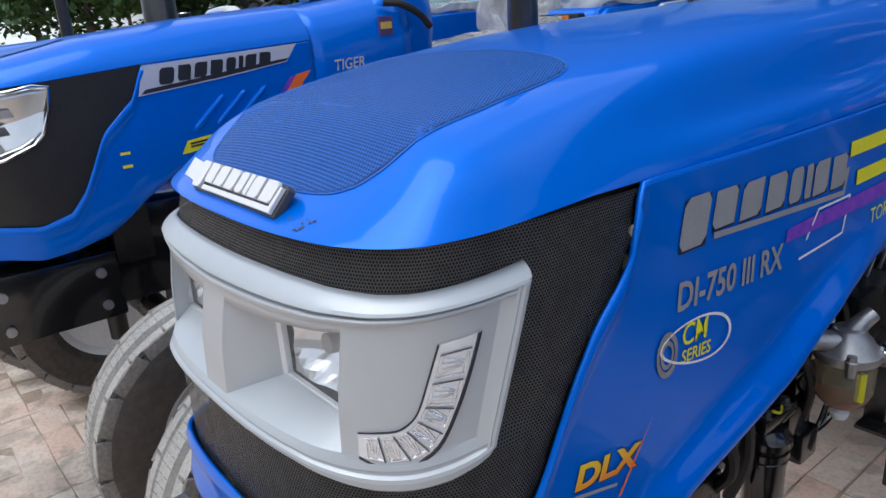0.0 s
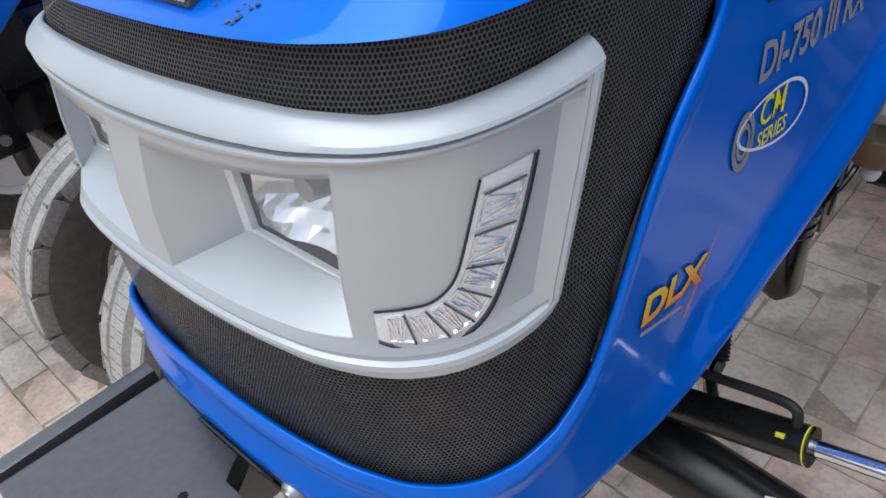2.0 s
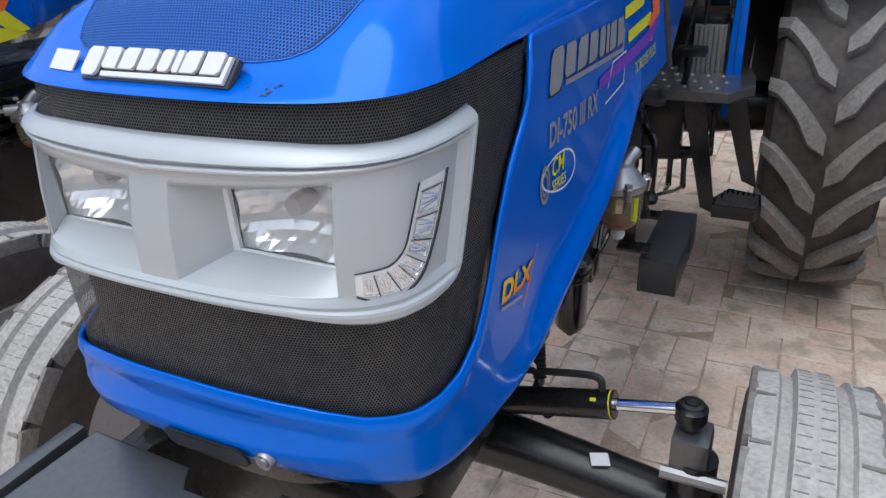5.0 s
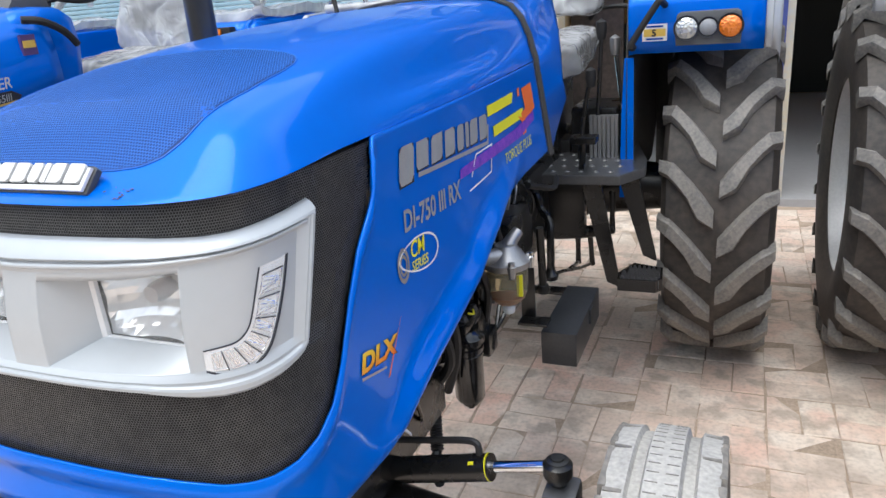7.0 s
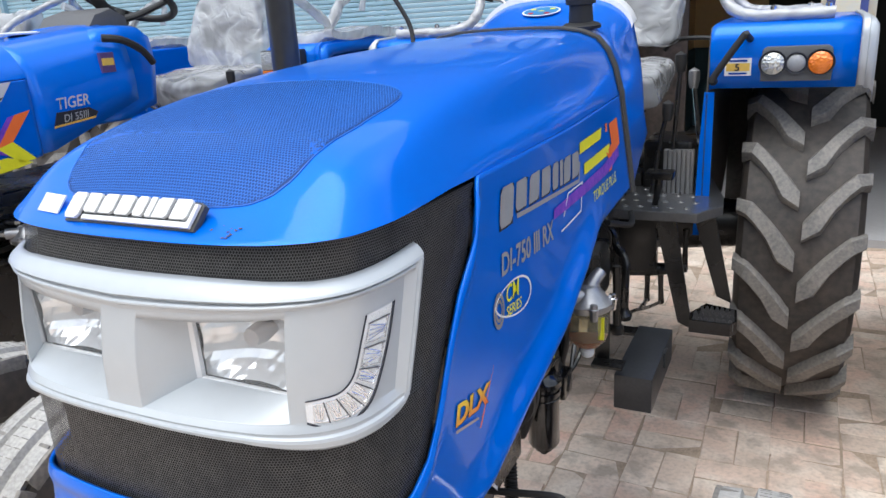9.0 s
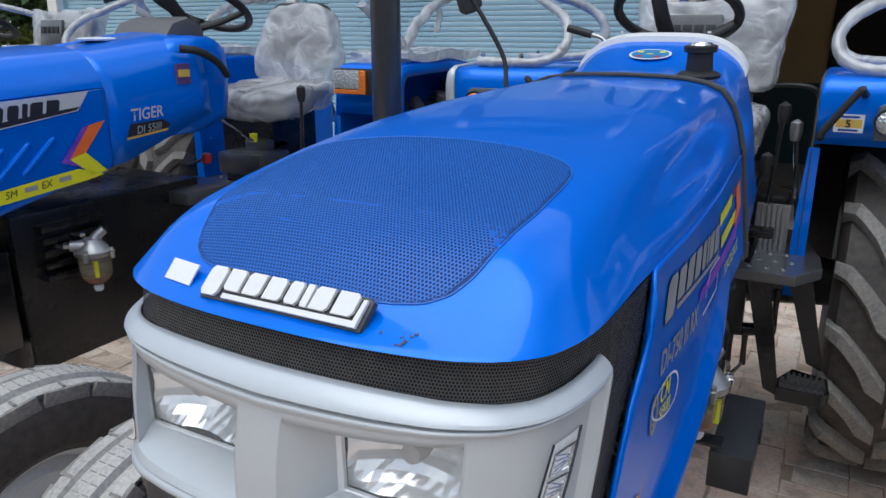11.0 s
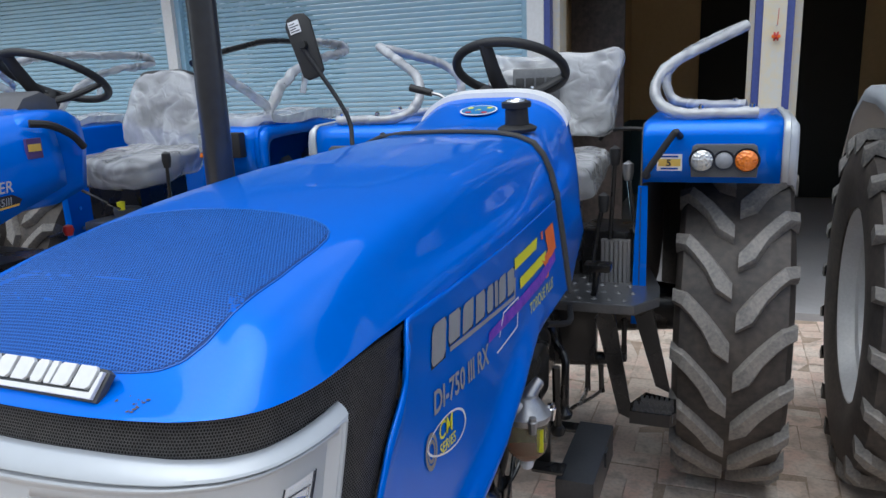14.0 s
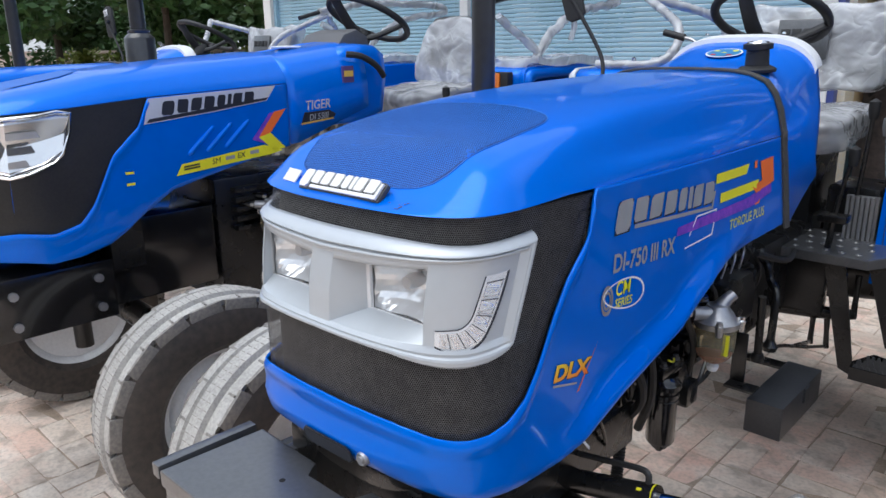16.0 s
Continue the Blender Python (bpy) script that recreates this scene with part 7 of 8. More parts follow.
        flat_shape([(u0 + 0.06, 1.205 + 0.095 * (u0 - 0.63)), (u0 + 0.1, 1.208 + 0.095 * (u0 - 0.63)), (u0 + 0.1, 1.222 + 0.095 * (u0 - 0.63)), (u0 + 0.06, 1.219 + 0.095 * (u0 - 0.63))], lambda u, v: lay_b(u, v, 0.0095), SILVER_PRINT, second, "print_bar")
    flat_shape([(0.905, 1.284), (0.985, 1.38), (1.044, 1.39), (0.962, 1.298)], lay_b, ORANGE, second, "print_chevron")
    flat_shape([(0.962, 1.298), (0.905, 1.284), (0.975, 1.226), (1.03, 1.232)], lay_b, YELLOW, second, "print_chevron")
    flat_shape([(0.875, 1.278), (0.905, 1.284), (0.985, 1.38), (0.962, 1.376)], lay_b, PURPLE, second, "print_chevron")
    flat_shape([(0.875, 1.278), (0.905, 1.284), (0.972, 1.23), (0.938, 1.256)], lay_b, PURPLE, second, "print_chevron")
    for k in range(3):
        ends = [lay_b(0.6 + 0.077 * k + 0.115 * t, 1.246 + 0.006 * k + 0.098 * t, 0.002) for t in (0, 0.08, 0.5, 0.92, 1)]
        part("vent_rib", tube(bmesh.new(), ends, [0.003, 0.0105, 0.0115, 0.0095, 0.003], 10, 3), BLUE, second, "pressed blue vent rib")
    for z in (1.205, 1.165):
        flat_shape([(0.355, z), (0.385, z), (0.385, z + 0.009), (0.355, z + 0.009)], lambda u, v: lay_b(u, v, 0.014), YELLOW, second, "print_patch")
    # cowl sides
    bm = bmesh.new()
    rows2 = []
    for y in np.linspace(1.0635, 1.5, 10):
        top = 1.6 + 0.06 * (y - 1.07) / 0.43
        low = 1.24 + 0.13 * max(0, (y - 1.1) / 0.4)
        sec = [(0.0, top), (0.12, top - 0.004), (0.2, top - 0.02), (0.25, top - 0.05), (0.282, top - 0.1), (0.298, top - 0.17), (0.302, (top - 0.17 + low) / 2), (0.3, low)]
        rows2.append([Vector((g * x, y, z)) for x, z in sec])
    grid(bm, rows2)
    solid(part("dash_cowl", bm, BLUE, second, "blue cowl side", angle=35), 0.003)
    text_mesh("TIGER", 0.054, lambda u, v: Vector((g * 0.307, 1.142 + u, 1.376 + 0.03 * u + v)), WHITE_CHROME, second, slant=0.15, stretch=0.92, bold=0.0006)
    text_mesh("DI 55III", 0.036, lambda u, v: Vector((g * 0.3068, 1.16 + u, 1.331 + 0.06 * u + v)), SILVER_PRINT, second, slant=0.15, stretch=0.95, bold=0.0004)
    bm = bmesh.new()
    prism(bm, [(1.12, 1.318), (1.29, 1.332), (1.305, 1.35), (1.27, 1.37), (1.14, 1.366)], g * 0.303, g * 0.306, "x")
    pl = part("model_plate", bm, DARK_PRINT, second, "dark model plate with gold edge", smooth=False)
    part("plate_edge", prism(bmesh.new(), [(1.12, 1.316), (1.29, 1.33), (1.29, 1.337), (1.12, 1.323)], g * 0.3062, g * 0.3075, "x"), material("gold_print", (0.6, 0.38, 0.08), 0.4), pl, smooth=False)
    st = part("square_sticker", boxes((g * 0.295 - 0.006, g * 0.295 + 0.006, 1.36, 1.42, 1.48, 1.55)), material("violet_sticker", (0.1, 0.06, 0.2), 0.4), second, "small square sticker")
    part("print_field", boxes((g * 0.302 - 0.0015, g * 0.302 + 0.0015, 1.365, 1.415, 1.505, 1.53)), material("sticker_gold_b", (0.75, 0.5, 0.1), 0.4), st)
    part("side_handle", tube(bmesh.new(), [(g * 0.28, 1.4, 1.6), (g * 0.31, 1.46, 1.59), (g * 0.315, 1.54, 1.55), (g * 0.3, 1.6, 1.5)], 0.014, 8, 4), SEAT, second)
    front_wheel(second, (g * 0.685, 0.435, 0.42), g, steer=-6)
    rear_wheel(second, (g * 0.745, 2.66, 0.69), 0.69, 0.40, out=g)
    part("kingpin", bar(bmesh.new(), (g * 0.53, 0.42, 0.3), (g * 0.53, 0.42, 0.7), 0.04), BLACK, second)
    gd = mudguard(second, g, 0.0, BLUE, None, False, 0.7)
    hs = part("lamp_housing", boxes((g * 0.553 - 0.105, g * 0.553 + 0.105, 2.066, 2.112, 1.402, 1.508), bevel=0.008), SEAT, second, "black lamp housing")
    part("clear_lamp", boxes((g * 0.518 - 0.064, g * 0.518 + 0.064, 2.056, 2.066, 1.426, 1.503), bevel=0.003), CLEAR_LAMP, hs, "clear lamp")
    part("amber_lamp", boxes((g * 0.518 - 0.064, g * 0.518 + 0.064, 2.056, 2.066, 1.405, 1.424), bevel=0.003), AMBER_LAMP, hs, "amber lamp")
    part("amber_lamp", boxes((g * 0.6 - 0.016, g * 0.6 + 0.016, 2.054, 2.066, 1.405, 1.503), bevel=0.004), AMBER_LAMP, hs, "amber lamp")
    # a long bar over the mudguard: bare black in front, wrapped behind, on one slanting strut
    rail = [(1.84, 1.79), (1.98, 1.825), (2.11, 1.85), (2.34, 1.885), (2.6, 1.892), (2.8, 1.893), (2.95, 1.89), (3.03, 1.878), (3.04, 1.855), (2.96, 1.838), (2.8, 1.82), (2.64, 1.79), (2.5, 1.73), (2.38, 1.65), (2.29, 1.545)]
    p = part("guard_bar", tube(bmesh.new(), [(g * 0.65, y, z) for y, z in rail], 0.0125, 10, 6), BLACK, second, "bent black guard bar")
    wraps = ((rail[4:], 0.023), ([(2.0, 1.76), (2.08, 1.715), (2.18, 1.67), (2.3, 1.6), (2.33, 1.545)], 0.02), ([(2.62, 1.785), (2.63, 1.72), (2.61, 1.655)], 0.015))
    for pts, r_ in wraps if g > 0 else ((rail[1:], 0.02),) + wraps[1:]:
        bm = tube(bmesh.new(), [(g * 0.65, y, z) for y, z in pts], r_, 14, 9)
        crumple(bm, 0.011, 17, 2.0 + g)
        part("film_sleeve", bm, FILM, p, "wrinkled clear plastic sleeve", angle=40)
    bm = boxes((g * 0.6 - 0.15, g * 0.6 + 0.15, 2.2, 2.85, 1.536, 1.572))
    bmesh.ops.subdivide_edges(bm, edges=bm.edges, cuts=8, use_grid_fill=True)
    crumple(bm, 0.03, 7, 3.1 + g)
    part("film_sheet", bm, FILM, gd, "loose clear plastic sheet", angle=80)
part("front_axle", tube(bmesh.new(), [(-0.56, 0.42, 0.58), (0, 0.42, 0.62), (0.56, 0.42, 0.58)], 0.05, 14, 4), BLACK, second)
part("front_block", boxes((-0.24, 0.24, -0.12, 0.3, 0.68, 0.9), (-0.19, 0.19, 0.3, 0.74, 0.7, 1.02), bevel=0.012), GLOSS_BLACK, second, "black cast front block")
for k in range(4):
    part("block_bolt", lathe(bmesh.new(), [(0.239, 0.0), (0.24, 0.016), (0.254, 0.016), (0.255, 0.0)], 8, "x", (0, -0.04 + 0.28 * (k % 2), 0.73 + 0.11 * (k // 2))), STEEL, second)
part("front_plate", boxes((-0.3, 0.3, -0.34, -0.12, 0.72, 0.76), (-0.3, 0.3, -0.34, -0.32, 0.6, 0.72), bevel=0.004), PLATE, second, "dark front hitch plate")
part("engine_block", boxes((-0.2, 0.2, 0.75, 1.5, 0.6, 1.12), bevel=0.012), BLACK, second, "black engine block")
for z in (0.9, 0.94, 0.98, 1.02, 1.06):
    part("cooling_rib", boxes((0.2, 0.24, 0.82, 1.05, z, z + 0.02), bevel=0.003), BLACK, second)
part("radiator", boxes((-0.24, 0.24, 0.3, 0.42, 0.85, 1.38)), BLACK, second)
part("gearbox", boxes((-0.2, 0.2, 1.5, 2.7, 0.48, 0.98), bevel=0.03), BLACK, second)
part("rear_cowl", prism(bmesh.new(), [(1.36, 1.595), (1.42, 1.632), (1.5, 1.645), (1.6, 1.64), (1.655, 1.6), (1.668, 1.5), (1.64, 1.33), (1.5, 1.29), (1.36, 1.29)], -0.262, 0.262, "x", 0.05), BLUE, second, "rounded blue rear cowl", angle=60)
part("dash_top", prism(bmesh.new(), [(1.45, 1.63), (1.5, 1.69), (1.58, 1.712), (1.645, 1.68), (1.66, 1.6), (1.5, 1.6)], -0.15, 0.15, "x", 0.02), material("grey_dash", (0.09, 0.09, 0.095), 0.5, bump=0.2, bump_scale=300), second, "grey moulded dashboard")
fc = part("fuel_cap", lathe(bmesh.new(), [(0, 0.0), (0, 0.06), (0.006, 0.062), (0.01, 0.05), (0.012, 0.0)], 28, "z"), RIM, second, "pale oval filler plate")
fc.matrix_basis = Matrix.Translation((0.02, 1.27, 1.628)) @ Matrix.Diagonal((0.9, 1.2, 1, 1))
part("exhaust_pipe", lathe(bmesh.new(), [(1.2, 0.0), (1.2, 0.066), (1.675, 0.066), (1.682, 0.063), (1.7, 0.045), (1.703, 0.047), (1.712, 0.047), (1.715, 0.034), (2.4, 0.034), (2.4, 0.0)], 28, "z", (-0.46, 0.82, 0)), STACK, second, "black exhaust stack")
driver_place(second, -0.16, 1.8, False, 1.32, 0.205, 1.765, 0.07)

fuel_filter(second, 0.3, 0.945, 0.02)
# bright rods with red knobs beside the seat, and the grey casting under them
for a, b, m in (((0.12, 1.9, 1.2), (0.16, 1.63, 1.35), CHROME), ((0.02, 1.62, 1.13), (0.15, 1.6, 1.17), BLACK)):
    rod = part("control_rod", bar(bmesh.new(), a, b, 0.006, 8), m, second, "thin control rod with red knob")
    part("knob", lathe(bmesh.new(), [(-0.022, 0.0), (-0.02, 0.015), (0.0, 0.022), (0.018, 0.017), (0.024, 0.0)], 14, "z", b), RED, rod)
part("yellow_cap", lathe(bmesh.new(), [(-0.02, 0.0), (-0.02, 0.016), (0.015, 0.018), (0.02, 0.0)], 12, "z", (0.1, 1.93, 1.21)), YELLOW, second)
part("lever_casting", boxes((-0.05, 0.2, 1.85, 2.05, 1.05, 1.15), (0.02, 0.16, 1.95, 2.1, 1.14, 1.2), bevel=0.02), PLATE, second, "dark cast lever housing")
part("cast_step", boxes((0.05, 0.3, 1.35, 1.62, 1.04, 1.09), bevel=0.015), PLATE, second, "grey cast step beside the gearbox")

# the third tractor is of the same make as the first
third = copy_thing(tractor, pose(-3.68, -0.12, 0))
tagged(third, "blue farm tractor beyond the one with chrome lamps")

# ---- the tractor on the other side: rear wheel and silver mudguard ----
right = thing("tractor", "tractor with silver mudguard and large rear tyre", "tractor", (2.04, 0.1, 0))
rear_wheel(right, (-0.66, 2.68, 0.72), 0.72, 0.42, out=-1, lugs=20, turn=0.06, dish=0.14)
part("wheel_weight", lathe(bmesh.new(), [(-0.58, 0.0), (-0.58, 0.13), (-0.54, 0.17), (-0.5, 0.17), (-0.5, 0.0)], 28, "x", (0, 2.68, 0.72)), BLUE, right, "blue hub")
part("axle_housing", bar(bmesh.new(), (-0.5, 2.68, 0.72), (0.3, 2.68, 0.72), 0.11, 20), BLACK, right)
bm = bmesh.new()
arch = [(2.22, 1.4), (2.225, 1.47), (2.25, 1.535), (2.32, 1.58), (2.5, 1.6), (2.8, 1.6), (3.05, 1.5), (3.25, 1.3)]
grid(bm, [[Vector((x, y + dy, z + dz)) for y, z in arch[2:]] for x, dz, dy in ((-0.845, -0.06, 0.02), (-0.84, -0.02, 0.005), (-0.82, 0.0, 0), (-0.7, 0.004, 0), (-0.66, -0.012, 0.01), (-0.42, -0.012, 0.01), (-0.38, 0.0, 0), (-0.34, -0.03, 0.01))])
grid(bm, [[Vector((x, y + dy, z)) for y, z in arch[:3]] for x, dy in ((-0.845, 0.03), (-0.842, 0.006), (-0.835, 0.0), (-0.8, 0.0), (-0.795, 0.006), (-0.79, 0.03))])
grid(bm, [[Vector((x, y, z)) for x in (-0.83, -0.6, -0.36)] for y, z in ((2.255, 1.54), (2.235, 1.525), (2.235, 1.5), (2.26, 1.495))])
mg = solid(part("mudguard", bm, SILVER, right, "silver plastic mudguard", angle=40), 0.006)
# the shade under the guard is put into this wall's darker blue
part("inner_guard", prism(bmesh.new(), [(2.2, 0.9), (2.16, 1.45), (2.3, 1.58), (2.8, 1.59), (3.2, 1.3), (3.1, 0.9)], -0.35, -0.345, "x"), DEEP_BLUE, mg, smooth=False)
lampx = part("work_lamp", lathe(bmesh.new(), [(-0.05, 0.0), (-0.05, 0.05), (-0.02, 0.058), (0.03, 0.05), (0.05, 0.02), (0.055, 0.0)], 28, "y", (-0.6, 2.3, 1.69)), SEAT, right, "round black work lamp")
part("lens", lathe(bmesh.new(), [(-0.052, 0.046), (-0.06, 0.035), (-0.064, 0.0)], 28, "y", (-0.6, 2.3, 1.69)), CHROME, lampx, "bright round lens")
part("lamp_stem", bar(bmesh.new(), (-0.6, 2.31, 1.58), (-0.6, 2.31, 1.65), 0.012), BLACK, right)
part("purple_strip", boxes((-0.72, -0.44, 2.33, 2.42, 1.596, 1.606)), PURPLE, right)
for pts in ([(-0.7, 2.4, 1.59), (-0.71, 2.4, 1.75), (-0.7, 2.4, 1.84), (-0.64, 2.4, 1.87), (-0.3, 2.42, 1.93)], [(-0.66, 2.58, 1.59), (-0.68, 2.58, 1.75), (-0.66, 2.58, 1.83), (-0.3, 2.58, 1.88)]):
    p = part("guard_bar", tube(bmesh.new(), pts, 0.016, 10, 5), CHROME, right)
    bm = tube(bmesh.new(), pts, 0.022, 12, 8)
    crumple(bm, 0.003, 25, 6.0)
    part("film_sleeve", bm, FILM, p, "wrinkled clear plastic sleeve", angle=80)
part("gearbox", boxes((-0.25, 0.3, 0.4, 2.9, 0.5, 1.0), bevel=0.03), BLACK, right)
# unseen front body, added to block sky light and darken reflections beside it
for ob in (bonnet, lower_panel, dash_cowl, bezel):
    extra = again(ob, pose(0, 0.1, 0.02), right)
    if ob.modifiers:
        solid(extra, 0.004)
seat(right, 0.0, 2.35, 1.28)
steering_wheel(right, 0.0, 2.1, 1.72)
rear_wheel(right, (0.66, 2.68, 0.72), 0.72, 0.42, out=1)
# front wheels out of view, added with the unseen body
for g in (1, -1):
    front_wheel(right, (g * 0.72, 0.5, 0.42), g)

# ---- small things on the building ----
for i, (x, y) in enumerate(((-0.44, WALL_Y - 0.09), (0.74, WALL_Y - 0.09))):
    lampb = thing("door_bulb", "small pale lamp holder on the lintel", "lamp", (x, y, 2.47), "lintel lamps")
    part("holder", lathe(bmesh.new(), [(0.0, 0.0), (0.0, 0.025), (0.03, 0.03), (0.045, 0.03), (0.045, 0.0)], 16, "z"), WHITE, lampb)
    part("bracket", boxes((-0.012, 0.012, 0.0, 0.035, 0.02, 0.05)), WHITE, lampb)
thread = thing("door_charm", "bundle of red thread tied on the pier", "decoration", (0.945, WALL_Y - 0.08, 1.86))
for k in range(7):
    z, v_, w_ = -0.035 + 0.009 * k, math.cos(1.05 * k) * 0.022, math.sin(1.05 * k) * 0.022
    part("thread", tube(bmesh.new(), [(-v_, 0, -w_ + 0.01), (-v_ * 0.3, -0.012, -w_ * 0.2 + 0.005), (v_ * 0.5, -0.012, w_ * 0.5), (v_, 0, w_)], 0.0055, 6, 3), RED if k % 3 else ORANGE, thread)
part("nail", bar(bmesh.new(), (0, 0.02, 0.07), (0, -0.01, 0.07), 0.004), STEEL, thread)
part("hanging_thread", bar(bmesh.new(), (0.004, -0.004, 0.07), (0.008, -0.004, 0.17), 0.002), RED, thread)
rack = thing("display_rack", "dark metal display rack inside the shop", "rack", (2.45, 8.6, 0.05))
for x in (0, 0.75):
    for y in (0, 0.4):
        part("post", boxes((x, x + 0.03, y, y + 0.03, 0, 2.0)), RED if x == 0 else DOOR_DARK, rack)
for z in (0.4, 1.0, 1.5, 1.95):
    part("shelf", boxes((0.0, 0.78, 0.0, 0.43, z, z + 0.03)), DOOR_DARK, rack)
for k in range(5):
    part("hanging_item", boxes((0.08 + 0.13 * k, 0.18 + 0.13 * k, 0.01, 0.06, 1.62, 1.88), bevel=0.01), (RED, DADO, STEEL, ORANGE, DADO)[k], rack)

# ---- far left: boundary wall, hedge and trees ----
GREENS = [material("leaf_green", (0.03, 0.08, 0.018), 0.6, 0, (0.06, 0.13, 0.028), 3, 0.8, random=0.2), material("leaf_yellow_green", (0.2, 0.24, 0.03), 0.6, 0, (0.11, 0.17, 0.03), 3, 0.8)]
BARK = material("bark", (0.07, 0.055, 0.045), 0.9, 0, (0.12, 0.1, 0.08), 8, 0.8, bump=0.5, bump_scale=40)
tagged(part("wall_boundary", boxes((-40, -9, 11.0, 11.2, 0, 1.55), (-40, -9, 10.96, 11.24, 1.551, 1.63)), material("pink_render", (0.45, 0.36, 0.3), 0.85, 0, (0.36, 0.3, 0.26), 1, 0.8), None,
            "low rendered boundary wall", smooth=False), "", "wall", "", "structure")


def foliage(rnd, blobs, count, size):
    """Many small leaves scattered through a few uneven clumps."""
    verts, faces = [], []
    for _ in range(count):
        c, r = rnd.choice(blobs)
        u = Vector((rnd.gauss(0, 1), rnd.gauss(0, 1), rnd.gauss(0, 1))).normalized() * r * rnd.random() ** 0.4
        p = Vector(c) + Vector((u.x, u.y, u.z * 0.8))
        a = Vector((rnd.gauss(0, 1), rnd.gauss(0, 1), rnd.gauss(0, 0.6))).normalized()
        b = a.orthogonal().normalized()
        b.rotate(Matrix.Rotation(rnd.random() * 6.28, 3, a))
        k = size * rnd.uniform(0.6, 1.3)
        n = len(verts)
        verts += [p - a * k, p + b * k * 0.45, p + a * k, p - b * k * 0.45]
        faces.append((n, n + 1, n + 2, n + 3))
    me = bpy.data.meshes.new("crown")
    me.from_pydata(verts, [], faces)
    return me


rnd = random.Random(11)
for x, y, h in ((-22, 12.6, 6.4), (-17.5, 13.5, 7.2), (-13.2, 12.4, 6.2), (-30, 12.5, 7.5), (-10.2, 13.5, 6.4), (-26, 14.5, 8.0), (-35, 13.5, 8.2), (-41, 12.5, 7.8), (-15.2, 15.5, 8.0), (-20, 16, 8.4), (-24, 8.2, 7.0), (-29, 5.6, 7.6), (-27, 2.4, 7.2), (-32, -0.6, 7.8), (-25, -0.8, 6.6), (-17.5, 8.6, 6.4), (-14.2, 10.2, 6.6), (-20.5, 5.2, 6.8), (-11.6, 9.4, 6.2)):
    tree = thing("tree", "leafy green tree behind the boundary wall", "tree", (x, y, 0), "trees by the boundary")
    part("trunk", tube(bmesh.new(), [(0, 0, -0.01), (0.05, 0.02, 1.0), (-0.04, 0.05, 2.0), (0.1, 0, h * 0.75)], [0.17, 0.13, 0.1, 0.04], 10, 5), BARK, tree)
    blobs = [((rnd.uniform(-1.9, 1.9), rnd.uniform(-1.3, 1.3), h * rnd.uniform(0.3, 0.93)), rnd.uniform(0.6, 1.2)) for _ in range(16)]
    for b, _ in blobs[:4]:
        part("limb", tube(bmesh.new(), [(0, 0, h * 0.4), (b[0] * 0.5, b[1] * 0.5, h * 0.55), b], [0.07, 0.045, 0.015], 7, 4), BARK, tree)
    me = foliage(rnd, blobs, 6500, 0.15)
    me.materials.append(GREENS[0])
    cr = new("crown", me)
    cr.parent = tree
    tagged(cr, "dense green leaves")
for k in range(17):
    x = -28 + 1.75 * k if k < 11 else -21.5
    bush = thing("bush", "yellow-green leafy bush beside the boundary wall", "bush", (x, 9.8 + rnd.uniform(-0.5, 0.5) - max(0, k - 10) * 1.7, 0), "hedge bushes")
    part("stem", tube(bmesh.new(), [(0, 0, -0.01), (0.05, 0, 0.4), (0, 0, 0.9)], [0.05, 0.04, 0.01], 6, 3), BARK, bush)
    me = foliage(rnd, [((rnd.uniform(-0.5, 0.5), rnd.uniform(-0.3, 0.3), rnd.uniform(0.4, 1.5)), rnd.uniform(0.3, 0.5)) for _ in range(8)], 900, 0.1)
    me.materials.append(GREENS[k % 2])
    cr = new("leaves", me)
    cr.parent = bush

for k in range(8):
    bush = thing("bush", "tall dark green shrub behind the boundary wall", "bush", (-36 + 2.1 * k, 13.4 - 0.25 * k, 0), "shrubs behind the wall")
    part("stem", tube(bmesh.new(), [(0, 0, -0.01), (0.1, 0, 1.2), (0, 0, 2.6)], [0.1, 0.07, 0.02], 6, 3), BARK, bush)
    me = foliage(rnd, [((rnd.uniform(-1.1, 1.1), rnd.uniform(-0.6, 0.6), rnd.uniform(0.8, 3.6)), rnd.uniform(0.6, 0.9)) for _ in range(12)], 3200, 0.14)
    me.materials.append(GREENS[0])
    cr = new("leaves", me)
    cr.parent = bush

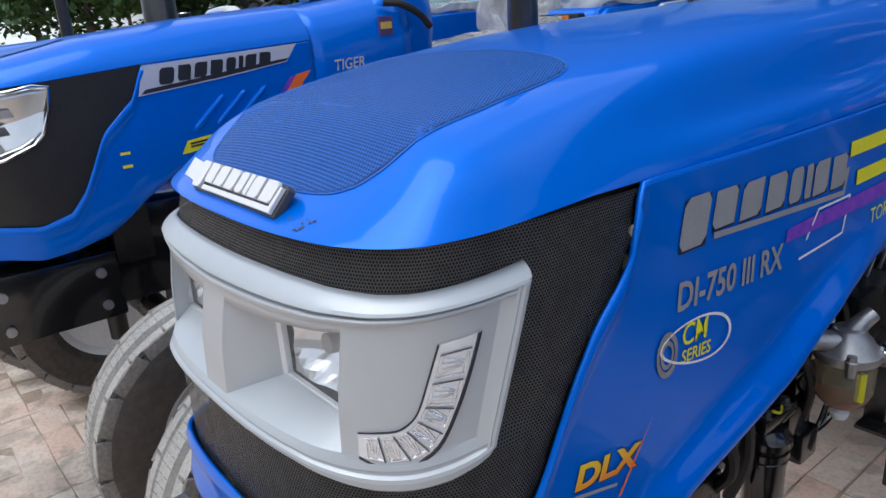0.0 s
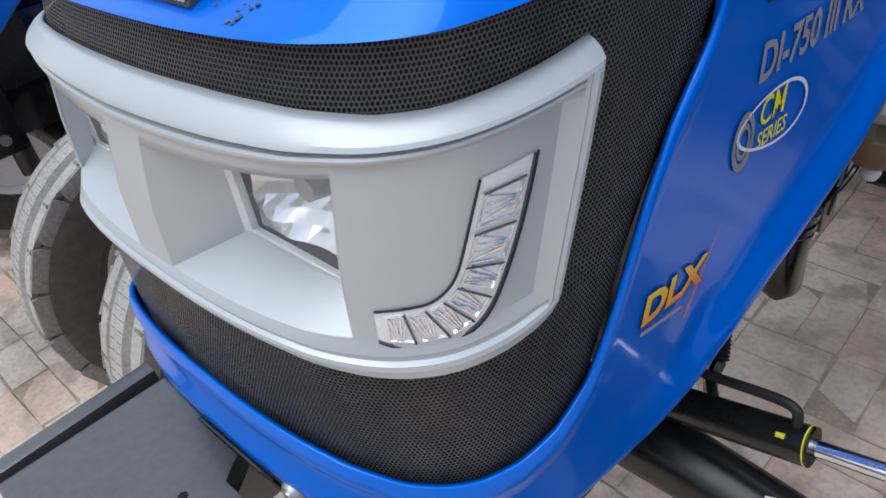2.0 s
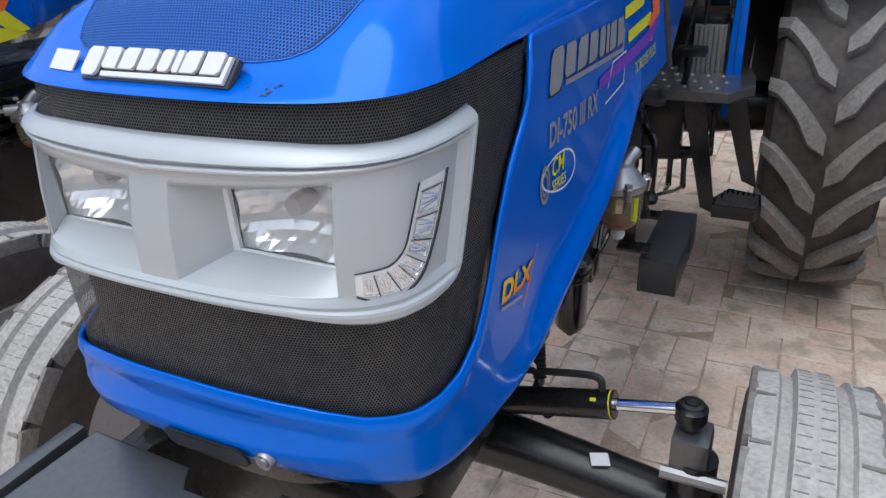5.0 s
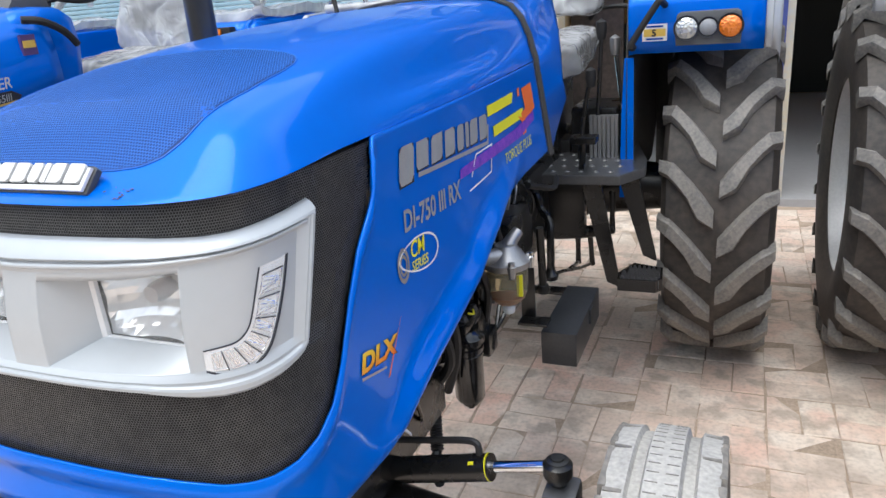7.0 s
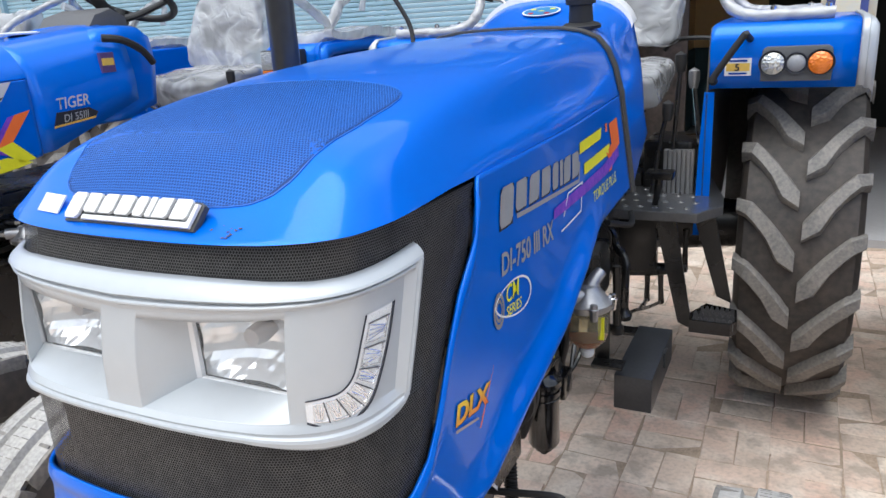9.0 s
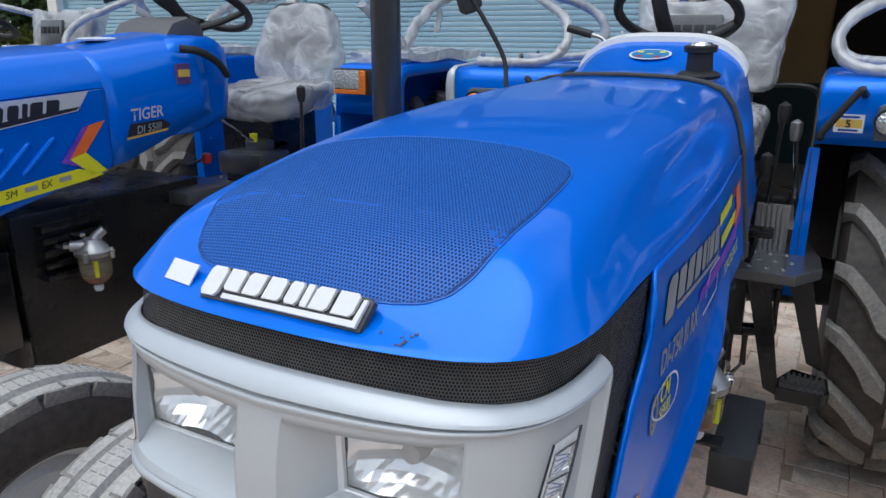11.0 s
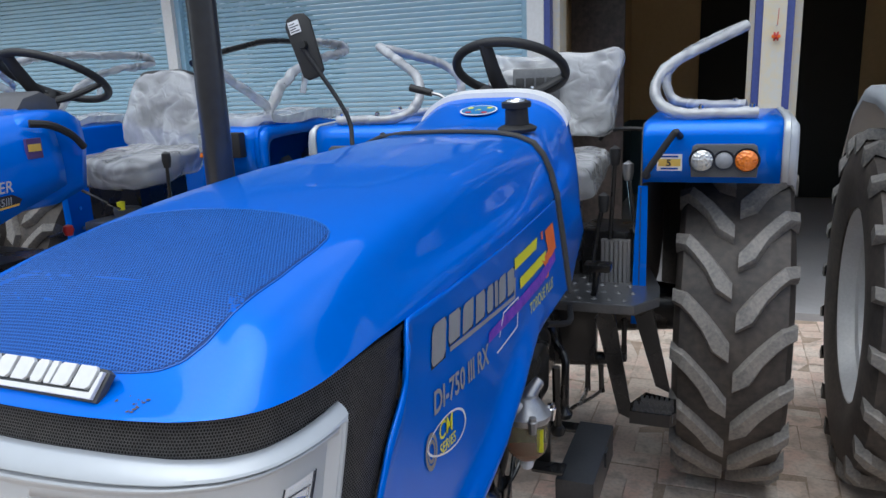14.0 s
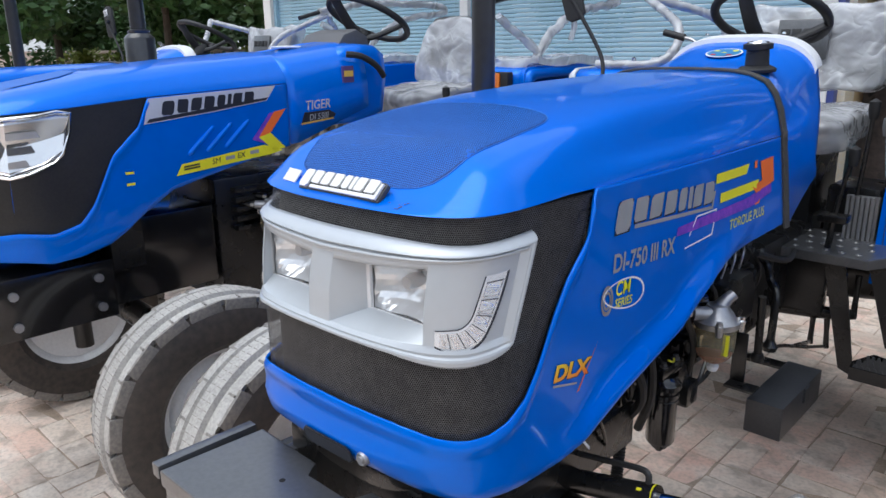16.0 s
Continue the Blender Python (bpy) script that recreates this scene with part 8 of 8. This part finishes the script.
# ---- brick paving ----
def paver_material():
    m = bpy.data.materials.new("worn_brick_paver")
    m.use_nodes = True
    n, l = m.node_tree.nodes, m.node_tree.links
    b = n["Principled BSDF"]
    info, geo, add, fr = n.new("ShaderNodeObjectInfo"), n.new("ShaderNodeNewGeometry"), n.new("ShaderNodeMath"), n.new("ShaderNodeMath")
    l.new(info.outputs["Random"], add.inputs[0])
    l.new(geo.outputs["Random Per Island"], add.inputs[1])
    fr.operation = "FRACT"
    l.new(add.outputs[0], fr.inputs[0])
    ramp_ = n.new("ShaderNodeValToRGB")
    cols = [(0.0, (0.72, 0.55, 0.45)), (0.2, (0.8, 0.67, 0.56)), (0.4, (0.74, 0.52, 0.42)), (0.55, (0.74, 0.64, 0.54)), (0.75, (0.64, 0.53, 0.44)), (0.9, (0.73, 0.54, 0.44)), (1.0, (0.66, 0.6, 0.52))]
    el = ramp_.color_ramp.elements
    while len(el) < len(cols):
        el.new(0.5)
    for e, (p_, c) in zip(el, cols):
        e.position, e.color = p_, rgb(*c)
    l.new(fr.outputs[0], ramp_.inputs["Fac"])
    # pale wear, red tinge, dirt and grain, each a layer of noise laid over the bricks' own colours
    colour, fine = ramp_.outputs["Color"], None
    for k, (size, detail, lo, hi, top, c) in enumerate(((5.2, 7, 0.47, 0.63, 0.68, (0.82, 0.74, 0.65)), (4.1, 5, 0.53, 0.7, 0.6, (0.72, 0.45, 0.36)), (9.5, 8, 0.5, 0.64, 0.8, (0.4, 0.33, 0.27)),
                                                        (2.4, 7, 0.46, 0.66, 0.5, (0.5, 0.41, 0.34)), (60, 6, 0.45, 0.75, 0.4, (0.27, 0.22, 0.18)))):
        tex, r, mx, shift = n.new("ShaderNodeTexNoise"), n.new("ShaderNodeMapRange"), n.new("ShaderNodeMix"), n.new("ShaderNodeVectorMath")
        shift.inputs[1].default_value = (3.7 * k, 1.9 * k, 0.6 * k)
        l.new(geo.outputs["Position"], shift.inputs[0])
        l.new(shift.outputs[0], tex.inputs["Vector"])
        tex.inputs["Scale"].default_value, tex.inputs["Detail"].default_value = size, detail
        r.inputs["From Min"].default_value, r.inputs["From Max"].default_value, r.inputs["To Max"].default_value = lo, hi, top
        mx.data_type = "RGBA"
        mx.inputs["B"].default_value = rgb(*c)
        l.new(tex.outputs["Fac"], r.inputs["Value"])
        l.new(r.outputs["Result"], mx.inputs["Factor"])
        l.new(colour, mx.inputs["A"])
        colour, fine = mx.outputs["Result"], tex
    l.new(colour, b.inputs["Base Color"])
    b.inputs["Roughness"].default_value = 0.85
    bp = n.new("ShaderNodeBump")
    bp.inputs["Strength"].default_value, bp.inputs["Distance"].default_value = 0.5, 0.004
    l.new(fine.outputs["Fac"], bp.inputs["Height"])
    l.new(bp.outputs["Normal"], b.inputs["Normal"])
    return m


PAVER = paver_material()
paving = tagged(thing("pavement", "worn pinkish brick paving of the yard", "pavement"), "", "", "", "structure")
PW, PL = 0.118, 0.236
pr = random.Random(3)
RINGS = ((0.0, -0.05), (0.0, -0.003), (0.0035, 0.0))


def brick_bm(bm, w, l_):
    """One paver with a worn upper edge."""
    ring = []
    for inset, z in RINGS:
        pts = [(-w / 2 + inset, -l_ / 2 + inset), (w / 2 - inset, -l_ / 2 + inset), (w / 2 - inset, l_ / 2 - inset), (-w / 2 + inset, l_ / 2 - inset)]
        ring.append([bm.verts.new((x, y, z)) for x, y in pts])
    for a, b in zip(ring, ring[1:]):
        for k in range(4):
            bm.faces.new((a[k], a[(k + 1) % 4], b[(k + 1) % 4], b[k]))
    bm.faces.new(ring[-1])


shapes = []
for k in range(4):
    bm = bmesh.new()
    brick_bm(bm, PW - 0.001 - 0.0009 * k, PL - 0.001 - 0.0012 * k)
    shapes.append(bm_mesh("brick", bm, PAVER, False))
rest_v, rest_f, count = [], [], 0
for i in range(-62, 30):
    for j in range(-24, 20):
        upright = (i + j) % 2 == 0 if pr.random() > 0.34 else pr.random() > 0.5
        for half in (-0.5, 0.5):
            x, y = (i + 0.5) * PL + 0.01, (j + 0.5) * PL + 0.03
            if upright:
                x += half * PW
            else:
                y += half * PW
            x, y = x + pr.uniform(-0.003, 0.003), y + pr.uniform(-0.003, 0.003)
            if y > 4.66:
                continue
            z, turn = pr.uniform(-0.003, 0.002), pr.gauss(0, 0.025) + (0 if upright else math.pi / 2)
            if -0.1 < x < 1.75 and 0.75 < y and count < 300:
                o = new("brick", shapes[pr.randrange(4)])
                o.parent, o.matrix_basis = paving, pose(x, y, z, pr.gauss(0, 0.9), pr.gauss(0, 1.1), math.degrees(turn))
                count += 1
            else:
                w, l_ = PW - pr.uniform(0.0005, 0.004), PL - pr.uniform(0.0005, 0.005)
                c, s = math.cos(turn), math.sin(turn)
                tx, ty = pr.gauss(0, 0.018), pr.gauss(0, 0.014)
                n = len(rest_v)
                for inset, dz in RINGS:
                    for px, py in ((-w / 2 + inset, -l_ / 2 + inset), (w / 2 - inset, -l_ / 2 + inset), (w / 2 - inset, l_ / 2 - inset), (-w / 2 + inset, l_ / 2 - inset)):
                        px, py = px + pr.uniform(-0.0025, 0.0025), py + pr.uniform(-0.0025, 0.0025)
                        rest_v.append((x + px * c - py * s, y + px * s + py * c, z + dz + px * tx + py * ty + pr.uniform(-0.0012, 0.0012)))
                for a in (0, 4):
                    for k in range(4):
                        rest_f.append((n + a + k, n + a + (k + 1) % 4, n + a + 4 + (k + 1) % 4, n + a + 4 + k))
                rest_f.append((n + 8, n + 9, n + 10, n + 11))
me = bpy.data.meshes.new("paving_field")
me.from_pydata(rest_v, [], rest_f)
me.materials.append(PAVER)
field = new("paving_field", me)
field.parent = paving
tagged(field, "worn brick pavers of the wider yard", "", "", "stuff")
